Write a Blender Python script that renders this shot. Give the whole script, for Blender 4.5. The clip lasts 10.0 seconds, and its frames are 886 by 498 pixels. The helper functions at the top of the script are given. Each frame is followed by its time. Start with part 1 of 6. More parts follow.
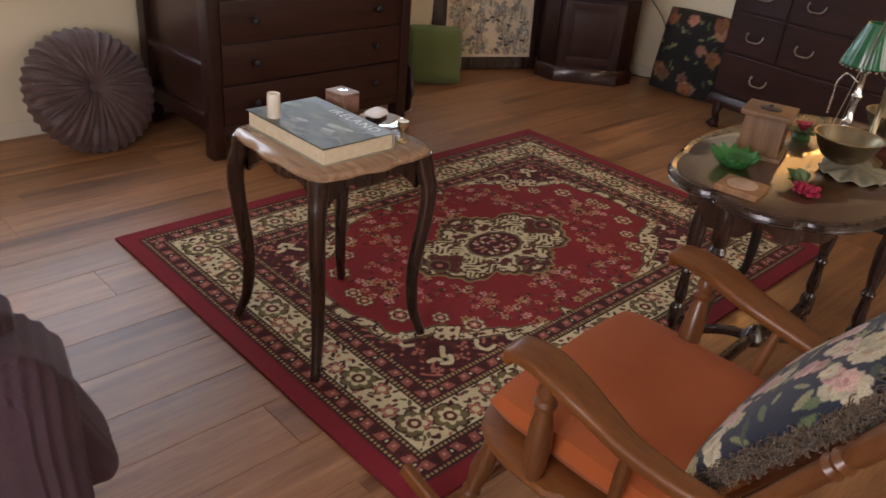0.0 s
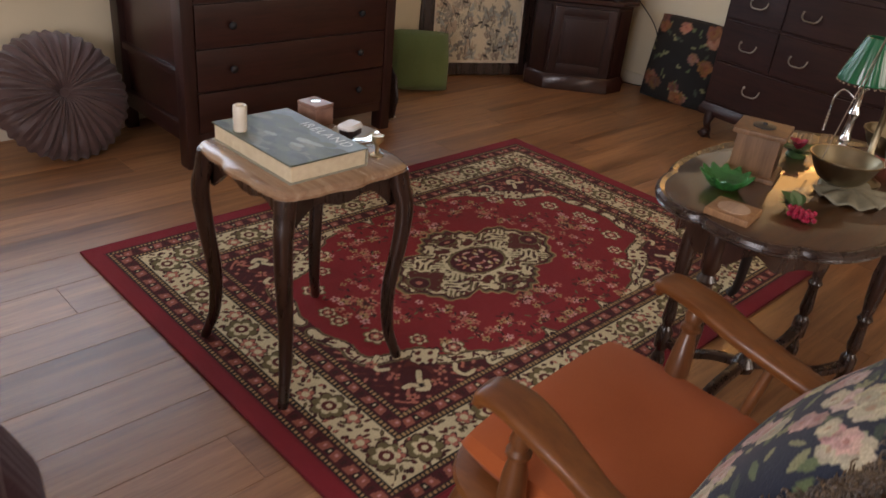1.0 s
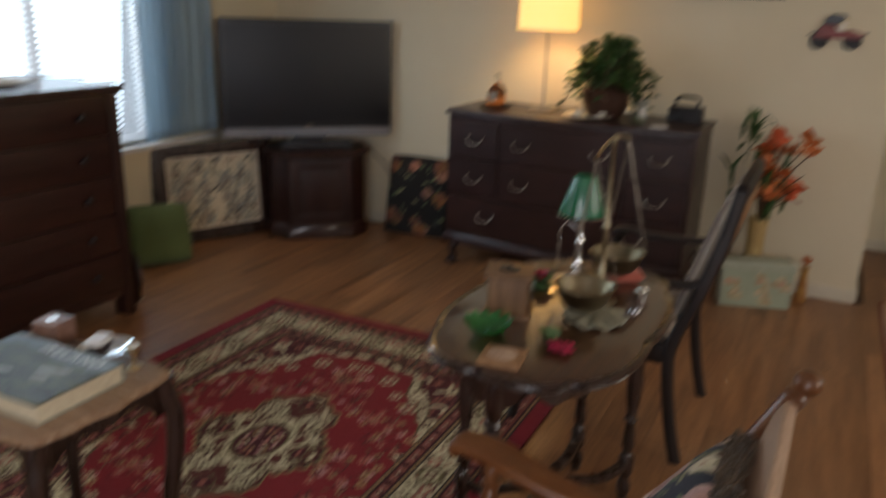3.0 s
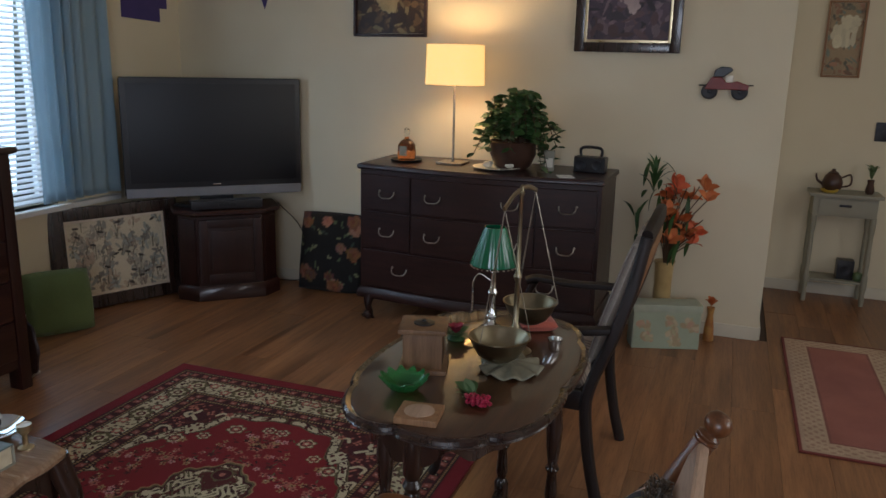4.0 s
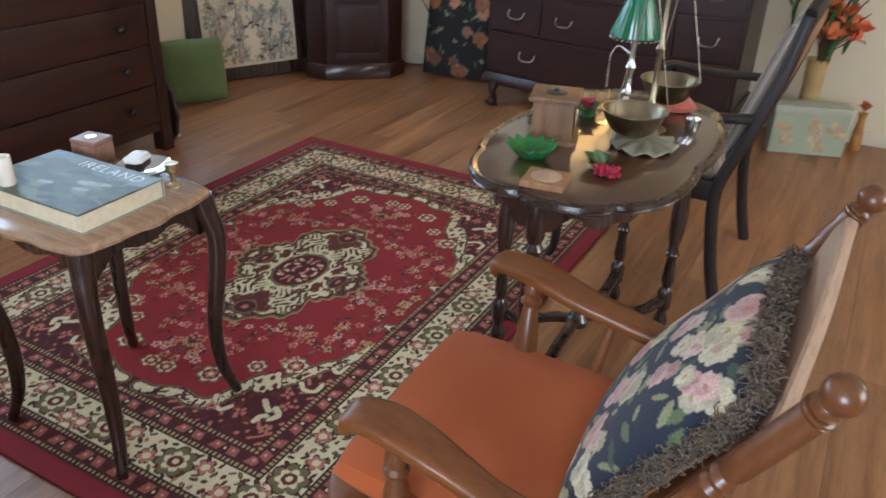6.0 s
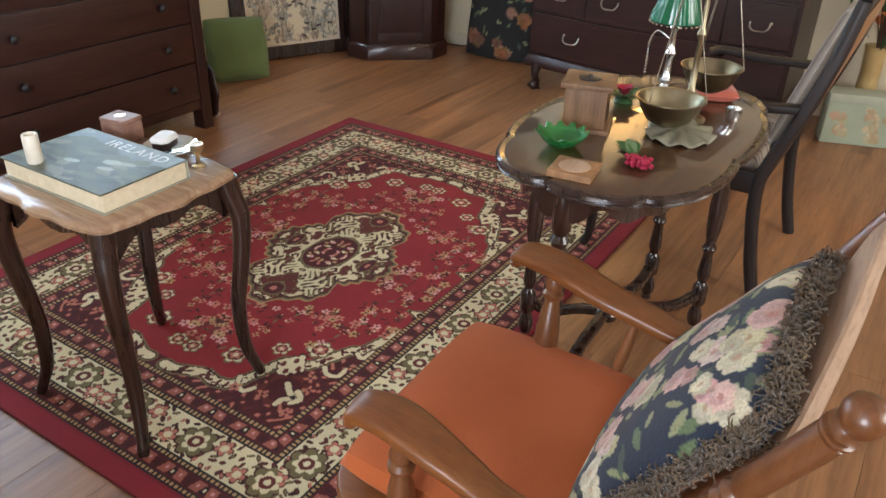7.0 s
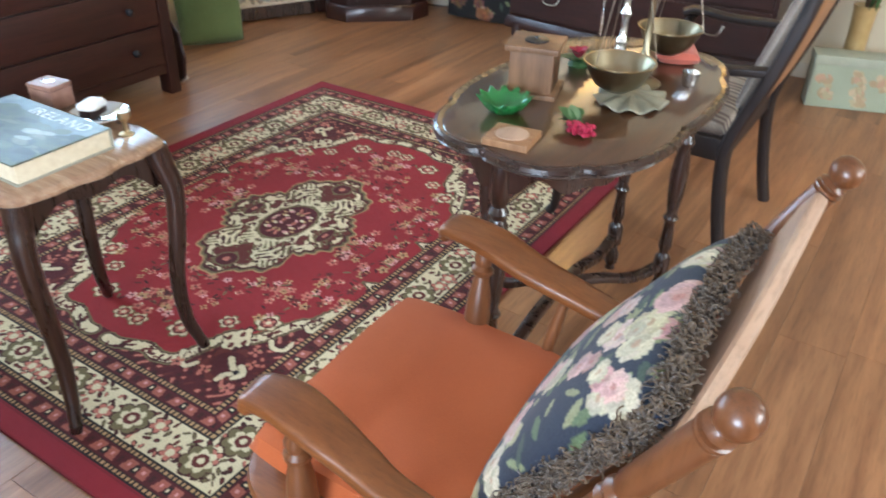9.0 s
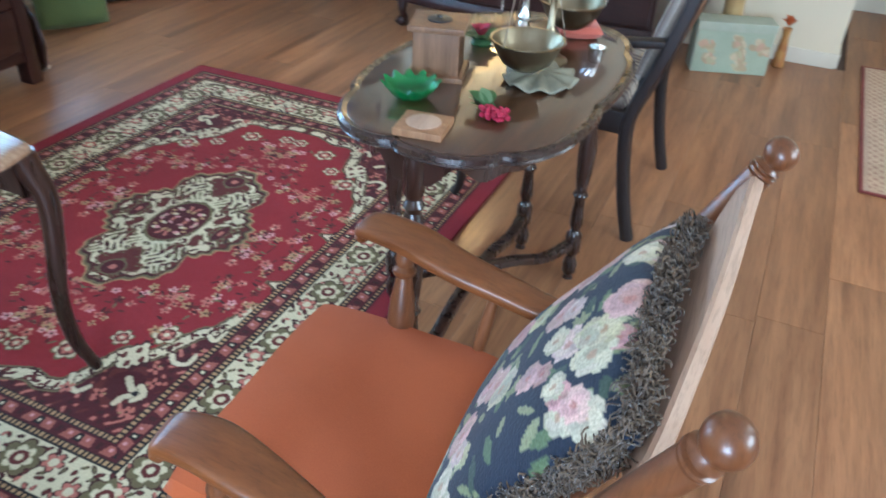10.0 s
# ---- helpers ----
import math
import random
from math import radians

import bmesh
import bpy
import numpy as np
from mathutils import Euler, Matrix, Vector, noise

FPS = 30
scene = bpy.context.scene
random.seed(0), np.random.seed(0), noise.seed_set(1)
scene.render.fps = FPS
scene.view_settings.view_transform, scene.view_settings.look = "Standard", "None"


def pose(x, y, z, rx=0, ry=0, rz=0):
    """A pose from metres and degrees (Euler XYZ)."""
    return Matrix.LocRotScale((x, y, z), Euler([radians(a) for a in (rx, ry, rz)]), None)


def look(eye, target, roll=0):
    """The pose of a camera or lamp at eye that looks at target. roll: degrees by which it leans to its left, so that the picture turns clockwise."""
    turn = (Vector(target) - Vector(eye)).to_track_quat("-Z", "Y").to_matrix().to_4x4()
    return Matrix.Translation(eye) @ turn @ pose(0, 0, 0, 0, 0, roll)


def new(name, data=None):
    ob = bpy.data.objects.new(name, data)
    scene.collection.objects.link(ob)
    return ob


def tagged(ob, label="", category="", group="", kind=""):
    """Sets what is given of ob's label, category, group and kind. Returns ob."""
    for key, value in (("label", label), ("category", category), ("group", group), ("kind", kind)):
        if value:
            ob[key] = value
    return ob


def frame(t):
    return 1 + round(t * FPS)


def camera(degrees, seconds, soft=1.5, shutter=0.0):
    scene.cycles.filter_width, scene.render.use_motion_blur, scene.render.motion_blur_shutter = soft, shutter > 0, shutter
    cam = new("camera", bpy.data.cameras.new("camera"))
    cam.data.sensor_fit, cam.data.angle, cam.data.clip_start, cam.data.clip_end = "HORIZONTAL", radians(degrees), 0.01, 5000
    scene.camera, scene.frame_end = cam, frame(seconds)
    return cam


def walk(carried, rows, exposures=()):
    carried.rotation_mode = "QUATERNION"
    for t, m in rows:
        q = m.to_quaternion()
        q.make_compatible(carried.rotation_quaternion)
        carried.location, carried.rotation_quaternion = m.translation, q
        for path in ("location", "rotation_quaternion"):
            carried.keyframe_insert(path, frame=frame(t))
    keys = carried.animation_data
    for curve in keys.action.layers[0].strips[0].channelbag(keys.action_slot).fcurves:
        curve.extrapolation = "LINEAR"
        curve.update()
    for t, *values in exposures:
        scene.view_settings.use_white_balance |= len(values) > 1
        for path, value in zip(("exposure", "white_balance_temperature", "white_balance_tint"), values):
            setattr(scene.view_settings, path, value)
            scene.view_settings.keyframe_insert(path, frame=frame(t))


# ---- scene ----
cam = camera(58.9, 10.0, 1.5, 0.9)
PATH = [
    (0, (-3.095, -2.49, 1.366), (-1.835, -1.257, 0.422), 5.4),
    (0.5, (-3.057, -2.457, 1.365), (-1.773, -1.25, 0.419), 6.0),
    (1, (-2.981, -2.431, 1.363), (-1.706, -1.209, 0.424), 6.1),
    (1.5, (-2.91, -2.448, 1.373), (-1.659, -1.198, 0.44), 5.4),
    (2, (-2.933, -2.412, 1.376), (-1.59, -1.254, 0.451), 4.6),
    (2.4, (-2.935, -2.385, 1.413), (-1.55, -1.312, 0.472), 3.9),
    (2.5, (-2.918, -2.364, 1.424), (-1.443, -1.378, 0.486), 2.9),
    (3, (-2.958, -2.377, 1.464), (-1.24, -1.541, 0.863), 2.0),
    (3.2, (-2.961, -2.377, 1.474), (-1.187, -1.62, 0.935), 1.9),
    (4.3, (-2.93, -2.384, 1.455), (-1.098, -1.727, 0.991), 1.3),
    (4.5, (-2.935, -2.38, 1.445), (-1.109, -1.726, 0.958), 1.4),
    (5, (-2.98, -2.378, 1.412), (-1.267, -1.688, 0.644), 2.9),
    (5.5, (-2.986, -2.361, 1.399), (-1.362, -1.581, 0.531), 2.7),
    (6, (-2.949, -2.36, 1.366), (-1.393, -1.521, 0.431), 2.1),
    (7.5, (-2.864, -2.399, 1.364), (-1.402, -1.458, 0.376), 2.0),
    (8, (-2.83, -2.424, 1.362), (-1.373, -1.489, 0.36), 2.0),
    (8.5, (-2.786, -2.471, 1.356), (-1.333, -1.535, 0.349), 1.9),
    (9, (-2.744, -2.471, 1.348), (-1.314, -1.56, 0.288), 1.6),
    (9.5, (-2.698, -2.435, 1.363), (-1.216, -1.646, 0.277), 1.8),
    (10, (-2.677, -2.376, 1.337), (-1.146, -1.725, 0.226), 2.9),
]
EXPOSURES = [(0.0, -0.75, 6650, 22), (1.0, -0.78, 6600, 21), (1.5, -0.9, 6600, 21), (2.5, -0.42, 6500, 19), (3.0, -1.25, 6200, 13), (4.3, -1.5, 5300, 10), (4.5, -1.5, 5250, 10), (5.0, -1.0, 5200, 9), (5.5, -0.58, 5050, 9), (6.0, -0.12, 5300, 8), (7.5, 0.1, 5850, 9), (8.5, 0.34, 5600, 8), (9.0, 0.58, 5150, 5), (9.5, 0.5, 4750, 3), (10.0, 0.46, 4500, 1)]
walk(cam, [(t, look(eye, target, roll)) for t, eye, target, roll in PATH], EXPOSURES)

# ---- light ----
world = bpy.data.worlds.new("sky")
scene.world = world
world.use_nodes = True
wn = world.node_tree.nodes
sky = wn.new("ShaderNodeTexSky")
sky.sky_type, sky.sun_disc, sky.sun_elevation, sky.sun_rotation = "NISHITA", False, radians(38), radians(150)
world.node_tree.links.new(sky.outputs[0], wn["Background"].inputs[0])
wn["Background"].inputs[1].default_value = 0.12


def lamp(name, kind, m, watts, colour, **more):
    data = bpy.data.lights.new(name, kind)
    data.energy, data.color = watts, colour
    for key, value in more.items():
        if key == "size":
            data.shape, data.size, data.size_y = "RECTANGLE", value[0], value[1]
        if key == "radius":
            data.shadow_soft_size = value
        if key == "angle":
            data.angle = value
    ob = new(name, data)
    ob.matrix_world = m
    return ob


lamp("sun", "SUN", look((0, 0, 6), (0.9, -0.5, 4.9)), 2.0, (1.0, 0.95, 0.88), angle=radians(0.5))
lamp("window_daylight", "AREA", look((-1.07, 1.33, 1.36), (-1.07, -2.0, 1.0)), 95, (0.78, 0.90, 1.0), size=(2.90, 1.40))
# added fill from behind the camera; no window is known there
lamp("rear_window_daylight", "AREA", look((-1.4, -5.26, 1.66), (-1.4, 0.0, 0.4)), 62, (1.0, 0.90, 0.76), size=(1.7, 1.0))
# added warm fill that brightens the passage; its source is assumed
lamp("passage_window_daylight", "AREA", look((1.1, -5.26, 1.66), (1.6, -2.0, 0.6)), 17, (1.0, 0.86, 0.64), size=(0.9, 1.0))
# added fill from the left for wall, pouf and floor; no window known
lamp("side_window_daylight", "AREA", look((-5.26, -2.5, 1.55), (-1.6, 0.2, 0.5)), 115, (0.96, 0.96, 0.98), size=(1.7, 1.1))
lamp("table_lamp_bulb", "POINT", pose(1.275, -0.91, 1.46), 27, (1.0, 0.66, 0.30), radius=0.05)


# ---- materials ----
class Mat:
    """A node material with short ways to add nodes."""

    def __init__(self, name):
        self.m = bpy.data.materials.new(name)
        self.m.use_nodes = True
        self.t = self.m.node_tree
        self.b = self.t.nodes["Principled BSDF"]
        self.out = self.t.nodes["Material Output"]

    def node(self, kind, **sets):
        n = self.t.nodes.new(kind)
        for key, value in sets.items():
            n.inputs[key.replace("_", " ")].default_value = value
        return n

    def link(self, a, b):
        self.t.links.new(a, b)

    def coords(self, scale=(1, 1, 1), rot=(0, 0, 0), which="Object"):
        c = self.t.nodes.new("ShaderNodeTexCoord")
        mp = self.t.nodes.new("ShaderNodeMapping")
        mp.inputs["Scale"].default_value, mp.inputs["Rotation"].default_value = scale, rot
        self.link(c.outputs[which], mp.inputs["Vector"])
        return mp.outputs[0]

    def noise(self, vec, scale, detail=4, rough=0.55):
        n = self.node("ShaderNodeTexNoise", Scale=scale, Detail=detail, Roughness=rough)
        self.link(vec, n.inputs["Vector"])
        return n.outputs[0]

    def ramp(self, fac, stops):
        r = self.t.nodes.new("ShaderNodeValToRGB")
        e = r.color_ramp.elements
        while len(e) < len(stops):
            e.new(0.5)
        for k, (p, c) in zip(e, stops):
            k.position, k.color = p, (*c, 1)
        self.link(fac, r.inputs[0])
        return r.outputs[0]

    def mix(self, fac, a, b, how="MIX"):
        n = self.t.nodes.new("ShaderNodeMix")
        n.data_type, n.blend_type = "RGBA", how
        for v, i in ((fac, 0), (a, 6), (b, 7)):
            if hasattr(v, "is_output"):
                self.link(v, n.inputs[i])
            else:
                n.inputs[i].default_value = (*v, 1) if isinstance(v, tuple) else v
        return n.outputs[2]

    def bump(self, height, strength, dist=0.002):
        n = self.node("ShaderNodeBump", Strength=strength, Distance=dist)
        self.link(height, n.inputs["Height"])
        self.link(n.outputs[0], self.b.inputs["Normal"])

    def rough(self, fac, lo, hi):
        n = self.node("ShaderNodeMapRange", To_Min=lo, To_Max=hi)
        self.link(fac, n.inputs[0])
        self.link(n.outputs[0], self.b.inputs["Roughness"])

    def colour(self, c):
        if isinstance(c, tuple):
            self.b.inputs["Base Color"].default_value = (*c, 1)
        else:
            self.link(c, self.b.inputs["Base Color"])


def wood(name, dark, light, rough=0.35, axis=0, scale=1.0, coat=0.0, island=False):
    m = Mat(name)
    s = [14.0 * scale] * 3
    s[axis] = 1.1 * scale
    v = m.coords(tuple(s))
    if island:
        g = m.t.nodes.new("ShaderNodeObjectInfo")
        add = m.t.nodes.new("ShaderNodeVectorMath")
        mul = m.node("ShaderNodeMath")
        mul.operation = "MULTIPLY"
        mul.inputs[1].default_value = 57.0
        m.link(g.outputs["Random"], mul.inputs[0])
        m.link(v, add.inputs[0])
        m.link(mul.outputs[0], add.inputs[1])
        v = add.outputs[0]
    grain = m.noise(v, 3.0, 8, 0.65)
    broad = m.noise(v, 0.55, 3)
    pores = m.noise(v, 16.0, 3, 0.7)
    mid = tuple((a + b) / 2 for a, b in zip(dark, light))
    c = m.ramp(grain, [(0.28, dark), (0.52, mid), (0.75, light)])
    c = m.mix(0.8, c, m.ramp(broad, [(0.3, (0.66, 0.64, 0.62)), (0.7, (1.0, 1.0, 1.0))]), "MULTIPLY")
    c = m.mix(0.35, c, m.ramp(pores, [(0.35, (0.45,) * 3), (0.5, (1.0,) * 3)]), "MULTIPLY")
    if island:
        streak = m.noise(v, 1.15, 2, 0.4)
        c = m.mix(0.75, c, m.ramp(streak, [(0.62, (1.0, 1.0, 1.0)), (0.72, (0.50, 0.44, 0.40))]), "MULTIPLY")
        h = m.t.nodes.new("ShaderNodeObjectInfo")
        c = m.mix(1.0, c, m.ramp(h.outputs["Random"], [(0.0, (0.80, 0.78, 0.76)), (0.5, (0.95, 0.95, 0.95)), (1.0, (1.1, 1.08, 1.05))]), "MULTIPLY")
    m.colour(c)
    m.rough(grain, rough - 0.06, rough + 0.12)
    m.b.inputs["Coat Weight"].default_value = coat
    m.b.inputs["Coat Roughness"].default_value = 0.12 if coat < 0.9 else 0.04
    m.bump(pores, 0.12, 0.001)
    return m.m


def cloth(name, a, b, scale=300.0, rough=0.9, strength=0.35, sheen=0.2, patches=6.0):
    m = Mat(name)
    v = m.coords()
    fine, big = m.noise(v, scale, 3), m.noise(v, patches, 4)
    m.colour(m.mix(0.5, m.ramp(big, [(0.3, a), (0.7, b)]), m.ramp(fine, [(0.3, a), (0.7, b)])))
    m.b.inputs["Roughness"].default_value = rough
    m.b.inputs["Sheen Weight"].default_value = sheen
    m.bump(fine, strength, 0.002)
    return m.m


def painted(name, rough=0.85, scale=250.0, strength=0.4, coat=0.0, sheen=0.1):
    """Takes its colours from the mesh's own pattern, with a woven or brushed relief."""
    m = Mat(name)
    a = m.t.nodes.new("ShaderNodeAttribute")
    a.attribute_name = "pattern"
    v = m.coords()
    fine, big = m.noise(v, scale, 3), m.noise(v, 5.0, 4)
    c = m.mix(1.0, a.outputs["Color"], m.ramp(fine, [(0.25, (0.68,) * 3), (0.7, (1.15,) * 3)]), "MULTIPLY")
    c = m.mix(1.0, c, m.ramp(big, [(0.3, (0.85, 0.84, 0.83)), (0.7, (1.05,) * 3)]), "MULTIPLY")
    m.colour(c)
    m.b.inputs["Roughness"].default_value = rough
    m.b.inputs["Coat Weight"].default_value = coat
    m.b.inputs["Sheen Weight"].default_value = sheen
    m.bump(fine, strength, 0.003)
    return m.m


def paint_mat(name, a, b, rough=0.6, scale=3.0, fine=140.0, strength=0.12, metal=0.0, coat=0.0):
    m = Mat(name)
    v = m.coords()
    big, small = m.noise(v, scale, 5), m.noise(v, fine, 3)
    m.colour(m.ramp(big, [(0.3, a), (0.7, b)]))
    m.rough(big, max(0.02, rough - 0.06), min(1, rough + 0.08))
    m.b.inputs["Metallic"].default_value = metal
    m.b.inputs["Coat Weight"].default_value = coat
    m.bump(small, strength, 0.002)
    return m.m


def glassy(name, colour, rough=0.03, ior=1.45, weight=1.0):
    m = Mat(name)
    m.colour(colour)
    m.b.inputs["Roughness"].default_value = rough
    m.b.inputs["Transmission Weight"].default_value = weight
    m.b.inputs["IOR"].default_value = ior
    return m.m


def glowing(name, colour, base, strength, texture=60.0):
    m = Mat(name)
    v = m.coords()
    n = m.noise(v, texture, 3)
    m.colour(m.ramp(n, [(0.3, tuple(0.85 * c for c in base)), (0.7, base)]))
    m.b.inputs["Roughness"].default_value = 0.8
    m.b.inputs["Emission Color"].default_value = (*colour, 1)
    m.b.inputs["Emission Strength"].default_value = strength
    return m.m


WALL = paint_mat("wall_paint", (0.68, 0.60, 0.425), (0.74, 0.66, 0.48), 0.75, 1.2, 90.0, 0.25)
CEIL = paint_mat("ceiling_paint", (0.74, 0.72, 0.68), (0.80, 0.78, 0.74), 0.85, 1.0, 60.0, 0.4)
TRIM = paint_mat("trim_paint", (0.62, 0.565, 0.44), (0.70, 0.645, 0.51), 0.5, 4.0, 200.0, 0.06)
PLANK = wood("laminate_plank", (0.20, 0.083, 0.033), (0.48, 0.236, 0.100), 0.38, 0, 0.55, 0.12, True)
JOINT = paint_mat("plank_joint", (0.05, 0.03, 0.02), (0.08, 0.045, 0.03), 0.8)
MAHOGANY = wood("dark_mahogany", (0.015, 0.005, 0.0045), (0.046, 0.014, 0.010), 0.36, 2, 0.9, 0.15)
MAHOGANY_X = wood("dark_mahogany_long", (0.020, 0.007, 0.006), (0.060, 0.019, 0.013), 0.30, 0, 0.9, 0.35)
MAHOGANY_Y = wood("dark_mahogany_wide", (0.015, 0.005, 0.0045), (0.046, 0.014, 0.010), 0.36, 1, 0.9, 0.15)
WALNUT = wood("black_walnut", (0.016, 0.008, 0.006), (0.05, 0.022, 0.014), 0.25, 2, 1.0, 0.5)
OVALWOOD = wood("polished_oval_top", (0.040, 0.016, 0.005), (0.098, 0.040, 0.012), 0.38, 0, 0.8, 1.0)
OVALWOOD.node_tree.nodes["Principled BSDF"].inputs["Coat IOR"].default_value = 1.6
MAPLE = wood("honey_maple", (0.135, 0.042, 0.010), (0.275, 0.100, 0.024), 0.36, 1, 0.8, 0.15)
MAPLE_Z = wood("honey_maple_turned", (0.115, 0.040, 0.013), (0.22, 0.085, 0.028), 0.30, 2, 0.8, 0.2)
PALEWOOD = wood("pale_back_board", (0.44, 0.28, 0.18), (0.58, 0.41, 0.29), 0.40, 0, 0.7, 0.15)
EBONY = wood("dark_chair_wood", (0.008, 0.005, 0.004), (0.024, 0.012, 0.009), 0.5, 2, 1.0, 0.05)
MILLWOOD = wood("mill_wood", (0.15, 0.076, 0.032), (0.28, 0.150, 0.072), 0.5, 2, 1.2)
BOXWOOD = wood("box_wood", (0.26, 0.125, 0.05), (0.44, 0.24, 0.11), 0.5, 2, 1.2)
TABLETOP = wood("bleached_table_top", (0.272, 0.146, 0.080), (0.496, 0.344, 0.216), 0.22, 1, 1.3, 0.6)
SAGE = paint_mat("sage_grey_paint", (0.24, 0.23, 0.17), (0.33, 0.31, 0.24), 0.55)
ORANGE = cloth("burnt_orange_suede", (0.32, 0.068, 0.011), (0.40, 0.094, 0.017), 420.0, 0.9, 0.2, 0.06, 5.0)
PURPLE = cloth("plum_corduroy", (0.034, 0.015, 0.022), (0.060, 0.029, 0.040), 200.0, 0.95, 0.3, 0.1)
PLEAT = cloth("brown_satin_pleats", (0.055, 0.030, 0.028), (0.105, 0.058, 0.052), 160.0, 0.55, 0.2, 0.2)
GREEN = cloth("green_linen", (0.085, 0.120, 0.036), (0.125, 0.170, 0.055), 220.0, 0.9, 0.5, 0.2)
CURTAIN = cloth("blue_grey_curtain", (0.36, 0.50, 0.60), (0.47, 0.61, 0.70), 260.0, 0.8, 0.2, 0.3, 3.0)
ct = CURTAIN.node_tree
thin = ct.nodes.new("ShaderNodeBsdfTranslucent")
thin.inputs[0].default_value = (0.62, 0.73, 0.80, 1)
both = ct.nodes.new("ShaderNodeMixShader")
both.inputs[0].default_value = 0.5
ct.links.new(ct.nodes["Principled BSDF"].outputs[0], both.inputs[1])
ct.links.new(thin.outputs[0], both.inputs[2])
ct.links.new(both.outputs[0], ct.nodes["Material Output"].inputs[0])
FRINGE = cloth("brown_fringe", (0.022, 0.012, 0.006), (0.155, 0.098, 0.046), 60.0, 0.6, 0.3, 0.3, 40.0)
PATTERN = painted("patterned_cloth")
RUGPILE = painted("rug_pile", 0.95, 420.0, 0.7, 0.0, 0.0)
CANVAS = painted("painted_canvas", 0.55, 300.0, 0.25, 0.1)
PAGES = paint_mat("page_edges", (0.62, 0.52, 0.34), (0.74, 0.65, 0.46), 0.8, 60.0, 900.0, 0.4)
BRASS = paint_mat("aged_brass", (0.55, 0.44, 0.24), (0.72, 0.62, 0.42), 0.28, 8.0, 90.0, 0.08, 1.0)
PANSTEEL = paint_mat("dull_pan_metal", (0.22, 0.18, 0.11), (0.36, 0.31, 0.20), 0.30, 10.0, 90.0, 0.1, 1.0)
SILVER = paint_mat("silver_metal", (0.70, 0.69, 0.66), (0.85, 0.84, 0.82), 0.18, 8.0, 90.0, 0.05, 1.0)
HANDLE = paint_mat("brushed_pewter_handle", (0.24, 0.21, 0.17), (0.42, 0.38, 0.31), 0.35, 30.0, 90.0, 0.08, 1.0)
IRON = paint_mat("dark_metal", (0.02, 0.02, 0.022), (0.05, 0.05, 0.055), 0.4, 20.0, 90.0, 0.1, 0.6)
BLACK = paint_mat("black_plastic", (0.012, 0.012, 0.014), (0.02, 0.02, 0.024), 0.35)
SCREEN = paint_mat("dark_screen", (0.004, 0.005, 0.008), (0.006, 0.007, 0.011), 0.42, 2.0, 50.0, 0.0, 0.0, 0.0)
GREYPLASTIC = paint_mat("grey_plastic", (0.20, 0.20, 0.22), (0.26, 0.26, 0.28), 0.4)
WHITE = paint_mat("white_paint", (0.74, 0.73, 0.70), (0.80, 0.79, 0.77), 0.5)
IVORY = paint_mat("ivory_marble", (0.66, 0.60, 0.48), (0.78, 0.73, 0.62), 0.3, 18.0, 200.0, 0.05)
STONEBOX = paint_mat("pink_soapstone", (0.20, 0.105, 0.075), (0.34, 0.20, 0.15), 0.35, 30.0)
CREAMBOX = paint_mat("pale_card", (0.55, 0.45, 0.34), (0.68, 0.60, 0.48), 0.6, 20.0)
REDGLAZE = paint_mat("red_berry_gloss", (0.24, 0.010, 0.03), (0.40, 0.025, 0.065), 0.3, 60.0)
LEAF = paint_mat("leaf_green", (0.02, 0.055, 0.014), (0.055, 0.12, 0.03), 0.45, 12.0)
LEAF_PALE = paint_mat("leaf_pale_green", (0.07, 0.12, 0.05), (0.14, 0.20, 0.09), 0.5, 14.0)
STEM = paint_mat("stem_brown", (0.06, 0.035, 0.015), (0.11, 0.06, 0.03), 0.7, 20.0)
PETAL = paint_mat("orange_petal", (0.50, 0.11, 0.025), (0.66, 0.22, 0.06), 0.6, 18.0)
PETAL_RED = paint_mat("red_petal", (0.50, 0.075, 0.025), (0.66, 0.15, 0.05), 0.6, 18.0)
TERRA = paint_mat("brown_glazed_pot", (0.045, 0.022, 0.014), (0.085, 0.04, 0.025), 0.35, 9.0)
VASE = paint_mat("amber_vase", (0.40, 0.27, 0.10), (0.55, 0.40, 0.18), 0.3, 9.0)
CORAL = cloth("coral_red_cloth", (0.42, 0.09, 0.06), (0.55, 0.15, 0.09), 240.0, 0.85)
GREENGLASS = glassy("green_glass", (0.12, 0.50, 0.15), 0.05, 1.5, 0.8)
GREENSHADE = paint_mat("green_glass_shade", (0.006, 0.11, 0.045), (0.012, 0.17, 0.07), 0.25, 6.0, 90.0, 0.1, 0.0, 0.4)
CLEAR = glassy("clear_glass", (0.9, 0.95, 0.95), 0.02)
AMBER = glassy("amber_perfume", (0.80, 0.30, 0.10), 0.05)
MIRROR = paint_mat("polished_metal", (0.75, 0.78, 0.80), (0.82, 0.85, 0.86), 0.08, 6.0, 60.0, 0.02, 1.0)
SHADE = glowing("lit_lamp_shade", (1.0, 0.50, 0.12), (0.80, 0.62, 0.36), 3.4)
OUTSIDE = glowing("bright_overcast_outdoors", (0.86, 0.94, 1.0), (0.7, 0.75, 0.8), 3.0, 2.0)
BLIND = paint_mat("white_blind_slat", (0.78, 0.79, 0.80), (0.84, 0.85, 0.86), 0.5)


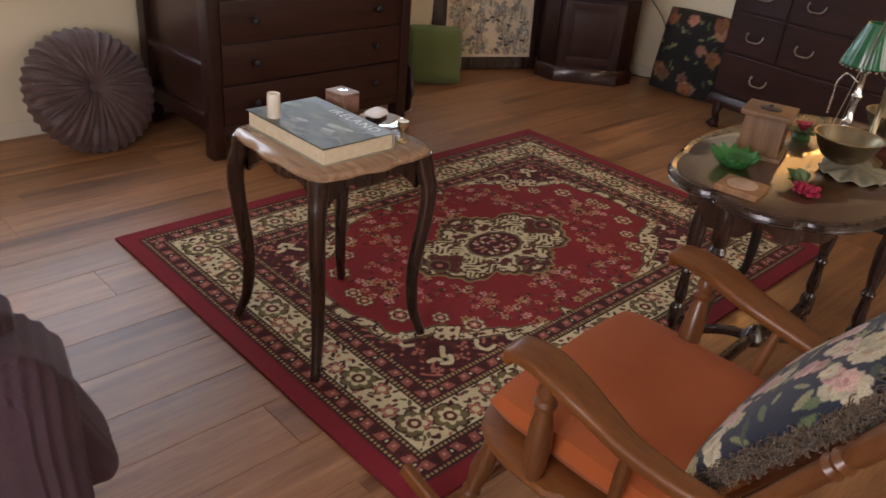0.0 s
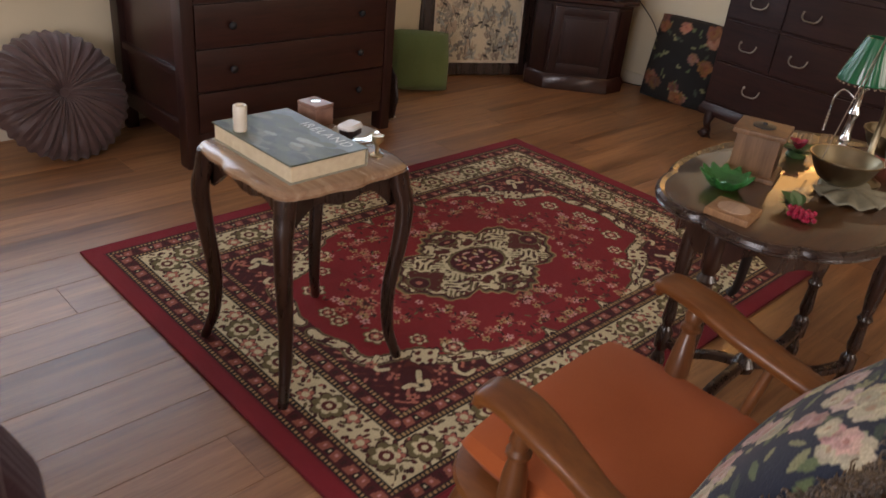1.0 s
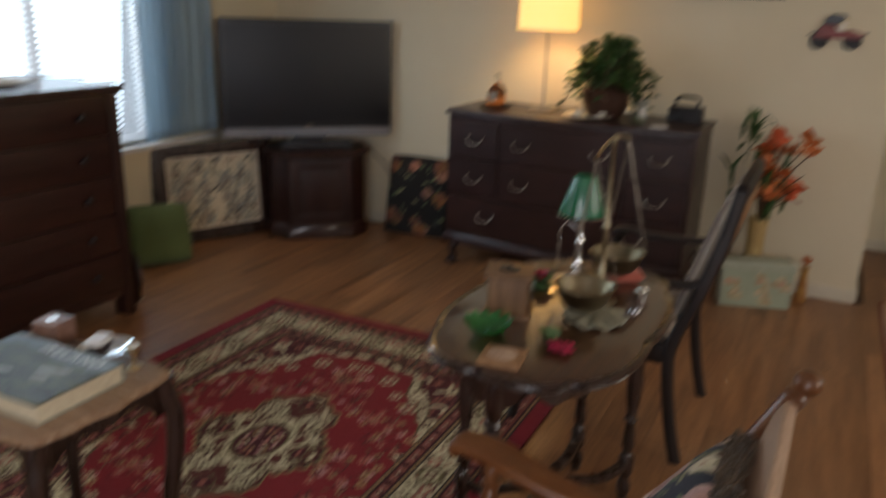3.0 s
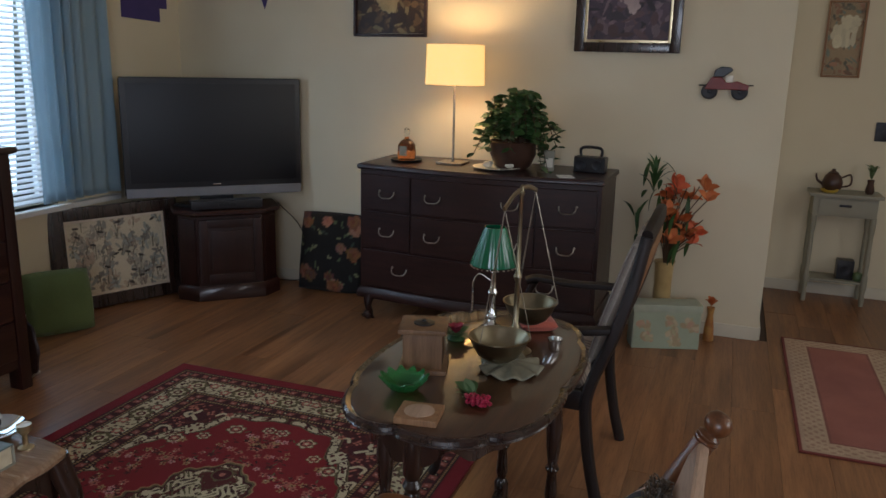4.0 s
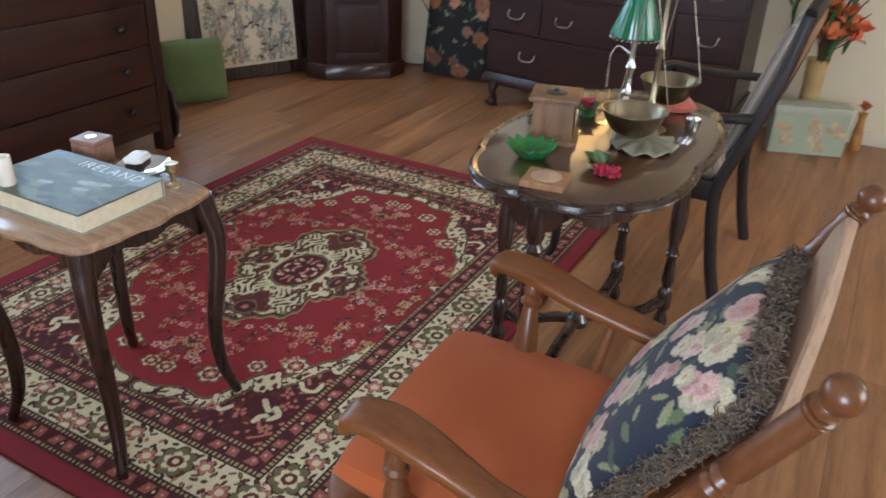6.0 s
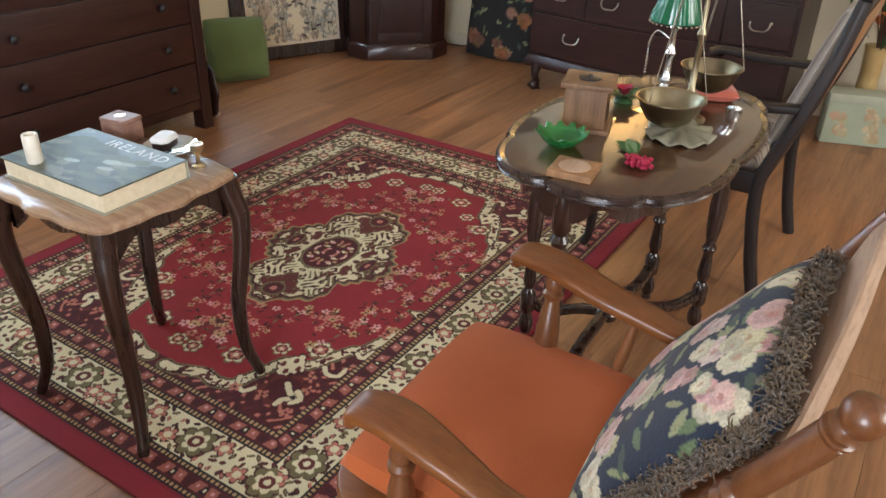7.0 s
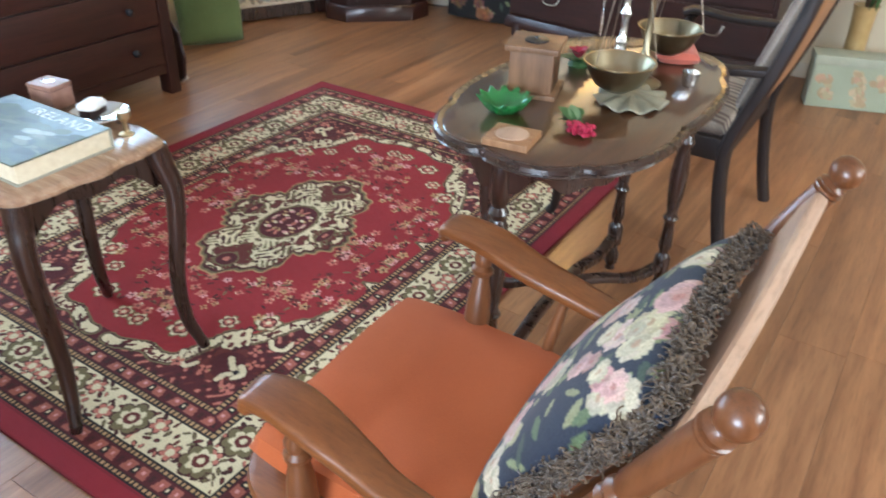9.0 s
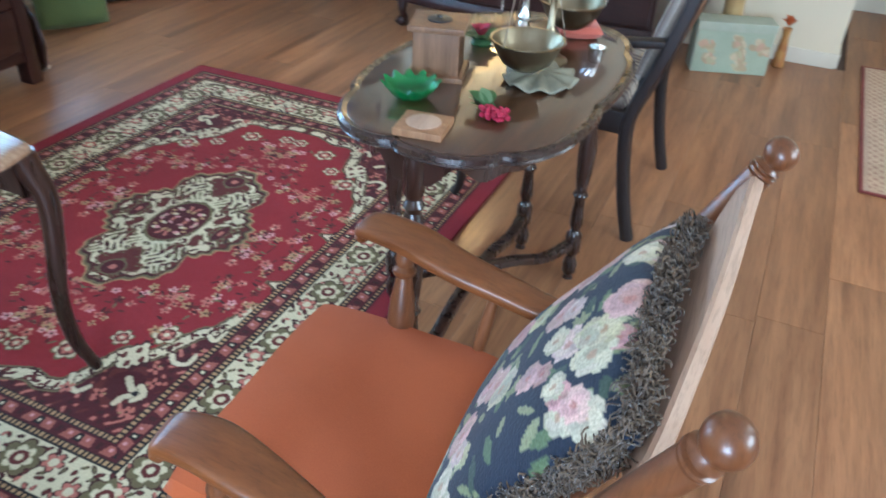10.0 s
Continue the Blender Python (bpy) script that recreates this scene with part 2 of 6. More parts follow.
# ---- builders ----
def part(name, bm, material, parent=None, label="", smooth=True, at=None):
    me = bpy.data.meshes.new(name)
    bmesh.ops.recalc_face_normals(bm, faces=bm.faces)
    bm.to_mesh(me)
    bm.free()
    me.materials.append(material)
    if smooth:
        me.shade_smooth()
        me.set_sharp_from_angle(angle=radians(38))
    ob = new(name, me)
    ob.parent = parent
    if at is not None:
        ob.matrix_basis = at
    return tagged(ob, label)


def thing(name, m, label, category, group="", kind=""):
    ob = new(name)
    ob.empty_display_size = 0.05
    ob.matrix_basis = m
    return tagged(ob, label, category, group, kind)


def box(bm, lo, hi, bevel=0.004, seg=2):
    lo, hi = Vector(lo), Vector(hi)
    made = bmesh.ops.create_cube(bm, size=1.0)["verts"]
    c, s = (lo + hi) / 2, hi - lo
    for v in made:
        v.co = Vector((v.co.x * s.x, v.co.y * s.y, v.co.z * s.z)) + c
    if bevel:
        edges = list({e for v in made for e in v.link_edges})
        bmesh.ops.bevel(bm, geom=edges, offset=min(bevel, min(s) * 0.45), segments=seg, profile=0.7, affect="EDGES")
    return bm


def B(lo, hi, bevel=0.004, seg=2):
    return box(bmesh.new(), lo, hi, bevel, seg)


def lathe(bm, profile, seg=20, m=Matrix.Identity(4)):
    rings = []
    for r, z in profile:
        if r < 1e-5:
            rings.append([bm.verts.new(m @ Vector((0, 0, z)))])
        else:
            rings.append([bm.verts.new(m @ Vector((r * math.cos(a), r * math.sin(a), z))) for a in (2 * math.pi * k / seg for k in range(seg))])
    for a, b in zip(rings, rings[1:]):
        for k in range(seg):
            q = [a[k % len(a)], a[(k + 1) % len(a)], b[(k + 1) % len(b)], b[k % len(b)]]
            q = list(dict.fromkeys(q))
            if len(q) > 2:
                bm.faces.new(q)
    for ring, flip in ((rings[0], True), (rings[-1], False)):
        if len(ring) > 2:
            bm.faces.new(ring[::-1] if flip else ring)
    return bm


def spline(points, n=8):
    """Points on a smooth curve through the given ones."""
    p = [Vector(q) for q in points]
    p = [p[0] * 2 - p[1], *p, p[-1] * 2 - p[-2]]
    out = []
    for a, b, c, d in zip(p, p[1:], p[2:], p[3:]):
        for k in range(n):
            t = k / n
            out.append(0.5 * (2 * b + (c - a) * t + (2 * a - 5 * b + 4 * c - d) * t * t + (3 * b - a - 3 * c + d) * t**3))
    return out + [p[-2].copy()]


def sweep(bm, path, section, closed_ends=True, up=(0, 0, 1), turns=None):
    """A tube along the path. section(k, n): list of (side, up) offsets at that step."""
    path = [Vector(p) for p in path]
    n, rings = len(path), []
    up = Vector(up)
    for k, p in enumerate(path):
        d = (path[min(k + 1, n - 1)] - path[max(k - 1, 0)]).normalized()
        side = d.cross(up)
        side = side.normalized() if side.length > 1e-4 else d.orthogonal().normalized()
        top = side.cross(d).normalized()
        rings.append([bm.verts.new(p + side * a + top * b) for a, b in section(k, n)])
    for a, b in zip(rings, rings[1:]):
        for k in range(len(a)):
            bm.faces.new((a[k], a[(k + 1) % len(a)], b[(k + 1) % len(a)], b[k]))
    if closed_ends:
        bm.faces.new(rings[0][::-1])
        bm.faces.new(rings[-1])
    return bm


def ring(rx, ry=None, seg=12, power=2.0):
    ry = rx if ry is None else ry
    out = []
    for k in range(seg):
        a = 2 * math.pi * k / seg
        c, s = math.cos(a), math.sin(a)
        out.append((rx * math.copysign(abs(c) ** (2 / power), c), ry * math.copysign(abs(s) ** (2 / power), s)))
    return out


def tube(bm, path, r, seg=10, up=(0, 0, 1), r2=None):
    return sweep(bm, path, lambda k, n: ring(r if r2 is None else r + (r2 - r) * k / (n - 1), seg=seg), True, up)


def slab(bm, outline, steps):
    """A flat top of any outline with a moulded edge; steps: (inset, z) from below up."""
    c = sum((Vector((*p, 0)) for p in outline), Vector()) / len(outline)
    rings = []
    for inset, z in steps:
        row = []
        for k, p in enumerate(outline):
            a, b = Vector((*outline[k - 1], 0)), Vector((*outline[(k + 1) % len(outline)], 0))
            d = (b - a).normalized()
            nrm = Vector((-d.y, d.x, 0))
            q = Vector((*p, 0)) + nrm * inset
            row.append(bm.verts.new((q.x, q.y, z)))
        rings.append(row)
    for a, b in zip(rings, rings[1:]):
        for k in range(len(a)):
            bm.faces.new((a[k], a[(k + 1) % len(a)], b[(k + 1) % len(a)], b[k]))
    bm.faces.new(rings[0][::-1])
    bm.faces.new(rings[-1])
    return bm


def cushion(bm, w, d, h, n=16, round_=0.12, puff=1.0, wobble=0.0, seed=0.0):
    """A stuffed cushion lying in x and y, its middle at the origin."""
    grid = {}
    for side in (1, -1):
        for i in range(n + 1):
            for j in range(n + 1):
                u, v = 2 * i / n - 1, 2 * j / n - 1
                edge = max(abs(u), abs(v))
                if side < 0 and edge > 0.999:
                    grid[side, i, j] = grid[1, i, j]
                    continue
                f = ((1 - abs(u) ** 2.6) * (1 - abs(v) ** 2.6)) ** (0.36 / puff)
                pinch = 1 - round_ * (1 - min(1, abs(u) + abs(v) - edge) ** 2) * 0.0 - round_ * max(0, abs(u * v)) ** 3 * 0.5
                x, y = u * w / 2 * pinch, v * d / 2 * pinch
                z = side * h / 2 * f
                if wobble:
                    q = noise.noise(Vector((x * 7 + seed, y * 7, side * 2.0)))
                    z += wobble * q * f
                    x += wobble * 0.5 * noise.noise(Vector((y * 9, seed, x * 3)))
                grid[side, i, j] = bm.verts.new((x, y, z))
    for side in (1, -1):
        for i in range(n):
            for j in range(n):
                q = [grid[side, i, j], grid[side, i + 1, j], grid[side, i + 1, j + 1], grid[side, i, j + 1]]
                bm.faces.new(q if side > 0 else q[::-1])
    return bm


def colour_mesh(ob, paint):
    """Gives each vertex the colour of paint(x, y, z), arrays in, rows of rgb out."""
    me = ob.data
    co = np.empty(len(me.vertices) * 3, np.float32)
    me.vertices.foreach_get("co", co)
    co = co.reshape(-1, 3)
    rgb = paint(co[:, 0], co[:, 1], co[:, 2])
    att = me.attributes.new("pattern", "FLOAT_COLOR", "POINT")
    att.data.foreach_set("color", np.c_[rgb, np.ones(len(rgb))].astype(np.float32).ravel())


def sheet(w, d, nx, ny, z=0.0, lift=None):
    """A fine flat mesh in x and y for a woven or painted pattern, its middle at the origin."""
    xs, ys = np.linspace(-w / 2, w / 2, nx + 1), np.linspace(-d / 2, d / 2, ny + 1)
    gx, gy = np.meshgrid(xs, ys)
    gz = np.full_like(gx, z) if lift is None else lift(gx, gy)
    i = np.arange((nx + 1) * (ny + 1)).reshape(ny + 1, nx + 1)
    quads = np.stack([i[:-1, :-1], i[:-1, 1:], i[1:, 1:], i[1:, :-1]], -1).reshape(-1, 4)
    me = bpy.data.meshes.new("sheet")
    me.vertices.add(gx.size)
    me.vertices.foreach_set("co", np.stack([gx, gy, gz], -1).astype(np.float32).ravel())
    me.loops.add(quads.size)
    me.loops.foreach_set("vertex_index", quads.astype(np.int32).ravel())
    me.polygons.add(len(quads))
    me.polygons.foreach_set("loop_start", np.arange(0, quads.size, 4, dtype=np.int32))
    me.update(calc_edges=True)
    me.validate()
    return me


def mesh_part(name, me, material, parent=None, label="", at=None):
    me.name = name
    me.materials.append(material)
    ob = new(name, me)
    ob.parent = parent
    if at is not None:
        ob.matrix_basis = at
    return tagged(ob, label)


def rgb(h):
    """Linear rgb from an sRGB hex string."""
    v = np.array([int(h[k : k + 2], 16) / 255 for k in (0, 2, 4)])
    return np.where(v < 0.04045, v / 12.92, ((v + 0.055) / 1.055) ** 2.4)


def structure(ob, label, category):
    return tagged(ob, label, category, kind="structure")


# ---- the room ----
X_LAMP, Y_WIN, Y_RET, X_HALL = 1.543, 1.14, -2.632, 2.738
X_LEFT, Y_BACK, TOP = -5.2, -5.2, 2.44
WIN = (-2.55, 0.42, 0.63, 2.06)

structure(part("wall_lamp", B((X_LAMP, Y_RET, 0), (X_LAMP + 0.12, Y_WIN, TOP), 0.004), WALL), "cream painted wall behind the dark dresser", "wall")
structure(part("wall_return", B((X_LAMP + 0.12, Y_RET, 0), (X_HALL, Y_RET + 0.12, TOP), 0), WALL), "cream painted return wall of the passage", "wall")
structure(part("wall_hall", B((X_HALL, Y_BACK, 0), (X_HALL + 0.12, Y_RET + 0.12, TOP), 0), WALL), "cream painted passage wall", "wall")
# unseen left wall, with an opening made for the side fill lamp
bm = bmesh.new()
box(bm, (X_LEFT - 0.12, Y_BACK, 0), (X_LEFT, -3.4, TOP), 0)
box(bm, (X_LEFT - 0.12, -1.6, 0), (X_LEFT, Y_WIN + 0.15, TOP), 0)
box(bm, (X_LEFT - 0.12, -3.4, 0), (X_LEFT, -1.6, 0.96), 0)
box(bm, (X_LEFT - 0.12, -3.4, 2.14), (X_LEFT, -1.6, TOP), 0)
structure(part("wall_left", bm, WALL, smooth=False), "plain cream wall closing the room", "wall")
bm = bmesh.new()
box(bm, (X_LEFT, Y_WIN, 0), (WIN[0], Y_WIN + 0.15, TOP), 0)
box(bm, (WIN[1], Y_WIN, 0), (X_LAMP + 0.12, Y_WIN + 0.15, TOP), 0)
box(bm, (WIN[0], Y_WIN, 0), (WIN[1], Y_WIN + 0.15, WIN[2]), 0)
box(bm, (WIN[0], Y_WIN, WIN[3]), (WIN[1], Y_WIN + 0.15, TOP), 0)
structure(part("wall_window", bm, WALL, smooth=False), "cream painted wall with the daylight window", "wall")
# unseen back wall; both openings are added for the fill lamps
bm = bmesh.new()
edge_x = X_LEFT
for x0, x1 in ((-2.3, -0.5), (0.6, 1.6)):
    box(bm, (edge_x, Y_BACK - 0.15, 0), (x0, Y_BACK, TOP), 0)
    box(bm, (x0, Y_BACK - 0.15, 0), (x1, Y_BACK, 1.14), 0)
    box(bm, (x0, Y_BACK - 0.15, 2.18), (x1, Y_BACK, TOP), 0)
    edge_x = x1
box(bm, (edge_x, Y_BACK - 0.15, 0), (X_HALL + 0.12, Y_BACK, TOP), 0)
structure(part("wall_back", bm, WALL, smooth=False), "plain cream wall behind the camera", "wall")
structure(part("ceiling", B((X_LEFT - 0.12, Y_BACK - 0.15, TOP), (X_HALL + 0.12, Y_WIN + 0.15, TOP + 0.1), 0), CEIL), "plain white ceiling", "ceiling")

base = structure(new("baseboard"), "cream painted baseboard along the walls", "baseboard")
for lo, hi in (((X_LAMP - 0.012, Y_RET, 0.0), (X_LAMP - 0.001, Y_WIN - 0.014, 0.075)), ((X_LEFT + 0.015, Y_WIN - 0.012, 0.0), (X_LAMP - 0.014, Y_WIN - 0.001, 0.075)),
               ((X_HALL - 0.012, Y_BACK + 0.02, 0.0), (X_HALL - 0.001, Y_RET - 0.003, 0.075)), ((X_LAMP + 0.003, Y_RET - 0.012, 0.0), (X_HALL - 0.014, Y_RET - 0.001, 0.075))):
    part("board", B(lo, hi, 0.004), TRIM, base)

# window with sash, sill and slatted blind
win = structure(new("window_1"), "bright daylight window with a white slatted blind", "window")
frame_y = Y_WIN + 0.085
for lo, hi in (((WIN[0], frame_y, WIN[2]), (WIN[0] + 0.045, frame_y + 0.04, WIN[3])), ((WIN[1] - 0.045, frame_y, WIN[2]), (WIN[1], frame_y + 0.04, WIN[3])),
               ((WIN[0] + 0.045, frame_y, WIN[2]), (WIN[1] - 0.045, frame_y + 0.04, WIN[2] + 0.045)), ((WIN[0] + 0.045, frame_y, WIN[3] - 0.045), (WIN[1] - 0.045, frame_y + 0.04, WIN[3])),
               ((-0.30, frame_y, WIN[2] + 0.045), (-0.25, frame_y + 0.04, WIN[3] - 0.045)), ((-1.65, frame_y, WIN[2] + 0.045), (-1.60, frame_y + 0.04, WIN[3] - 0.045))):
    part("window_frame", B(lo, hi, 0.004), WHITE, win)
for x0, x1 in ((WIN[0] + 0.045, -1.65), (-1.60, -0.30), (-0.25, WIN[1] - 0.045)):
    p = part("pane", B((x0, frame_y + 0.016, WIN[2] + 0.045), (x1, frame_y + 0.022, WIN[3] - 0.045), 0), CLEAR, win)
    p.visible_shadow = False
part("window_sill", B((WIN[0] - 0.04, Y_WIN - 0.05, WIN[2] - 0.03), (0.86, Y_WIN + 0.084, WIN[2]), 0.006), WHITE, win)
blind = thing("window_blind", pose(0, Y_WIN + 0.045, 0), "white horizontal slatted blind in the window", "blind")
slat_me = None
for k in range(46):
    z = WIN[2] + 0.03 + 0.0303 * k
    m = pose((WIN[0] + WIN[1]) / 2, 0, z, 32, 0, 0)
    if slat_me is None:
        first = part("slat", B((-1.465, -0.014, -0.0006), (1.465, 0.014, 0.0006), 0), BLIND, blind, at=m)
        slat_me = first.data
    else:
        ob = new("slat", slat_me)
        ob.parent, ob.matrix_basis = blind, m
part("head_rail", B((WIN[0] + 0.01, -0.02, WIN[3] - 0.04), (WIN[1] - 0.01, 0.02, WIN[3] - 0.002), 0.003), WHITE, blind)

# curtain beside the window: deep soft folds
def curtain_mesh(width, z0, z1, folds, depth, seed):
    def place(gx, gy):
        return depth * (np.sin(gx / width * 2 * np.pi * folds + 1.9 * np.sin(gx * 11 + seed) + 0.25 * np.sin(gy * 3 + gx * 20)) * (0.65 + 0.35 * np.cos(gx * 17 + seed)) + 0.25 * np.sin(gy * 2.1 + gx * 13))
    return sheet(width, z1 - z0, 120, 24, 0, place)


cur = thing("curtain", pose(0, 0, 0), "blue-grey gathered curtain hanging beside the window", "curtain")
c = mesh_part("drape", curtain_mesh(0.56, 0.66, 2.2, 7, 0.026, 1.0), CURTAIN, cur, at=pose(0.52, Y_WIN - 0.075, 1.43, 90, 0, 0))
c.data.shade_smooth()
so = c.modifiers.new("thick", "SOLIDIFY")
so.thickness = 0.003
part("curtain_rod", tube(bmesh.new(), [(-2.7, Y_WIN - 0.08, 2.21), (0.95, Y_WIN - 0.08, 2.21)], 0.011), IRON, cur)
for x in (-2.62, 0.9):
    part("rod_bracket", B((x - 0.01, Y_WIN - 0.085, 2.195), (x + 0.01, Y_WIN - 0.0005, 2.205), 0.002), IRON, cur)

# ---- the red rug ----
RL, RW_ = 2.19, 1.60
COL = {k: rgb(v) for k, v in dict(red="85191f", edge="801422", maroon="4a0f14", brown="5a2119", salmon="b06a58", cream="d0c39c", olive="6a5f3c", black="1c1512", tan="a8875a", pink="c9908a", dark="3a120f").items()}
B_CREAM, B_FIELD = (0.138, 0.252), 0.330  # the cream border and the field, in from the rug's edge


def dab(out, x, y, cx, cy, a, b, turn, colour):
    near = np.nonzero((np.abs(x - cx) < max(a, b)) & (np.abs(y - cy) < max(a, b)))[0]
    u, v = x[near] - cx, y[near] - cy
    c, s = math.cos(turn), math.sin(turn)
    hit = ((u * c + v * s) / a) ** 2 + ((v * c - u * s) / b) ** 2 < 1
    out[near[hit]] = colour


def rosette(out, x, y, cx, cy, r, rings):
    for f, colour, lobes in rings:
        if lobes:
            for k in range(lobes):
                a = 2 * math.pi * k / lobes
                dab(out, x, y, cx + r * f * 0.62 * math.cos(a), cy + r * f * 0.62 * math.sin(a), r * f * 0.42, r * f * 0.34, a, COL[colour])
        else:
            dab(out, x, y, cx, cy, r * f, r * f, 0, COL[colour])


def wavy(points, v):
    """A polyline's value at v, over rows of (v, value)."""
    p = np.array(points)
    return np.interp(v, p[:, 0], p[:, 1])


def stroke(out, x, y, points, width, colour, waver=0.0):
    """A drawn line of the given half width that swells and thins a little."""
    pts = spline([(a, b, 0) for a, b in points], 10)
    for k, p in enumerate(pts):
        w = width * (1 + waver * math.sin(k * 1.9))
        dab(out, x, y, p.x, p.y, w, w, 0, COL[colour])


def blossom(out, x, y, cx, cy, r, rnd, petal="salmon", heart="cream"):
    """A small four- or five-petalled flower with two leaves."""
    a0 = rnd.uniform(0, 6.28)
    n = rnd.integers(4, 6)
    for k in range(n):
        a = a0 + 6.28 * k / n
        dab(out, x, y, cx + r * 0.62 * math.cos(a), cy + r * 0.62 * math.sin(a), r * 0.46, r * 0.30, a, COL[petal])
    dab(out, x, y, cx, cy, r * 0.26, r * 0.26, 0, COL["dark"])
    a = a0 + 0.5
    dab(out, x, y, cx + r * 0.75 * math.cos(a), cy + r * 0.75 * math.sin(a), r * 0.24, r * 0.16, a, COL[heart])


def rug_paint(px, py, pz):
    x, y = np.abs(px).astype(float), np.abs(py).astype(float)
    hl, hw = RL / 2, RW_ / 2
    ex, ey = hl - x, hw - y
    d = np.minimum(ex, ey)
    s = np.where(ex < ey, y, x)
    rnd = np.random.default_rng(4)
    out = np.tile(COL["red"], (len(x), 1))
    # corner pieces: the edge of the red field runs in steps and scallops from the long side to the short side
    EDGE = ((0.0, 0.722), (0.06, 0.728), (0.10, 0.712), (0.15, 0.690), (0.20, 0.702), (0.235, 0.690), (0.262, 0.655), (0.272, 0.600), (0.275, 0.545), (0.300, 0.528), (0.345, 0.520), (0.370, 0.490), (0.395, 0.430), (0.41, 0.385), (0.44, 0.365), (0.455, 0.315), (0.47, 0.250), (0.485, 0.200))
    e = x - wavy(EDGE, y) + 0.006 * np.sin(y * 170) + 0.005 * np.sin(x * 150)
    out[e > 0.0] = COL["maroon"]
    busy = np.sin(x * 150 + 3 * np.sin(y * 70)) + np.sin(y * 160 + 3 * np.sin(x * 60))
    out[(e > 0.03) & (busy > 0.75)] = COL["brown"]
    out[(e > 0.03) & (busy > 1.35)] = COL["salmon"]
    out[(e > 0.03) & (busy < -1.2)] = COL["dark"]
    # the cream scroll along that edge, with its olive and dark outline
    run = [(wavy(EDGE, v) + 0.014, v) for v in np.linspace(0.03, 0.475, 25)]
    stroke(out, x, y, run, 0.020, "olive", 0.25)
    stroke(out, x, y, run, 0.0150, "dark", 0.3)
    stroke(out, x, y, run, 0.0092, "cream", 0.7)
    for k in range(84):
        v = rnd.uniform(0.05, 0.47)
        cx = float(wavy(EDGE, v)) + 0.014 + rnd.uniform(-0.016, 0.016)
        dab(out, x, y, cx, v, rnd.uniform(0.007, 0.014), rnd.uniform(0.0035, 0.006), rnd.uniform(0, 3.1), COL[["brown", "cream", "dark", "maroon"][k % 4]])
    # cream step with dark squares where the scroll turns
    step = np.abs(x - 0.545) * 0.62 + np.abs(y - 0.320) * 0.82 + 0.005 * np.sin(x * 190) * np.sin(y * 210)
    t = step < 0.042
    out[t] = COL["dark"]
    t = step < 0.036
    out[t] = COL["cream"]
    for ax, ay in ((0.523, 0.318), (0.548, 0.346), (0.553, 0.297), (0.574, 0.324)):
        dab(out, x, y, ax, ay, 0.0120, 0.0075, 0.3, COL["brown"])
    for run in (((0.66, 0.24), (0.69, 0.26), (0.70, 0.29), (0.675, 0.305)), ((0.50, 0.40), (0.52, 0.425), (0.51, 0.455), (0.475, 0.455)), ((0.40, 0.435), (0.41, 0.46), (0.37, 0.468))):
        stroke(out, x, y, run, 0.0095, "dark")
        stroke(out, x, y, run, 0.0062, "cream", 0.3)
    # the ornament inside each corner
    rosette(out, x, y, 0.635, 0.375, 0.062, ((1.1, "brown", 6), (0.8, "maroon", 0)))
    for run in (((0.61, 0.365), (0.635, 0.395), (0.645, 0.425), (0.665, 0.40), (0.69, 0.395)), ((0.62, 0.41), (0.640, 0.435), (0.665, 0.425))):
        stroke(out, x, y, run, 0.0105, "dark")
        stroke(out, x, y, run, 0.0070, "cream", 0.35)
    dab(out, x, y, 0.645, 0.415, 0.008, 0.008, 0, COL["black"])
    for cx, cy in ((0.60, 0.43), (0.68, 0.34), (0.56, 0.40), (0.70, 0.44), (0.46, 0.47), (0.70, 0.26)):
        blossom(out, x, y, cx, cy, 0.018, rnd, "salmon", "tan")
    # palmettes that hang into the field
    for cx, cy, r in ((0.600, 0.160, 0.037), (0.447, 0.338, 0.037), (0.640, 0.030, 0.028), (0.505, 0.245, 0.028)):
        rosette(out, x, y, cx, cy, r, ((1.10, "olive", 6), (0.92, "cream", 6), (0.66, "brown", 0), (0.50, "salmon", 5), (0.22, "cream", 0)))
    # cream arrow marks at the long sides
    for w, h, c in ((0.040, 0.060, "olive"), (0.034, 0.052, "dark"), (0.028, 0.046, "cream")):
        v = np.clip((y - (0.485 - h)) / h, 0, 1)
        out[(np.abs(x - 0.140) < w * (0.18 + 0.82 * v**1.5)) & (y > 0.485 - h)] = COL[c]
    dab(out, x, y, 0.140, 0.468, 0.010, 0.007, 0, COL["dark"])
    # sprays over the red field, in loose groups
    groups = ((0.06, 0.32), (0.20, 0.33), (0.31, 0.25), (0.45, 0.13), (0.40, 0.04), (0.29, 0.36), (0.12, 0.40), (0.55, 0.06), (0.36, 0.17), (0.0, 0.42), (0.53, 0.0), (0.25, 0.43), (0.02, 0.27), (0.37, 0.30))
    for gx, gy in groups:
        for k in range(7):
            cx, cy = abs(gx + rnd.normal(0, 0.030)), abs(gy + rnd.normal(0, 0.022))
            if cx > wavy(EDGE, cy) - 0.03 or cx / 0.36 + cy / 0.25 < 1.0:
                continue
            blossom(out, x, y, cx, cy, rnd.uniform(0.011, 0.019), rnd, ["salmon", "tan", "salmon", "brown", "pink"][k % 5], ["cream", "tan"][k % 2])
        for k in range(5):
            cx, cy = abs(gx + rnd.normal(0, 0.035)), abs(gy + rnd.normal(0, 0.028))
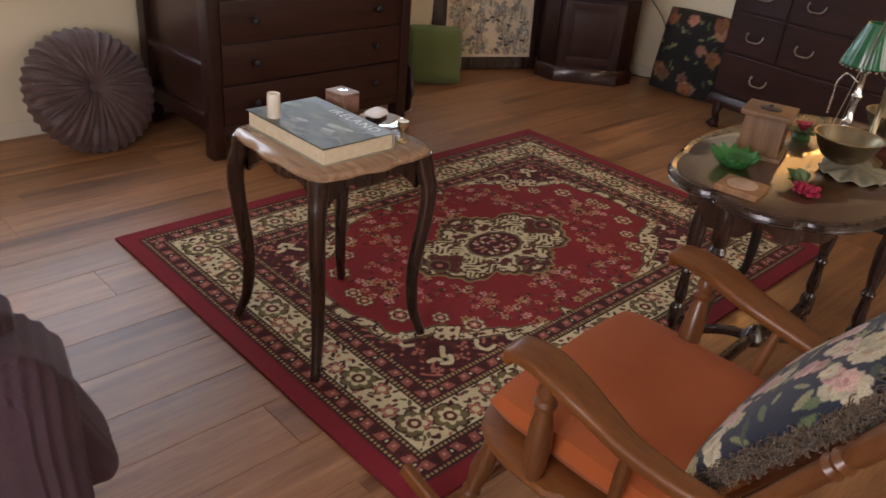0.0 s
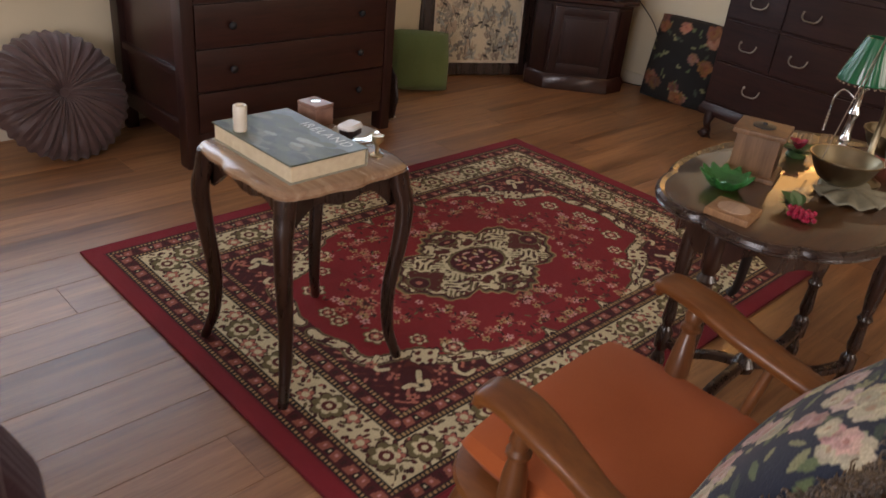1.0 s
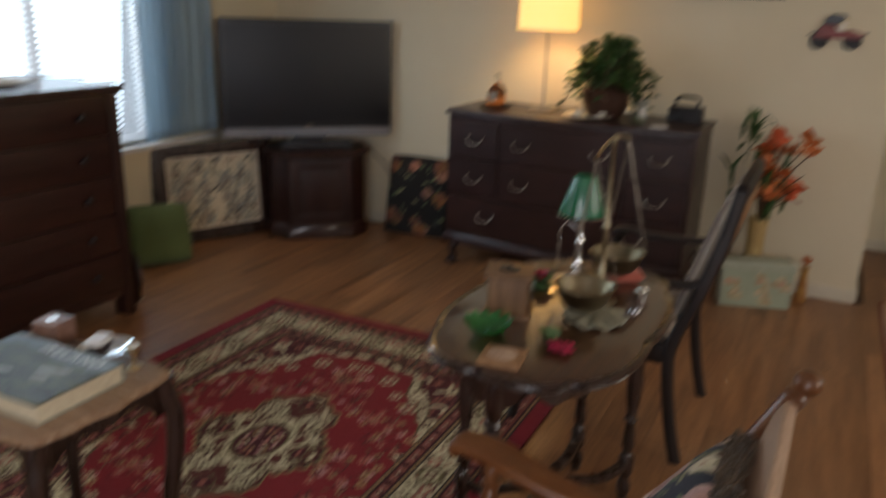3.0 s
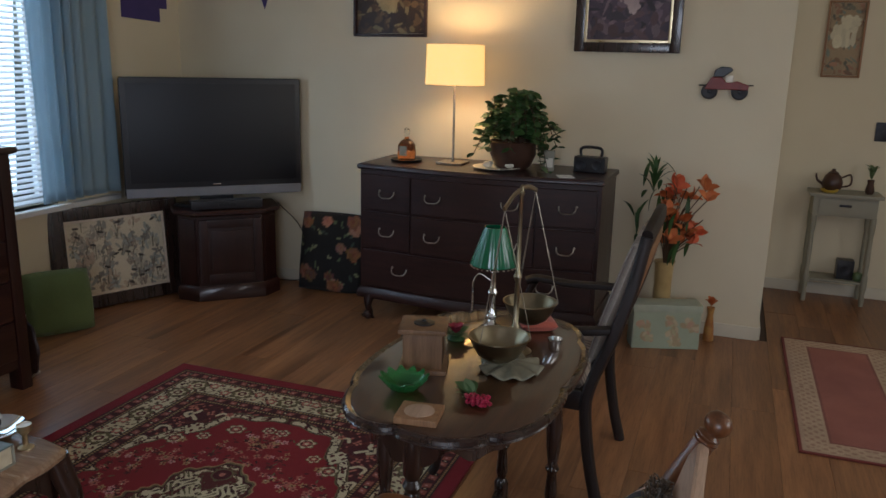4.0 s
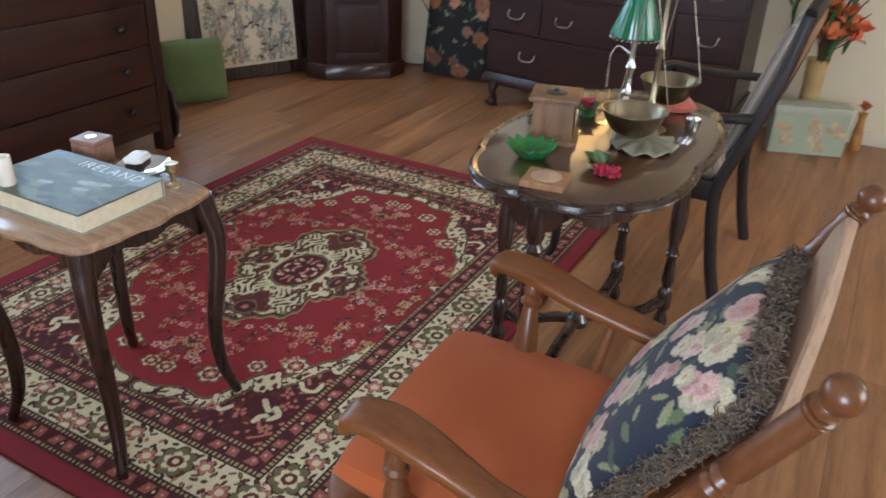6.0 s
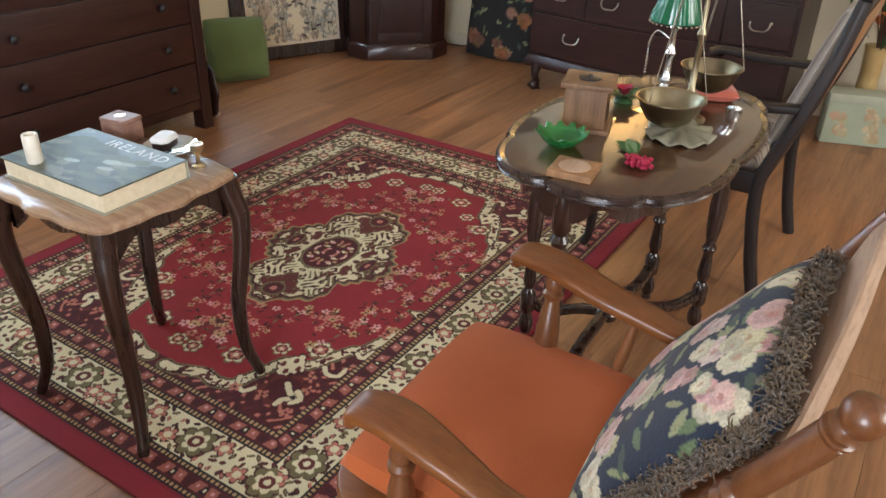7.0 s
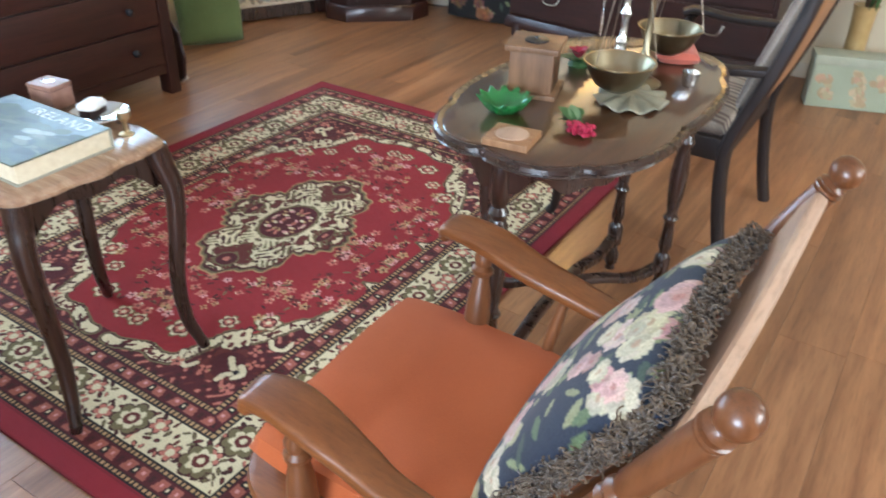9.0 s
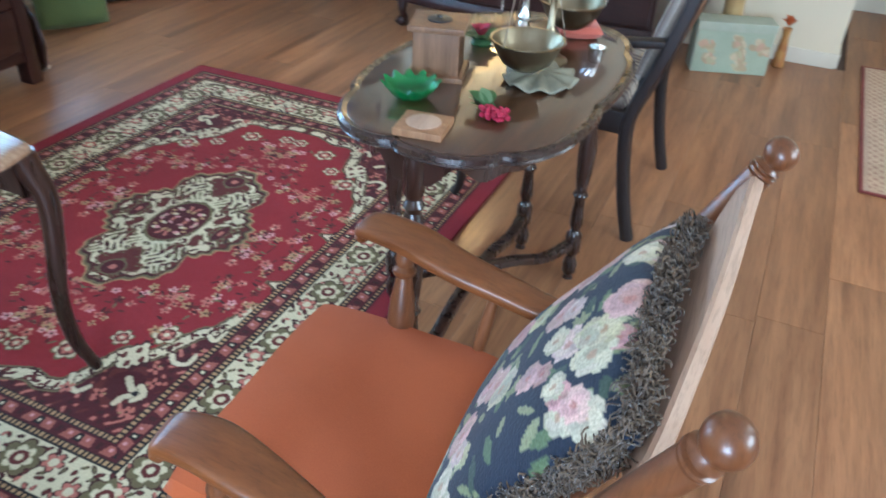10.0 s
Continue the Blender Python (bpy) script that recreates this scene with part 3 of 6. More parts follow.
            if cx < wavy(EDGE, cy) - 0.03 and cx / 0.36 + cy / 0.25 > 1.0:
                dab(out, x, y, cx, cy, 0.012, 0.004, rnd.uniform(0, 3.1), COL[["brown", "dark", "olive"][k % 3]])
    # medallion: dark ends and sides, cream wings and a cream wreath
    ang = np.arctan2(y, x)
    r = np.hypot(x, y)
    lobe = wavy(((0.0, 0.348), (0.10, 0.342), (0.22, 0.300), (0.36, 0.292), (0.50, 0.283), (0.62, 0.262), (0.72, 0.215), (0.82, 0.190), (0.95, 0.205), (1.15, 0.205), (1.30, 0.222), (1.571, 0.228)), ang)
    lobe = lobe + 0.007 * np.sin(ang * 30)
    out[r < lobe + 0.022] = COL["tan"]
    out[r < lobe + 0.016] = COL["olive"]
    out[r < lobe + 0.006] = COL["dark"]
    out[r < lobe - 0.002] = COL["brown"]
    swirl = np.sin(x * 135 + 2.6 * np.sin(y * 105)) * np.sin(y * 150 + 2.6 * np.sin(x * 90))
    out[(r < lobe - 0.012) & (swirl > 0.45)] = COL["olive"]
    wings = np.zeros(len(x), bool)
    for cx, cy, a, b, turn in ((0.225, 0.105, 0.078, 0.036, 0.25), (0.150, 0.118, 0.070, 0.034, -0.55), (0.070, 0.165, 0.060, 0.030, 0.5), (0.165, 0.045, 0.075, 0.026, 0.35), (0.290, 0.062, 0.030, 0.012, -1.1), (0.335, 0.020, 0.010, 0.022, 0.2), (0.02, 0.205, 0.03, 0.011, -0.4)):
        c, q = math.cos(turn), math.sin(turn)
        u, v = x - cx, y - cy
        wings |= ((u * c + v * q) / a) ** 2 + ((v * c - u * q) / b) ** 2 < 1 + 0.35 * np.sin(u * 110) * np.sin(v * 120 + 1)
    rim = np.hypot(x / 0.112, y / 0.080)
    wings |= rim < 1.42 + 0.14 * np.sin(np.arctan2(y / 0.08, x / 0.112) * 14)
    wings &= r < lobe - 0.006
    out[wings] = COL["cream"]
    for gain, lo, colour in ((1.0, 0.40, "dark"), (1.45, 0.50, "olive")):
        v = np.sin(x * 92 * gain + 2.2 * np.sin(y * 80)) * np.sin(y * 118 * gain + 2.2 * np.sin(x * 66) + gain)
        out[wings & (v > lo)] = COL[colour]
    out[wings & (np.sin(x * 60 - 70 * y) * np.sin(y * 95 + 30 * x) > 0.80)] = COL["maroon"]
    for cx, cy, a, b in ((0.282, 0.0, 0.040, 0.040), (0.0, 0.160, 0.050, 0.022)):
        dab(out, x, y, cx, cy, a, b, 0, COL["olive"])
        dab(out, x, y, cx, cy, a * 0.86, b * 0.84, 0, COL["maroon"])
        dab(out, x, y, cx, cy, a * 0.3, b * 0.3, 0, COL["salmon"])
    out[rim < 1.10] = COL["olive"]
    out[rim < 1.0] = COL["maroon"]
    for k in range(13):
        a, f = rnd.uniform(0, 1.57), math.sqrt(rnd.uniform(0.02, 0.75))
        dab(out, x, y, 0.112 * f * math.cos(a), 0.080 * f * math.sin(a), 0.009, 0.0055, a * 2, COL[["pink", "salmon", "cream", "tan"][k % 4]])

    # borders
    def edge_line(lo, hi, base="black", bead="tan", period=0.014):
        m = (d >= lo) & (d < hi)
        out[m] = COL[base]
        mid = (lo + hi) / 2
        bead_on = m & (np.abs(d - mid) < (hi - lo) * 0.26) & ((s / period) % 1 < 0.55)
        out[bead_on] = COL[bead]

    def guard(lo, hi, period):
        m = (d >= lo) & (d < hi)
        out[m] = COL["maroon"]
        p, t = (s / period) % 1, (d - lo) / (hi - lo)
        # a pair of salmon wedges, then a dark square with a pale heart
        for c0, slant in ((0.28, 0.10), (0.72, -0.10)):
            out[m & (np.abs(p - c0 - slant * (t - 0.5)) < 0.13) & (np.abs(t - 0.5) < 0.36)] = rgb("965646")
            out[m & (np.abs(p - c0) < 0.035) & (np.abs(t - 0.55) < 0.10)] = COL["pink"]
        out[m & (np.abs(p - 0.5) < 0.075) & (np.abs(t - 0.5) < 0.26)] = COL["black"]
        out[m & (np.abs(p - 0.5) < 0.032) & (np.abs(t - 0.5) < 0.11)] = COL["cream"]
        out[m & (np.minimum(p, 1 - p) < 0.05) & (np.abs(t - 0.5) < 0.24)] = COL["dark"]

    m = (d >= B_CREAM[0]) & (d < B_CREAM[1])
    out[m] = COL["cream"]
    mid, span = sum(B_CREAM) / 2, B_CREAM[1] - B_CREAM[0]
    bd, bs = np.where(m, d, 9.0), s
    for s0 in np.arange(0.02, 1.1, 0.0225):
        for lane in range(4):
            dd = B_CREAM[0] + span * (0.13 + 0.245 * lane) + rnd.uniform(-0.009, 0.009)
            tone = rnd.choice(["olive", "brown", "olive", "dark", "brown", "salmon"])
            at, turn = s0 + rnd.uniform(-0.010, 0.010), rnd.choice([0.7, -0.7, 0.3, 2.3, 1.4])
            dab(out, bs, bd, at, dd, rnd.uniform(0.0085, 0.0135), rnd.uniform(0.0045, 0.0068), turn, COL["dark"])
            dab(out, bs, bd, at, dd, rnd.uniform(0.006, 0.0095), 0.0035, turn, COL[tone])
    for s0 in np.arange(0.10, 1.1, 0.235):
        rosette(out, bs, bd, s0, mid, 0.050, ((1.06, "dark", 7), (0.96, "olive", 7), (0.66, "cream", 6), (0.40, "brown", 0), (0.18, "cream", 0)))
        for off in (-0.075, 0.075):
            rosette(out, bs, bd, s0 + off, mid + 0.022 * math.copysign(1, off), 0.028, ((1.0, "dark", 5), (0.84, "salmon", 5), (0.40, "cream", 0)))
    edge_line(B_CREAM[0] - 0.019, B_CREAM[0])
    edge_line(B_CREAM[1], B_CREAM[1] + 0.021)
    guard(0.078, B_CREAM[0] - 0.019, 0.105)
    guard(B_CREAM[1] + 0.021, B_FIELD - 0.018, 0.115)
    edge_line(B_FIELD - 0.018, B_FIELD)
    edge_line(0.060, 0.078)
    out[d < 0.060] = COL["edge"]
    out[(d > 0.052) & (d < 0.057)] = COL["edge"] * 0.6
    out[d < 0.006] = COL["edge"] * 0.75
    return out


rug = mesh_part("area_rug", sheet(RL, RW_, 720, 526, 0.011, lambda gx, gy: 0.0095 + 0.0012 * np.sin(gx * 3.1) * np.cos(gy * 2.3)), RUGPILE, at=pose(-RL / 2, -RW_ / 2, 0))
colour_mesh(rug, rug_paint)
so = rug.modifiers.new("thick", "SOLIDIFY")
so.thickness, so.offset = 0.008, -1.0
tagged(rug, "red medallion rug with cream floral border on the wood floor", "rug")


# ---- left chest of drawers ----
def drawer_knob(parent, m, r=0.016, mat=IRON):
    bm = lathe(bmesh.new(), [(0.006, 0), (0.006, 0.012), (r, 0.018), (r, 0.026), (r * 0.6, 0.031), (0, 0.032)], 14)
    return part("knob", bm, mat, parent, at=m)


chest = thing("chest_of_drawers", pose(-1.015, 0.45, 0), "tall dark mahogany chest of drawers below the window", "chest of drawers")
W2, DEP, HT = 0.545, 0.66, 1.075
bm = bmesh.new()
box(bm, (-W2 + 0.03, 0.02, 0.11), (W2 - 0.03, DEP - 0.01, HT - 0.03), 0.003)
part("carcass", bm, MAHOGANY_X, chest)
for sx in (-1, 1):
    for y0, y1 in ((0.0, 0.075), (DEP - 0.075, DEP)):
        bm = bmesh.new()
        x0, x1 = sorted((sx * (W2 - 0.055), sx * W2))
        box(bm, (x0, y0, 0.0), (x1, y1, HT - 0.03), 0.006)
        part("corner_post", bm, MAHOGANY, chest)
    for z0, z1 in ((0.11, 0.185), (0.375, 0.405), (HT - 0.10, HT - 0.03)):
        x0, x1 = sorted((sx * (W2 - 0.035), sx * (W2 - 0.006)))
        part("side_rail", B((x0, 0.075, z0), (x1, DEP - 0.075, z1), 0.005), MAHOGANY_Y, chest)
part("top", slab(bmesh.new(), [(-W2 - 0.02, -0.025), (W2 + 0.02, -0.025), (W2 + 0.02, DEP), (-W2 - 0.02, DEP)], [(0.012, HT - 0.03), (0.0, HT - 0.022), (0.0, HT - 0.008), (0.006, HT)]), MAHOGANY_X, chest)
part("plinth_rail", B((-W2 + 0.055, 0.012, 0.10), (W2 - 0.055, 0.03, 0.145), 0.004), MAHOGANY_X, chest)
for k in range(5):
    z = 0.15 + 0.178 * k
    dr = part("drawer", B((-W2 + 0.06, 0.002, z), (W2 - 0.06, 0.024, z + 0.170), 0.006), MAHOGANY_X, chest)
    for sx in (-1, 1):
        drawer_knob(dr, pose(sx * 0.33, 0.003, z + 0.085, 90, 0, 0))

# a folded paper stack and dark case on top, seen against the window
ob = part("paper_stack", cushion(bmesh.new(), 0.42, 0.26, 0.03, 14, 0.05, 1.0, 0.016, 3.0), CREAMBOX, at=pose(-0.93, 0.72, HT + 0.017, 0, 0, 12))
tagged(ob, "crumpled pale paper and lace heap lying on the dark chest", "papers")
ob = part("storage_case", B((-0.15, -0.13, 0), (0.15, 0.13, 0.24), 0.012), BLACK, at=pose(-1.27, 0.76, HT))
tagged(ob, "dark storage case standing on the tall chest", "case")

# thin dark board leaning at the chest's side, stand-in for an unidentified pale-edged shape
tray = thing("carved_tray", pose(-0.405, 0.53, 0), "dark wooden board with pale scalloped edge, a stand-in leaning beside the chest", "tray")
pts = [(0.10 * math.cos(a) * (1 + 0.05 * math.cos(8 * a)), 0.14 * math.sin(a) * (1 + 0.05 * math.cos(8 * a))) for a in (2 * math.pi * k / 48 for k in range(48))]
part("tray_board", slab(bmesh.new(), pts, [(0.004, 0.0), (0.0, 0.004), (0.0, 0.010), (0.004, 0.013)]), MAHOGANY, tray, at=pose(0, 0.02, 0.147, 90, 0, 76))
bm = bmesh.new()
loop = [Vector((p[0] * 1.0, p[1] * 1.0, 0.015)) for p in pts[30:46]]
tube(bm, loop, 0.006, 6)
part("pale_rim", bm, CREAMBOX, tray, at=pose(0, 0.02, 0.147, 90, 0, 76))

# ---- round pleated floor cushion ----
def pleated(radius, thick, seg=180, rings=14):
    bm = bmesh.new()
    rows = []
    for side in (1, -1):
        for k in range(rings + 1):
            f = k / rings
            if side < 0 and k == rings:
                continue
            r = radius * f
            row = []
            for j in range(seg):
                a = 2 * math.pi * j / seg
                h = math.sqrt(max(0, 1 - f**3.2))
                dip = 1 - 0.55 * math.exp(-((f / 0.13) ** 2))
                fold = 0.010 * f * (1 - f**8) * (math.sin(a * 38 + 2.5 * math.sin(a * 3)) + 0.6 * math.sin(a * 61 + f * 4))
                rr = r * (1 + 0.022 * math.sin(a * 38 + 1) * f)
                row.append((rr * math.cos(a), rr * math.sin(a), side * (thick / 2 * h * dip + fold)))
            rows.append((side, k, row))
    made = {(s, k): [bm.verts.new(p) for p in row] for s, k, row in rows}
    made[-1, rings] = made[1, rings]
    for s in (1, -1):
        for k in range(rings):
            a, b = made[s, k], made[s, k + 1]
            for j in range(seg):
                q = (a[j], a[(j + 1) % seg], b[(j + 1) % seg], b[j])
                bm.faces.new(q if s > 0 else q[::-1])
    bmesh.ops.remove_doubles(bm, verts=bm.verts, dist=1e-5)
    return bm


pouf = thing("floor_cushion", pose(-1.885, 0.90, 0), "large round brown pleated floor cushion leaning on the wall", "cushion")
part("cover", pleated(0.272, 0.19), PLEAT, pouf, at=pose(0, 0, 0.243, 60, 0, 0))
bm = lathe(bmesh.new(), [(0, -0.01), (0.028, -0.008), (0.034, 0.0), (0.028, 0.010), (0, 0.014)], 18)
part("button", bm, PLEAT, pouf, at=pose(0, 0, 0.243, 60, 0, 0) @ pose(0, 0, 0.045))

# ---- bow-fronted dresser ----
dresser = thing("dresser", pose(1.53, -1.125, 0), "dark mahogany bow-fronted dresser with metal handles against the wall", "dresser")
HALF, DH = 0.675, 0.90


def bow(t, back=0.0):
    """The front's depth from the wall at t from -1 to 1 along the dresser."""
    return 0.50 + 0.065 * math.cos(t * math.pi / 2) ** 1.4 - back


def bow_box(y0, y1, z0, z1, out, inner, bevel=0.004, n=10):
    bm = bmesh.new()
    pts = []
    for k in range(n + 1):
        y = y0 + (y1 - y0) * k / n
        pts.append((-bow(y / HALF) - out, y))
    for k in range(n, -1, -1):
        y = y0 + (y1 - y0) * k / n
        pts.append((-bow(y / HALF) - out + inner, y))
    return slab(bm, pts[::-1], [(bevel, z0), (0, z0 + bevel), (0, z1 - bevel), (bevel, z1)])


body = [(-bow(t), HALF * t) for t in (k / 12 - 1 for k in range(25))] + [(-0.004, HALF), (-0.004, -HALF)]
part("carcass", slab(bmesh.new(), body[::-1], [(0, 0.17), (0, DH - 0.03)]), MAHOGANY, dresser)
part("top", slab(bmesh.new(), [(x - 0.02 if x < -0.1 else x, y * 1.02) for x, y in body][::-1], [(0.014, DH - 0.03), (0, DH - 0.024), (0, DH - 0.010), (0.007, DH)]), MAHOGANY_Y, dresser)
part("base_moulding", slab(bmesh.new(), [(x - 0.022 if x < -0.1 else x, y * 1.025) for x, y in body][::-1], [(0.006, 0.125), (0, 0.135), (0.002, 0.16), (0.016, 0.185)]), MAHOGANY_Y, dresser)


def bail(parent, y, z, out=0.0):
    x = -bow(y / HALF) - 0.014 - out
    pull = part("handle", tube(bmesh.new(), spline([(x - 0.004, y - 0.045, z + 0.012), (x - 0.014, y - 0.042, z - 0.008), (x - 0.02, y - 0.026, z - 0.022), (x - 0.021, y, z - 0.024), (x - 0.02, y + 0.026, z - 0.022), (x - 0.014, y + 0.042, z - 0.008), (x - 0.004, y + 0.045, z + 0.012)], 5), 0.0042, 8, (1, 0, 0)), HANDLE, parent, "curved metal bail handle")
    for s in (-1, 1):
        part("rosette", lathe(bmesh.new(), [(0.010, 0), (0.010, 0.004), (0.005, 0.008), (0, 0.009)], 12), HANDLE, parent, at=pose(x + 0.012, y + s * 0.045, z + 0.012, 0, -90, 0))
    return pull


rows_ = [(0.645, 0.845), (0.425, 0.632), (0.20, 0.412)]
cols_ = [(-0.655, -0.355), (-0.345, 0.345), (0.355, 0.655)]
for r, (z0, z1) in enumerate(rows_):
    for c0, c1 in (cols_ if r < 2 else [(-0.655, 0.655)]):
        d = part("drawer", bow_box(c0, c1, z0, z1, 0.014, 0.03), MAHOGANY_Y, dresser)
        if r == 2:
            bail(d, 0.415, 0.315), bail(d, -0.415, 0.315)
        elif c1 - c0 > 0.5:
            bail(d, 0.215, (z0 + z1) / 2), bail(d, -0.215, (z0 + z1) / 2)
        else:
            bail(d, (c0 + c1) / 2 - 0.005, (z0 + z1) / 2)
for y in (-0.62, 0.62):
    for x in (-0.49, -0.05):
        path = spline([(x - 0.012, y, 0.14), (x - 0.03, y, 0.085), (x - 0.008, y, 0.04), (x - 0.03, y, 0.012)], 5)
        bm = sweep(bmesh.new(), path, lambda k, n: ring(0.036 - 0.018 * math.sin(math.pi * k / (n - 1)) ** 1.0 + 0.004 * (k == n - 1), seg=12), True, (0, 1, 0))
        bmesh.ops.create_uvsphere(bm, u_segments=12, v_segments=8, radius=0.028, matrix=pose(x - 0.032, y, 0.026))
        part("claw_foot", bm, MAHOGANY, dresser)

# ---- corner television and its stand ----
A_, B_ = Vector((0.806, 0.62, 0)), Vector((1.2, 0.2, 0))
ANG = math.degrees(math.atan2(B_.y - A_.y, B_.x - A_.x))
MID = (A_ + B_) / 2
stand = thing("tv_stand", pose(MID.x, MID.y, 0, 0, 0, ANG), "dark wooden corner cabinet with canted sides under the television", "tv stand")


def canted(w, cant, depth, out):
    return [(-w / 2 + cant - out * 0.4, -out), (w / 2 - cant + out * 0.4, -out), (w / 2 + out, cant - out * 0.4), (w / 2 + out, depth), (-w / 2 - out, depth), (-w / 2 - out, cant - out * 0.4)]


part("plinth", slab(bmesh.new(), canted(0.62, 0.11, 0.36, 0.0), [(0, 0.0), (0, 0.075), (0.012, 0.092)]), MAHOGANY_X, stand)
part("body", slab(bmesh.new(), canted(0.62, 0.11, 0.36, -0.018), [(0, 0.09), (0, 0.53)]), MAHOGANY, stand)
part("top", slab(bmesh.new(), canted(0.62, 0.11, 0.36, 0.012), [(0.014, 0.527), (0, 0.537), (0, 0.553), (0.008, 0.56)]), MAHOGANY_X, stand)
door = part("door", B((-0.185, 0.004, 0.115), (0.185, 0.020, 0.505), 0.004), MAHOGANY, stand)
for lo, hi in (((-0.185, -0.004, 0.115), (-0.135, 0.006, 0.505)), ((0.135, -0.004, 0.115), (0.185, 0.006, 0.505)), ((-0.135, -0.004, 0.115), (0.135, 0.006, 0.165)), ((-0.135, -0.004, 0.455), (0.135, 0.006, 0.505))):
    part("door_rail", B(lo, hi, 0.005), MAHOGANY, door)
part("door_panel", B((-0.115, -0.001, 0.185), (0.115, 0.006, 0.435), 0.005), MAHOGANY, door)
for s in (-1, 1):
    for lo, hi in (((-0.055, -0.008, 0.115), (0.055, 0.006, 0.505)),):
        part("side_panel", B(lo, hi, 0.006), MAHOGANY, stand, at=pose(s * 0.243, 0.068, 0, 0, 0, s * 45))

tv = thing("television", pose(MID.x, MID.y, 0.56, 0, 0, ANG) @ pose(-0.045, 0.20, 0), "wide black flat television with a grey lower bar", "television")
part("housing", B((-0.53, 0.0, 0.072), (0.53, 0.075, 0.775), 0.012, 3), BLACK, tv)
part("screen", B((-0.495, -0.004, 0.150), (0.495, 0.006, 0.742), 0.002), SCREEN, tv)
part("speaker_bar", B((-0.525, -0.010, 0.062), (0.525, 0.03, 0.118), 0.010, 3), GREYPLASTIC, tv)
part("maker_mark", B((-0.022, -0.0065, 0.128), (0.022, -0.003, 0.137), 0.001), SILVER, tv)
part("neck", B((-0.10, 0.015, 0.012), (0.10, 0.055, 0.08), 0.008), BLACK, tv)
part("foot", slab(bmesh.new(), [(0.26 * math.cos(a), 0.035 + 0.11 * math.sin(a)) for a in (2 * math.pi * k / 32 for k in range(32))], [(0.004, 0.0), (0.0, 0.005), (0.012, 0.016)]), BLACK, tv)
box_ = thing("set_top_box", pose(MID.x, MID.y, 0.56, 0, 0, ANG) @ pose(-0.01, 0.075, 0), "black set-top box on the corner cabinet", "set-top box")
part("case", B((-0.21, -0.05, 0.006), (0.21, 0.04, 0.055), 0.005), BLACK, box_)
part("display", B((-0.05, -0.0515, 0.02), (0.05, -0.0495, 0.04), 0.0), SCREEN, box_)
for x in (-0.18, 0.18):
    part("rubber_foot", B((x - 0.012, -0.04, 0), (x + 0.012, -0.02, 0.007), 0.002), BLACK, box_)

cable = part("power_cable", tube(bmesh.new(), spline([(1.36, 0.30, 0.56), (1.47, 0.21, 0.40), (1.51, 0.16, 0.20), (1.52, 0.22, 0.03), (1.49, 0.36, 0.006), (1.42, 0.52, 0.006)], 8), 0.0035, 6), BLACK)
tagged(cable, "thin black power cable hanging behind the television", "cable")

# ---- leaning framed print and green pillow ----
PANG = -25.2
pic = thing("framed_print", pose(0.655, 0.935, 0.0, 0, 0, PANG), "large dark framed botanical print leaning on the floor by the wall", "picture")
LEAN_ = pose(0, 0, 0.006, -5, 0, 0)
for lo, hi in (((-0.385, 0, 0), (-0.295, 0.032, 0.60)), ((0.295, 0, 0), (0.385, 0.032, 0.60)), ((-0.295, 0, 0), (0.295, 0.032, 0.075)), ((-0.295, 0, 0.525), (0.295, 0.032, 0.60))):
    part("frame_bar", B(lo, hi, 0.012, 3), WALNUT, pic, at=LEAN_)
for lo, hi in (((-0.295, 0.008, 0.075), (-0.282, 0.028, 0.525)), ((0.282, 0.008, 0.075), (0.295, 0.028, 0.525)), ((-0.282, 0.008, 0.075), (0.282, 0.028, 0.088)), ((-0.282, 0.008, 0.512), (0.282, 0.028, 0.525))):
    part("fillet", B(lo, hi, 0.003), CREAMBOX, pic, "pale inner fillet", at=LEAN_)


def print_paint(x, y, z):
    out = np.tile(rgb("d2c6aa"), (len(x), 1))
    r = np.random.default_rng(9)
    for k in range(95):
        cx, cy = r.uniform(-0.27, 0.27), r.uniform(-0.21, 0.21)
        tone = rgb(r.choice(["9d9a8e", "aba291", "88837a", "bba68f", "a09080", "a3a59c", "c4bba2"]))
        for j in range(6):
            dab(out, x, y, cx + r.uniform(-0.03, 0.03), cy + r.uniform(-0.035, 0.035), r.uniform(0.008, 0.026), r.uniform(0.005, 0.012), r.uniform(0, 3.1), tone * r.uniform(0.75, 1.1))
        dab(out, x, y, cx, cy, 0.003, 0.04, r.uniform(-0.4, 0.4), rgb("6c6452"))
    for k in range(16):
        dab(out, x, y, r.uniform(-0.25, 0.25), r.uniform(-0.2, 0.2), 0.018, 0.007, r.uniform(-0.6, 0.6), rgb("3a332c"))
    return out


pr = mesh_part("print", sheet(0.566, 0.426, 140, 106), CANVAS, pic, at=LEAN_ @ pose(0, 0.020, 0.30, 90, 0, 0))
colour_mesh(pr, print_paint)
part("backing", B((-0.285, 0.022, 0.08), (0.285, 0.030, 0.52), 0), WALNUT, pic, at=LEAN_)

pil = thing("green_pillow", pose(0.115, 0.865, 0, 0, 0, -20), "square green linen pillow leaning against the framed print", "pillow")
part("cover", cushion(bmesh.new(), 0.36, 0.34, 0.11, 18, 0.1, 1.0, 0.012, 2.0), GREEN, pil, at=pose(0, 0.02, 0.172, 74, 4, 0))

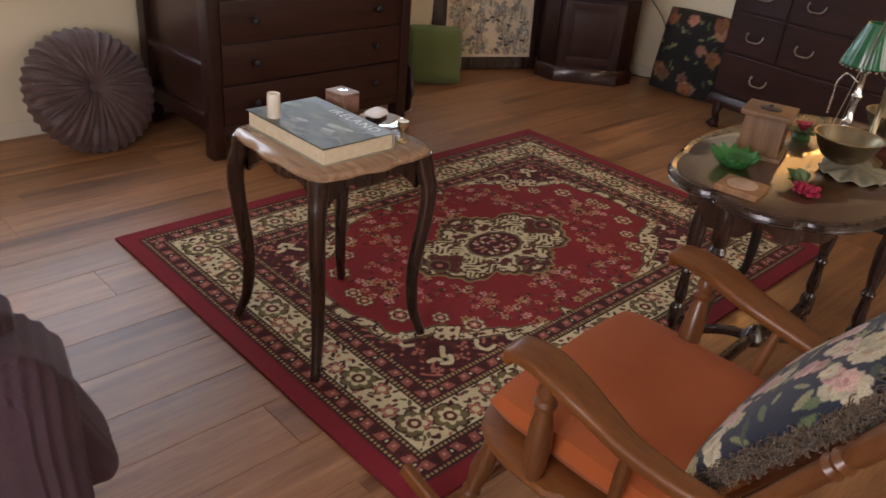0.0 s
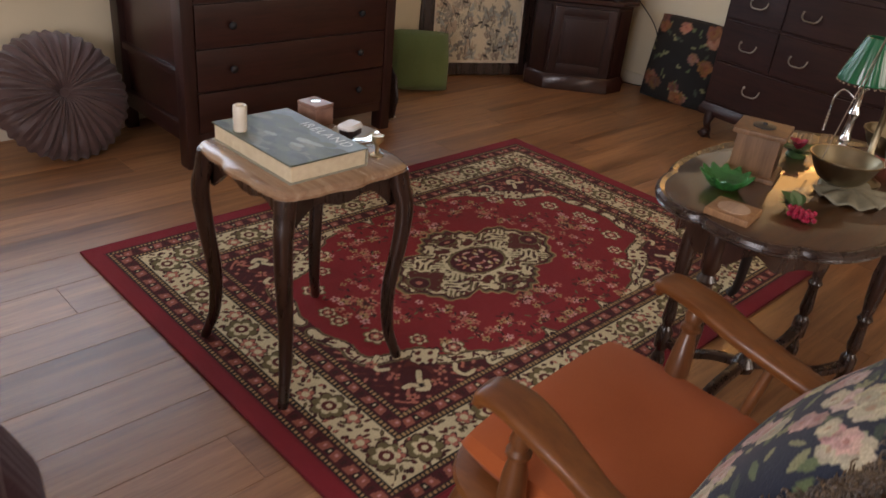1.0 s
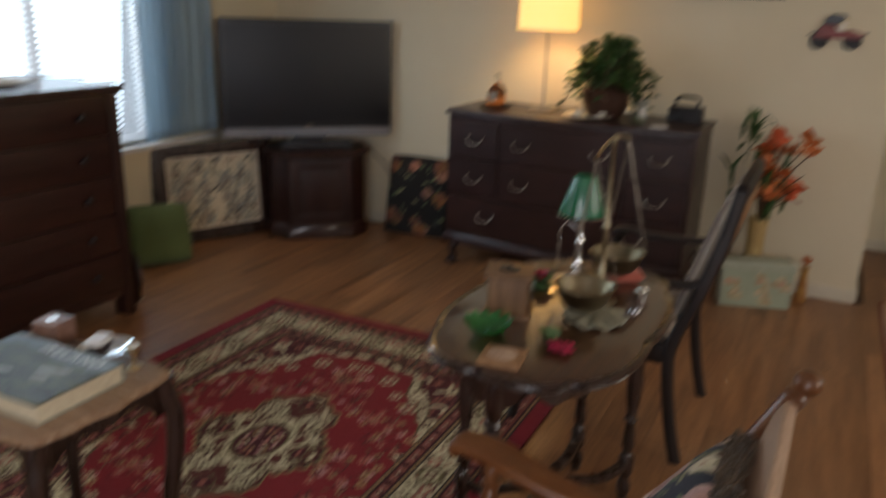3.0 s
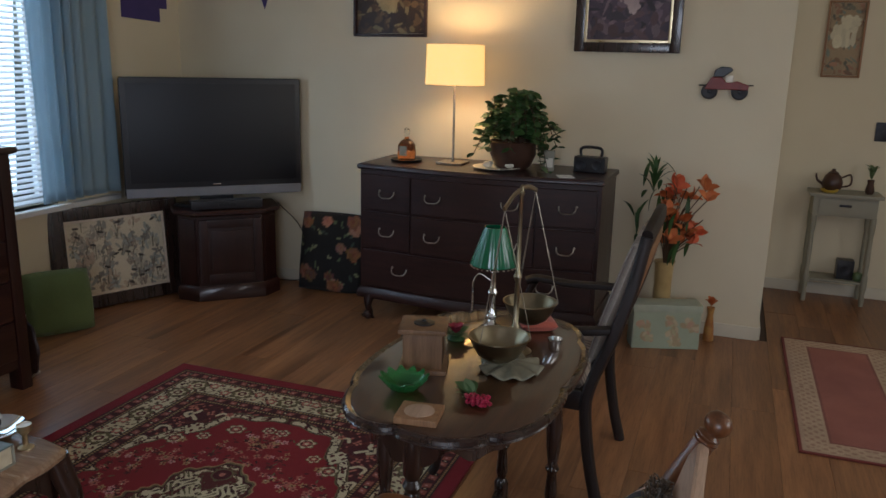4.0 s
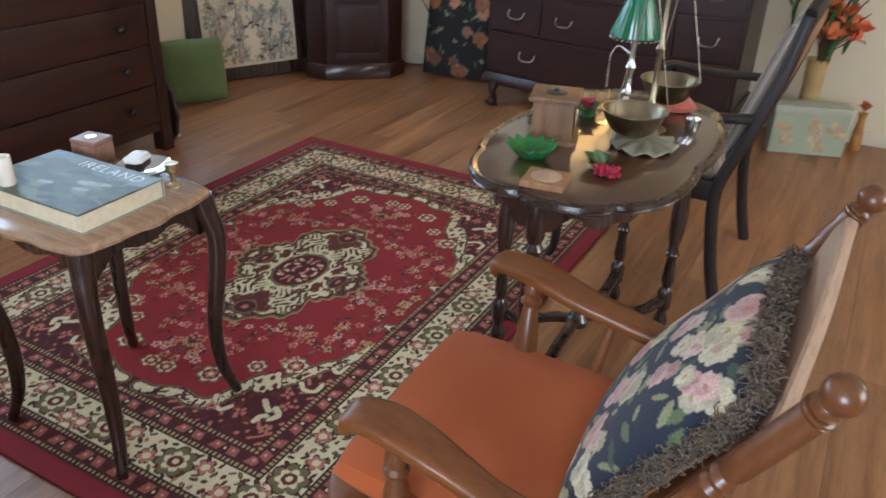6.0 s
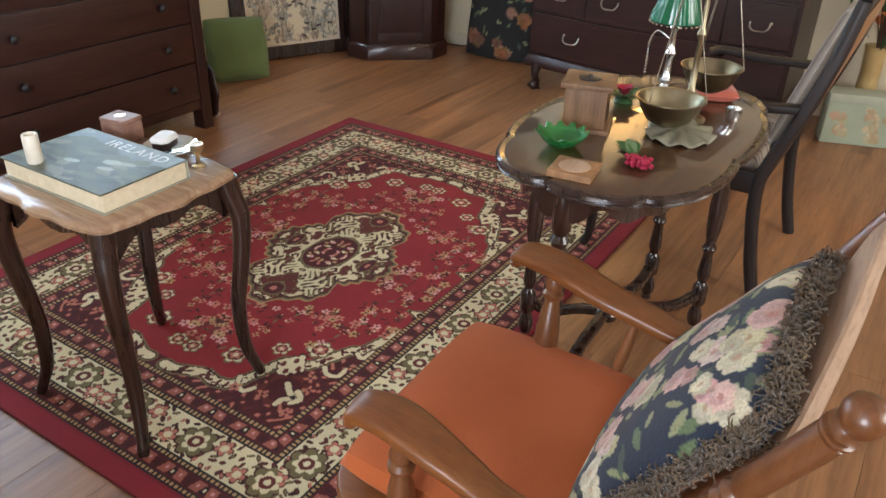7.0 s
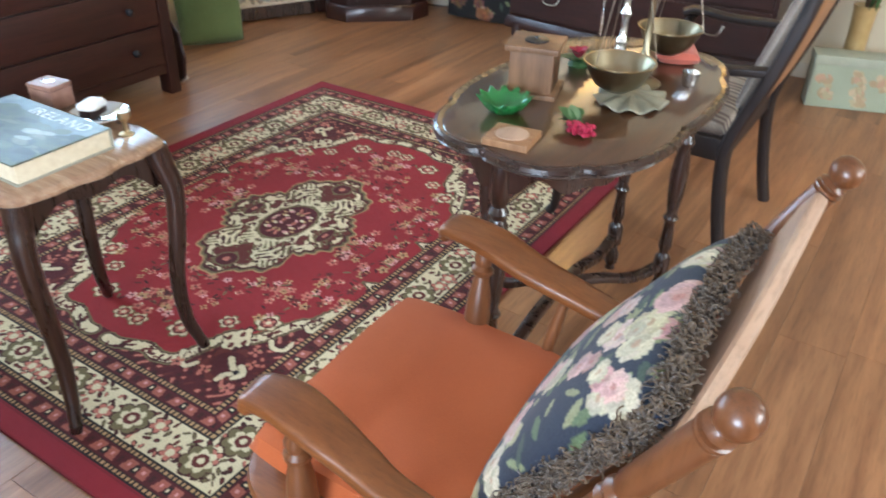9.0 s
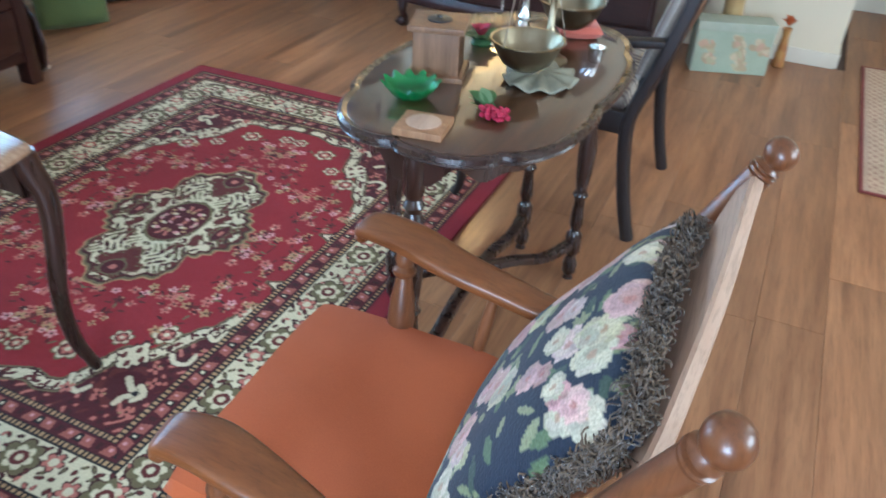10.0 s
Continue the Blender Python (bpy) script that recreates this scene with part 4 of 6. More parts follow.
# ---- dark floral cushion beside the dresser ----
def floral_paint(ground, blooms, count, w, d, seed, size=(0.035, 0.06)):
    def paint(x, y, z):
        out = np.tile(rgb(ground), (len(x), 1))
        r = np.random.default_rng(seed)
        for k in range(count * 3):
            cx, cy = r.uniform(-w / 2, w / 2), r.uniform(-d / 2, d / 2)
            dab(out, x, y, cx, cy, r.uniform(0.012, 0.026), r.uniform(0.005, 0.010), r.uniform(0, 3.1), rgb(r.choice(["5c6a45", "7d8258", "3d4a3a", "8a8a62"])))
        for k in range(count):
            cx, cy, s = r.uniform(-w / 2, w / 2), r.uniform(-d / 2, d / 2), r.uniform(*size)
            tone = rgb(r.choice(blooms))
            for j in range(9):
                a = j * 2.4
                f = 0.65 * math.sqrt((9 - j) / 9)
                dab(out, x, y, cx + s * f * math.cos(a), cy + s * f * math.sin(a), s * 0.48, s * 0.32, a + 1.2, np.clip(tone * r.uniform(0.7, 1.12) + r.uniform(-0.02, 0.02, 3), 0, 1))
            dab(out, x, y, cx, cy, s * 0.2, s * 0.2, 0, tone * np.array([0.75, 0.55, 0.5]))
        return out
    return paint


bc = thing("floral_cushion", pose(1.44, -0.05, 0, 0, 0, -86), "black tapestry cushion with brown flowers leaning on the wall", "cushion")
ob = part("cover", cushion(bmesh.new(), 0.44, 0.51, 0.11, 44, 0.06, 1.0, 0.012, 5.0), PATTERN, bc, at=pose(0, -0.01, 0.256, 79, 0, 0))
colour_mesh(ob, floral_paint("14100f", ["8a5a3c", "a0705a", "6c4a34"], 13, 0.44, 0.46, 3))


# ---- small end table ----
et = thing("end_table", pose(-1.904, -0.873, 0.0115), "small dark end table with scalloped bleached top on the rug", "end table")
ET_H = 0.600


def scalloped(hx, hy, n=96):
    pts = []
    for k in range(n):
        a = 2 * math.pi * k / n
        c, s = math.cos(a), math.sin(a)
        p = 5.5
        f = 1 / (abs(c) ** p + abs(s) ** p) ** (1 / p)
        x, y = c * f, s * f
        u = y if abs(x) > abs(y) else x
        wave = 0.022 * math.cos(u * math.pi * 2.0) + 0.016 * math.cos(u * math.pi * 4.0)
        f2 = 1 + wave * (1 - abs(u) ** 4) + 0.02 * abs(u) ** 6
        pts.append((hx * x * f2, hy * y * f2))
    return pts


part("top", slab(bmesh.new(), scalloped(0.205, 0.215), [(0.010, ET_H - 0.022), (0.0, ET_H - 0.018), (0.0, ET_H - 0.010), (0.004, ET_H - 0.006), (0.006, ET_H - 0.003), (0.012, ET_H)]), TABLETOP, et, "bleached worn wooden top")
for k in range(4):
    L_ = 0.165 if k % 2 == 0 else 0.175
    off = 0.175 if k % 2 == 0 else 0.165
    bm = bmesh.new()
    n = 24
    rows4 = []
    for j in range(n + 1):
        w = 2 * j / n - 1
        low = ET_H - 0.085 - 0.018 * math.cos(w * math.pi * 2) + 0.03 * (1 - abs(w)) - 0.015 * abs(w)
        rows4.append([bm.verts.new((w * L_, y, z)) for y, z in ((-off, low), (-off, ET_H - 0.022), (-off + 0.016, ET_H - 0.022), (-off + 0.016, low))])
    for a, b in zip(rows4, rows4[1:]):
        for i in range(4):
            bm.faces.new((a[i], a[(i + 1) % 4], b[(i + 1) % 4], b[i]))
    bm.faces.new(rows4[0]), bm.faces.new(rows4[-1][::-1])
    part("apron", bm, WALNUT, et, at=pose(0, 0, 0, 0, 0, 90 * k))
for sx in (-1, 1):
    for sy in (-1, 1):
        def at(o, z):
            return (sx * (0.170 + o), sy * (0.178 + o), z)
        path = spline([at(-0.002, ET_H - 0.022), at(0.006, ET_H - 0.07), at(0.016, ET_H - 0.13), at(0.010, ET_H - 0.24), at(-0.004, 0.22), at(0.000, 0.10), at(0.014, 0.035), at(0.024, 0.0)], 5)
        bm = sweep(bmesh.new(), path, lambda k, n: ring((0.017 * (1 - k / (n - 1)) ** 0.8 + 0.0105) * (1.0 if k < n - 4 else 1.15), seg=12, power=2.6), True, (sx, -sy, 0))
        part("leg", bm, WALNUT, et)
ETZ = 0.0115 + ET_H

# the large picture book
book = thing("picture_book", pose(-1.938, -0.858, ETZ, 0, 0, 1.0), "large hardback picture book with a landscape cover on the end table", "book")
part("page_block", B((-0.108, -0.168, 0.003), (0.112, 0.168, 0.043), 0.003), PAGES, book, "cream page block")
part("back_board", B((-0.113, -0.172, 0.0), (0.115, 0.172, 0.0032), 0.001), SAGE, book)


def cover_paint(x, y, z):
    out = np.tile(rgb("50543f"), (len(x), 1))
    v = y + 0.03 * np.sin(x * 18)
    ridge = 0.048 + 0.030 * np.sin(y * 13 + 0.6) + 0.007 * np.sin(y * 70)
    out[x > ridge] = rgb("6c7876")
    out[x > ridge + 0.03] = rgb("7a8683")
    r = np.random.default_rng(21)
    for k in range(60):
        cx, cy = r.uniform(-0.11, 0.05), r.uniform(-0.17, 0.17)
        dab(out, x, y, cx, cy, r.uniform(0.012, 0.04), r.uniform(0.006, 0.016), 1.57 + r.uniform(-0.4, 0.4), rgb(r.choice(["3f4430", "5c6048", "363b27", "74765e", "4c5044"])))
    for k in range(6):
        dab(out, x, y, r.uniform(-0.05, 0.03), r.uniform(-0.1, 0.1), 0.008, 0.022, 0.2, rgb("a4a898"))
    return out


cv = mesh_part("cover", sheet(0.228, 0.344, 90, 130), painted("glossy_cover", 0.5, 40.0, 0.05, 0.10, 0.0), book, "glossy landscape cover", at=pose(0.001, 0, 0.0472))
colour_mesh(cv, cover_paint)
so = cv.modifiers.new("thick", "SOLIDIFY")
so.thickness, so.offset = 0.003, -1.0
part("spine", B((0.1135, -0.172, 0.0034), (0.1165, 0.172, 0.0438), 0.001), SAGE, book)
txt = bpy.data.curves.new("title", "FONT")
txt.body, txt.size, txt.align_x, txt.align_y, txt.space_character = "IRELAND", 0.044, "CENTER", "CENTER", 1.15
tob = new("title", txt)
tmp = bpy.data.meshes.new_from_object(tob)
bpy.data.objects.remove(tob)
mesh_part("title", tmp, WHITE, book, "white title lettering", at=pose(0.082, -0.045, 0.0476, 0, 0, -90))

cyl = part("candle_cylinder", lathe(bmesh.new(), [(0.0155, 0), (0.017, 0.003), (0.017, 0.064), (0.0155, 0.066), (0.012, 0.064), (0.011, 0.058), (0, 0.057)], 24), IVORY, at=pose(-2.025, -0.778, ETZ + 0.0475))
tagged(cyl, "small ivory candle cylinder standing on the picture book", "candle")
bx = thing("trinket_box", pose(-1.748, -0.705, ETZ, 0, 0, 8), "small pink-brown stone box with a pale lid on the end table", "box")
part("body", B((-0.032, -0.038, 0), (0.032, 0.038, 0.048), 0.004), STONEBOX, bx)
part("lid", B((-0.033, -0.039, 0.0485), (0.033, 0.039, 0.060), 0.005), STONEBOX, bx)
part("lid_inlay", lathe(bmesh.new(), [(0.014, 0), (0.014, 0.002), (0, 0.003)], 16), SILVER, bx, at=pose(0, 0, 0.060))
dsh = thing("glass_dish", pose(-1.745, -0.880, ETZ), "pale blue glass saucer on the end table", "dish")
part("dish_bowl", lathe(bmesh.new(), [(0.03, 0), (0.035, 0.003), (0.055, 0.012), (0.068, 0.022), (0.066, 0.024), (0.05, 0.015), (0.03, 0.007), (0, 0.006)], 32), MIRROR, dsh)
sp = thing("soap_box", pose(-1.752, -0.868, ETZ + 0.0175, 0, 0, 20), "small dark box with a white enamel lid in the glass saucer", "box")
oct_ = [(0.031 * sx, 0.022 * sy) for sx, sy in ((1, -0.6), (1, 0.6), (0.7, 1), (-0.7, 1), (-1, 0.6), (-1, -0.6), (-0.7, -1), (0.7, -1))]
part("body", slab(bmesh.new(), oct_, [(0.003, 0), (0, 0.004), (0, 0.020)]), MAHOGANY, sp)
part("lid", slab(bmesh.new(), oct_, [(-0.003, 0.020), (-0.003, 0.026), (0.004, 0.032)]), WHITE, sp)
ca = thing("candle_holder", pose(-1.757, -0.988, ETZ), "tiny brass candle stick with a pale tea light", "candle holder")
part("stem", lathe(bmesh.new(), [(0.017, 0), (0.017, 0.003), (0.006, 0.008), (0.005, 0.03), (0.010, 0.036), (0.016, 0.042), (0.016, 0.056), (0.014, 0.056), (0.014, 0.046), (0, 0.045)], 20), BRASS, ca)
part("wax", lathe(bmesh.new(), [(0.0135, 0.045), (0.0135, 0.054), (0, 0.0535)], 16), IVORY, ca)

# ---- oval parlour table ----
OX, OY, OZ = -1.085, -1.800, 0.695
ot = thing("oval_table", pose(OX, OY, 0.0), "polished oval parlour table with turned legs and curved cross stretcher", "table")


def oval(hx, hy, n=128, wave=0.0085):
    pts = []
    for k in range(n):
        a = 2 * math.pi * k / n
        c, s = math.cos(a), math.sin(a)
        f = 1 / (abs(c) ** 2.8 + abs(s) ** 2.8) ** (1 / 2.8)
        w = 1 + wave / hy * (abs(math.sin(4 * a + math.pi / 4)) ** 0.6 - 0.5) * 1.6
        pts.append((hx * c * f * w, hy * s * f * w))
    return pts


TOPAT = pose(0.020, -0.010, 0)
part("moulded_rim", slab(bmesh.new(), oval(0.452, 0.270), [(0.028, OZ - 0.030), (0.012, OZ - 0.027), (0.004, OZ - 0.021), (0.007, OZ - 0.017), (0.0, OZ - 0.012), (0.002, OZ - 0.004), (0.009, OZ + 0.001), (0.016, OZ - 0.001), (0.024, OZ - 0.005)]), WALNUT, ot, "dark scalloped moulded edge", at=TOPAT)
part("top", slab(bmesh.new(), oval(0.432, 0.250), [(0.0, OZ - 0.010), (0.0, OZ - 0.003), (0.004, OZ)]), OVALWOOD, ot, "polished brown oval top", at=TOPAT)
bm = bmesh.new()
n = 120
rws = []
for k in range(n):
    a = 2 * math.pi * k / n
    px, py = 0.392 * math.cos(a), 0.218 * math.sin(a) + 0.012
    low = OZ - 0.088 - 0.014 * math.cos(8 * a) + 0.010 * math.cos(16 * a)
    rws.append([bm.verts.new((px * f, py * f, z)) for f, z in ((1, low), (1, OZ - 0.031), (0.93, OZ - 0.031), (0.93, low))])
for k in range(n):
    a, b = rws[k], rws[(k + 1) % n]
    for i in range(4):
        bm.faces.new((a[i], a[(i + 1) % 4], b[(i + 1) % 4], b[i]))
part("apron", bm, WALNUT, ot)
TURN = [(0.020, OZ - 0.031), (0.026, OZ - 0.06), (0.026, OZ - 0.12), (0.018, OZ - 0.135), (0.027, OZ - 0.15), (0.019, OZ - 0.165), (0.028, OZ - 0.185), (0.018, OZ - 0.205), (0.024, OZ - 0.23), (0.030, OZ - 0.28), (0.025, OZ - 0.35), (0.017, OZ - 0.40), (0.026, OZ - 0.415), (0.017, OZ - 0.43), (0.020, OZ - 0.47), (0.023, 0.19), (0.015, 0.165), (0.027, 0.15), (0.027, 0.095), (0.015, 0.08), (0.026, 0.05), (0.024, 0.025), (0.014, 0.012), (0.018, 0.0)]
FEET = [(0.375, 0.0), (-0.385, 0.005), (-0.040, 0.225), (0.290, -0.178)]
for x, y in FEET:
    zoff = 0.0115 if (OX + x < 0 and OY + y > -1.6) else 0.0
    part("leg", lathe(bmesh.new(), [(r * 0.84, max(z, zoff)) for r, z in TURN[::-1]], 18), WALNUT, ot, at=pose(x, y, 0))
for k, (x, y) in enumerate(FEET):
    path = spline([(x, y, 0.122), (x * 0.7, y * 0.7, 0.105), (x * 0.35, y * 0.35, 0.135), (0, 0, 0.15)], 7)
    part("stretcher", sweep(bmesh.new(), path, lambda k, n: ring(0.017, 0.013, 10, 3), True), WALNUT, ot)
part("stretcher_boss", lathe(bmesh.new(), [(0.0, 0.125), (0.03, 0.13), (0.034, 0.15), (0.022, 0.168), (0.010, 0.185), (0, 0.19)], 18), WALNUT, ot)

# ---- rocking chair ----
rc = thing("rocking_chair", pose(-1.935, -1.95, 0.0), "honey maple rocking chair with turned posts and broad arms", "rocking chair")
SEAT = 0.365
SKEW = 0.085  # the old frame has sunk to one side
pts = []
for k in range(64):
    a = 2 * math.pi * k / 64
    c, s = math.cos(a), math.sin(a)
    p = 3.6
    f = 1 / (abs(c) ** p + abs(s) ** p) ** (1 / p)
    pts.append((0.012 + 0.275 * c * f * (1.0 if s > 0 else 0.95), 0.030 + 0.245 * s * f))
part("seat", slab(bmesh.new(), pts, [(0.03, SEAT - 0.04), (0.008, SEAT - 0.03), (0.0, SEAT - 0.016), (0.004, SEAT - 0.005), (0.016, SEAT)]), MAPLE, rc)
LEG_PROFILE = [(0.011, 0), (0.013, 0.03), (0.020, 0.09), (0.016, 0.11), (0.021, 0.12), (0.016, 0.13), (0.024, 0.19), (0.018, 0.26), (0.016, 0.30)]


def turned(name, a, b, profile, mat, parent, seg=16, label=""):
    a, b = Vector(a), Vector(b)
    d = b - a
    f = d.length / profile[-1][1]
    m = Matrix.Translation(a) @ d.to_track_quat("Z", "Y").to_matrix().to_4x4()
    return part(name, lathe(bmesh.new(), [(r, z * f) for r, z in profile], seg, m), mat, parent, label)


for sx in (-1, 1):
    for y0, y1 in ((0.20, 0.25), (-0.14, -0.21)):
        turned("leg", (sx * 0.235, y1, 0.055), (sx * 0.20, y0, SEAT - 0.028), LEG_PROFILE, MAPLE_Z, rc)
    path = spline([(sx * 0.236, 0.42, 0.085), (sx * 0.236, 0.25, 0.038), (sx * 0.236, 0.02, 0.014), (sx * 0.236, -0.21, 0.034), (sx * 0.236, -0.46, 0.105)], 6)
    part("rocker", sweep(bmesh.new(), path, lambda k, n: ring(0.013, 0.020, 10, 4), True), MAPLE, rc)
for y, z in ((0.232, 0.17), (-0.185, 0.16)):
    turned("stretcher", (-0.222, y, z), (0.222, y, z), [(0.009, 0), (0.014, 0.08), (0.018, 0.15), (0.014, 0.22), (0.009, 0.30)], MAPLE_Z, rc)
for sx in (-1, 1):
    turned("stretcher", (sx * 0.224, 0.225, 0.13), (sx * 0.224, -0.18, 0.12), [(0.009, 0), (0.014, 0.08), (0.017, 0.15), (0.014, 0.22), (0.009, 0.30)], MAPLE_Z, rc)
# turned back posts with ball finials
KY, KZ = -0.466, 0.871
POST = [(0.012, 0), (0.015, 0.03), (0.0165, 0.12), (0.0145, 0.25), (0.016, 0.385), (0.0195, 0.395), (0.0145, 0.405), (0.02, 0.416), (0.0145, 0.427), (0.0181, 0.44), (0.0193, 0.5), (0.0197, 0.562), (0.0197, 0.572), (0.0165, 0.574), (0.0214, 0.577), (0.0214, 0.581), (0.0165, 0.583), (0.0165, 0.585), (0.0208, 0.588), (0.0165, 0.591), (0.0142, 0.595), (0.0197, 0.601), (0.0233, 0.609), (0.0239, 0.616), (0.0221, 0.625), (0.0153, 0.633), (0.0077, 0.6362), (0.0, 0.637)]
for foot, tip in (((-0.205, -0.185, SEAT - 0.005), (-0.237, -0.4805, 0.904)), ((0.245, -0.185, SEAT - 0.005), (0.308, -0.472, 0.874))):
    turned("back_post", foot, tip, POST, MAPLE_Z, rc, 24)
back_dir = Vector((0, KY + 0.185, KZ - SEAT)).normalized()
for k in range(5):
    x = -0.12 + 0.072 * k
    bow_ = -0.018 * (1 - (x / 0.2) ** 2)
    a = Vector((x, -0.195, SEAT - 0.005))
    b = Vector((x * 1.02, -0.195 + bow_, SEAT)) + back_dir * 0.42
    turned("spindle", a, b, [(0.007, 0), (0.010, 0.1), (0.0125, 0.2), (0.009, 0.32), (0.007, 0.4)], MAPLE_Z, rc, 10)
# broad crest rail: bowed and wavy along its upper edge
bm = bmesh.new()
rws, n = [], 28
nrm = Vector((0, back_dir.z, -back_dir.y)) * -1
for k in range(n + 1):
    w = 2 * k / n - 1
    o = Vector((w * 0.250 + 0.030, -0.185, SEAT)) + nrm * (0.002 * (1 - w * w))
    lo, hi = 0.425 + 0.042 * abs(w) ** 5 + 0.02 * w - 0.012 * math.cos(w * math.pi), 0.510 + 0.024 * w + 0.004 * math.cos(w * math.pi) - 0.02 * max(0.0, -w) ** 9
    rws.append([bm.verts.new(o + back_dir * h + nrm * t) for h, t in ((lo, -0.008), (hi - 0.004, -0.008), (hi, -0.004), (hi, 0.010), (hi - 0.005, 0.014), (lo, 0.010))])
for a, b in zip(rws, rws[1:]):
    for i in range(6):
        bm.faces.new((a[i], a[(i + 1) % 6], b[(i + 1) % 6], b[i]))
bm.faces.new(rws[0]), bm.faces.new(rws[-1][::-1])
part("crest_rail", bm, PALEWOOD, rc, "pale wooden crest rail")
for o in rc.children:
    me = o.data
    for v in me.vertices:
        lift = min(1.0, max(0.0, (v.co.z - 0.07) / 0.26))
        v.co.z += SKEW * v.co.x * lift
    me.update()

# broad shaped arms on turned supports; each row: place of the middle, half width, height of the upper face
ARMS = (
    ((-0.238, 0.162, 0.033, 0.566), (-0.236, 0.150, 0.036, 0.584), (-0.231, 0.095, 0.041, 0.586), (-0.237, 0.025, 0.038, 0.574), (-0.240, -0.030, 0.032, 0.558), (-0.246, -0.095, 0.027, 0.542), (-0.246, -0.200, 0.023, 0.534), (-0.234, -0.310, 0.020, 0.536)),
    ((0.284, 0.160, 0.032, 0.594), (0.284, 0.148, 0.036, 0.613), (0.281, 0.070, 0.042, 0.610), (0.270, -0.025, 0.039, 0.590), (0.272, -0.110, 0.035, 0.570), (0.270, -0.200, 0.030, 0.554), (0.268, -0.305, 0.022, 0.548)),
)
SUPPORTS = (((-0.250, 0.068, SEAT - 0.030), (-0.254, 0.066, 0.556)), ((0.222, 0.062, SEAT + 0.010), (0.268, 0.072, 0.586)))
SPINDLES = (((-0.226, -0.08, SEAT - 0.030), (-0.244, -0.10, 0.528)), ((0.222, -0.076, SEAT + 0.010), (0.262, -0.100, 0.552)))
for rows_a, post_a, spindle_a in zip(ARMS, SUPPORTS, SPINDLES):
    mid = spline([(x, y, z - 0.014) for x, y, w, z in rows_a], 6)
    half = [v.x for v in spline([(w, 0, 0) for x, y, w, z in rows_a], 6)]
    bm = sweep(bmesh.new(), mid, lambda k, n: ring(half[k], 0.0145 if k > 2 else 0.0125, 20, 3.6), True)
    part("arm", bm, MAPLE, rc)
    turned("arm_post", *post_a, [(0.012, 0), (0.018, 0.012), (0.021, 0.03), (0.0245, 0.075), (0.0215, 0.115), (0.0150, 0.148), (0.0145, 0.153), (0.021, 0.160), (0.0215, 0.166), (0.015, 0.173), (0.019, 0.186), (0.013, 0.205)], MAPLE_Z, rc, 20)
    turned("arm_spindle", *spindle_a, [(0.008, 0), (0.011, 0.07), (0.0125, 0.12), (0.009, 0.20)], MAPLE_Z, rc, 12)

sc = thing("seat_cushion", pose(-1.916, -1.925, SEAT, 0, -4.0, 0), "flat burnt-orange suede seat cushion on the rocking chair", "cushion")
part("cover", cushion(bmesh.new(), 0.468, 0.43, 0.078, 30, 0.10, 1.9, 0.006, 1.0), ORANGE, sc, at=pose(0, 0.0, 0.038))

# flowered back cushion with a thick fringe
fc = thing("back_cushion", Matrix.Translation((-1.896, -2.148, SEAT + 0.050)) @ pose(0, 0, 0, 0, -3.5, 0) @ pose(0, 0, 0, 118.5, 0, 0) @ pose(0, 0, 0, 0, 0, -2.5), "navy flowered back cushion with brown looped fringe", "cushion")
ob = part("cover", cushion(bmesh.new(), 0.440, 0.420, 0.100, 120, 0.06, 1.25, 0.008, 8.0), PATTERN, fc, at=pose(0, 0.210, -0.045))
colour_mesh(ob, floral_paint("141d30", ["c4b78e", "c9a397", "c8bc9c", "d0b6a8", "bd9088", "cdc2a4", "c0b88a"], 44, 0.43, 0.45, 12, (0.018, 0.042)))
FW, FH = 0.209, 0.414


def lean_back(x, y):
    """How far the cushion's rim sags back towards the chair's spindles."""
    return 0.043 * min(1.0, max(0.0, y / 0.47)) ** 2.0 * (0.55 + 0.45 * abs(x) / 0.21) + 0.012 * (abs(x) / 0.21) ** 4


for v in ob.data.vertices:
    if v.co.z > 0:
        v.co.z *= 0.35
    v.co.z += lean_back(v.co.x, v.co.y + 0.210)
ob.data.update()
random.seed(8)
bm = bmesh.new()
core = bmesh.new()
rim = [Vector((x, y, -0.045 + lean_back(x, y))) for x, y in ((-FW, 0.02), (-FW, 0.15), (-FW, 0.30), (-FW + 0.002, 0.385), (-FW + 0.03, FH - 0.006), (-0.08, FH), (0.08, FH), (FW - 0.03, FH - 0.006), (FW - 0.002, 0.385), (FW, 0.30), (FW, 0.15), (FW, 0.02))]
way = spline(rim, 12)
tube(core, way, 0.0085, 8)
part("fringe_band", core, WALNUT, fc, "dark brown fringe heading")
steps = [(Vector(b) - Vector(a)).length for a, b in zip(way, way[1:])]
for k in range(5200):
    j = random.choices(range(len(steps)), steps)[0]
    a, b = Vector(way[j]), Vector(way[j + 1])
    p = a.lerp(b, random.random())
    out_ = (b - a).cross(Vector((0, 0, 1))).normalized() * -1
    if out_.dot(Vector((p.x, p.y - 0.2, 0))) < 0:
        out_ = -out_
    turn = random.uniform(-1.5, 0.6)
    dirn = out_ * math.cos(turn) + Vector((0, 0, 1)) * math.sin(turn)
    p = p + dirn * 0.004
    ln = random.uniform(0.008, 0.019)
    sd = Vector((random.uniform(-1, 1), random.uniform(-1, 1), random.uniform(-1, 1))) * 0.009
    tip = p + dirn * ln + sd
    sweep(bm, spline([p, p + dirn * ln * 0.7 - sd * 0.5, tip, tip - dirn * ln * 0.45 + sd * 0.7], 2), lambda k, n: ring(0.00125, seg=3), True, (0.1, 0.2, 1))
part("fringe", bm, FRINGE, fc, "brown looped fringe")


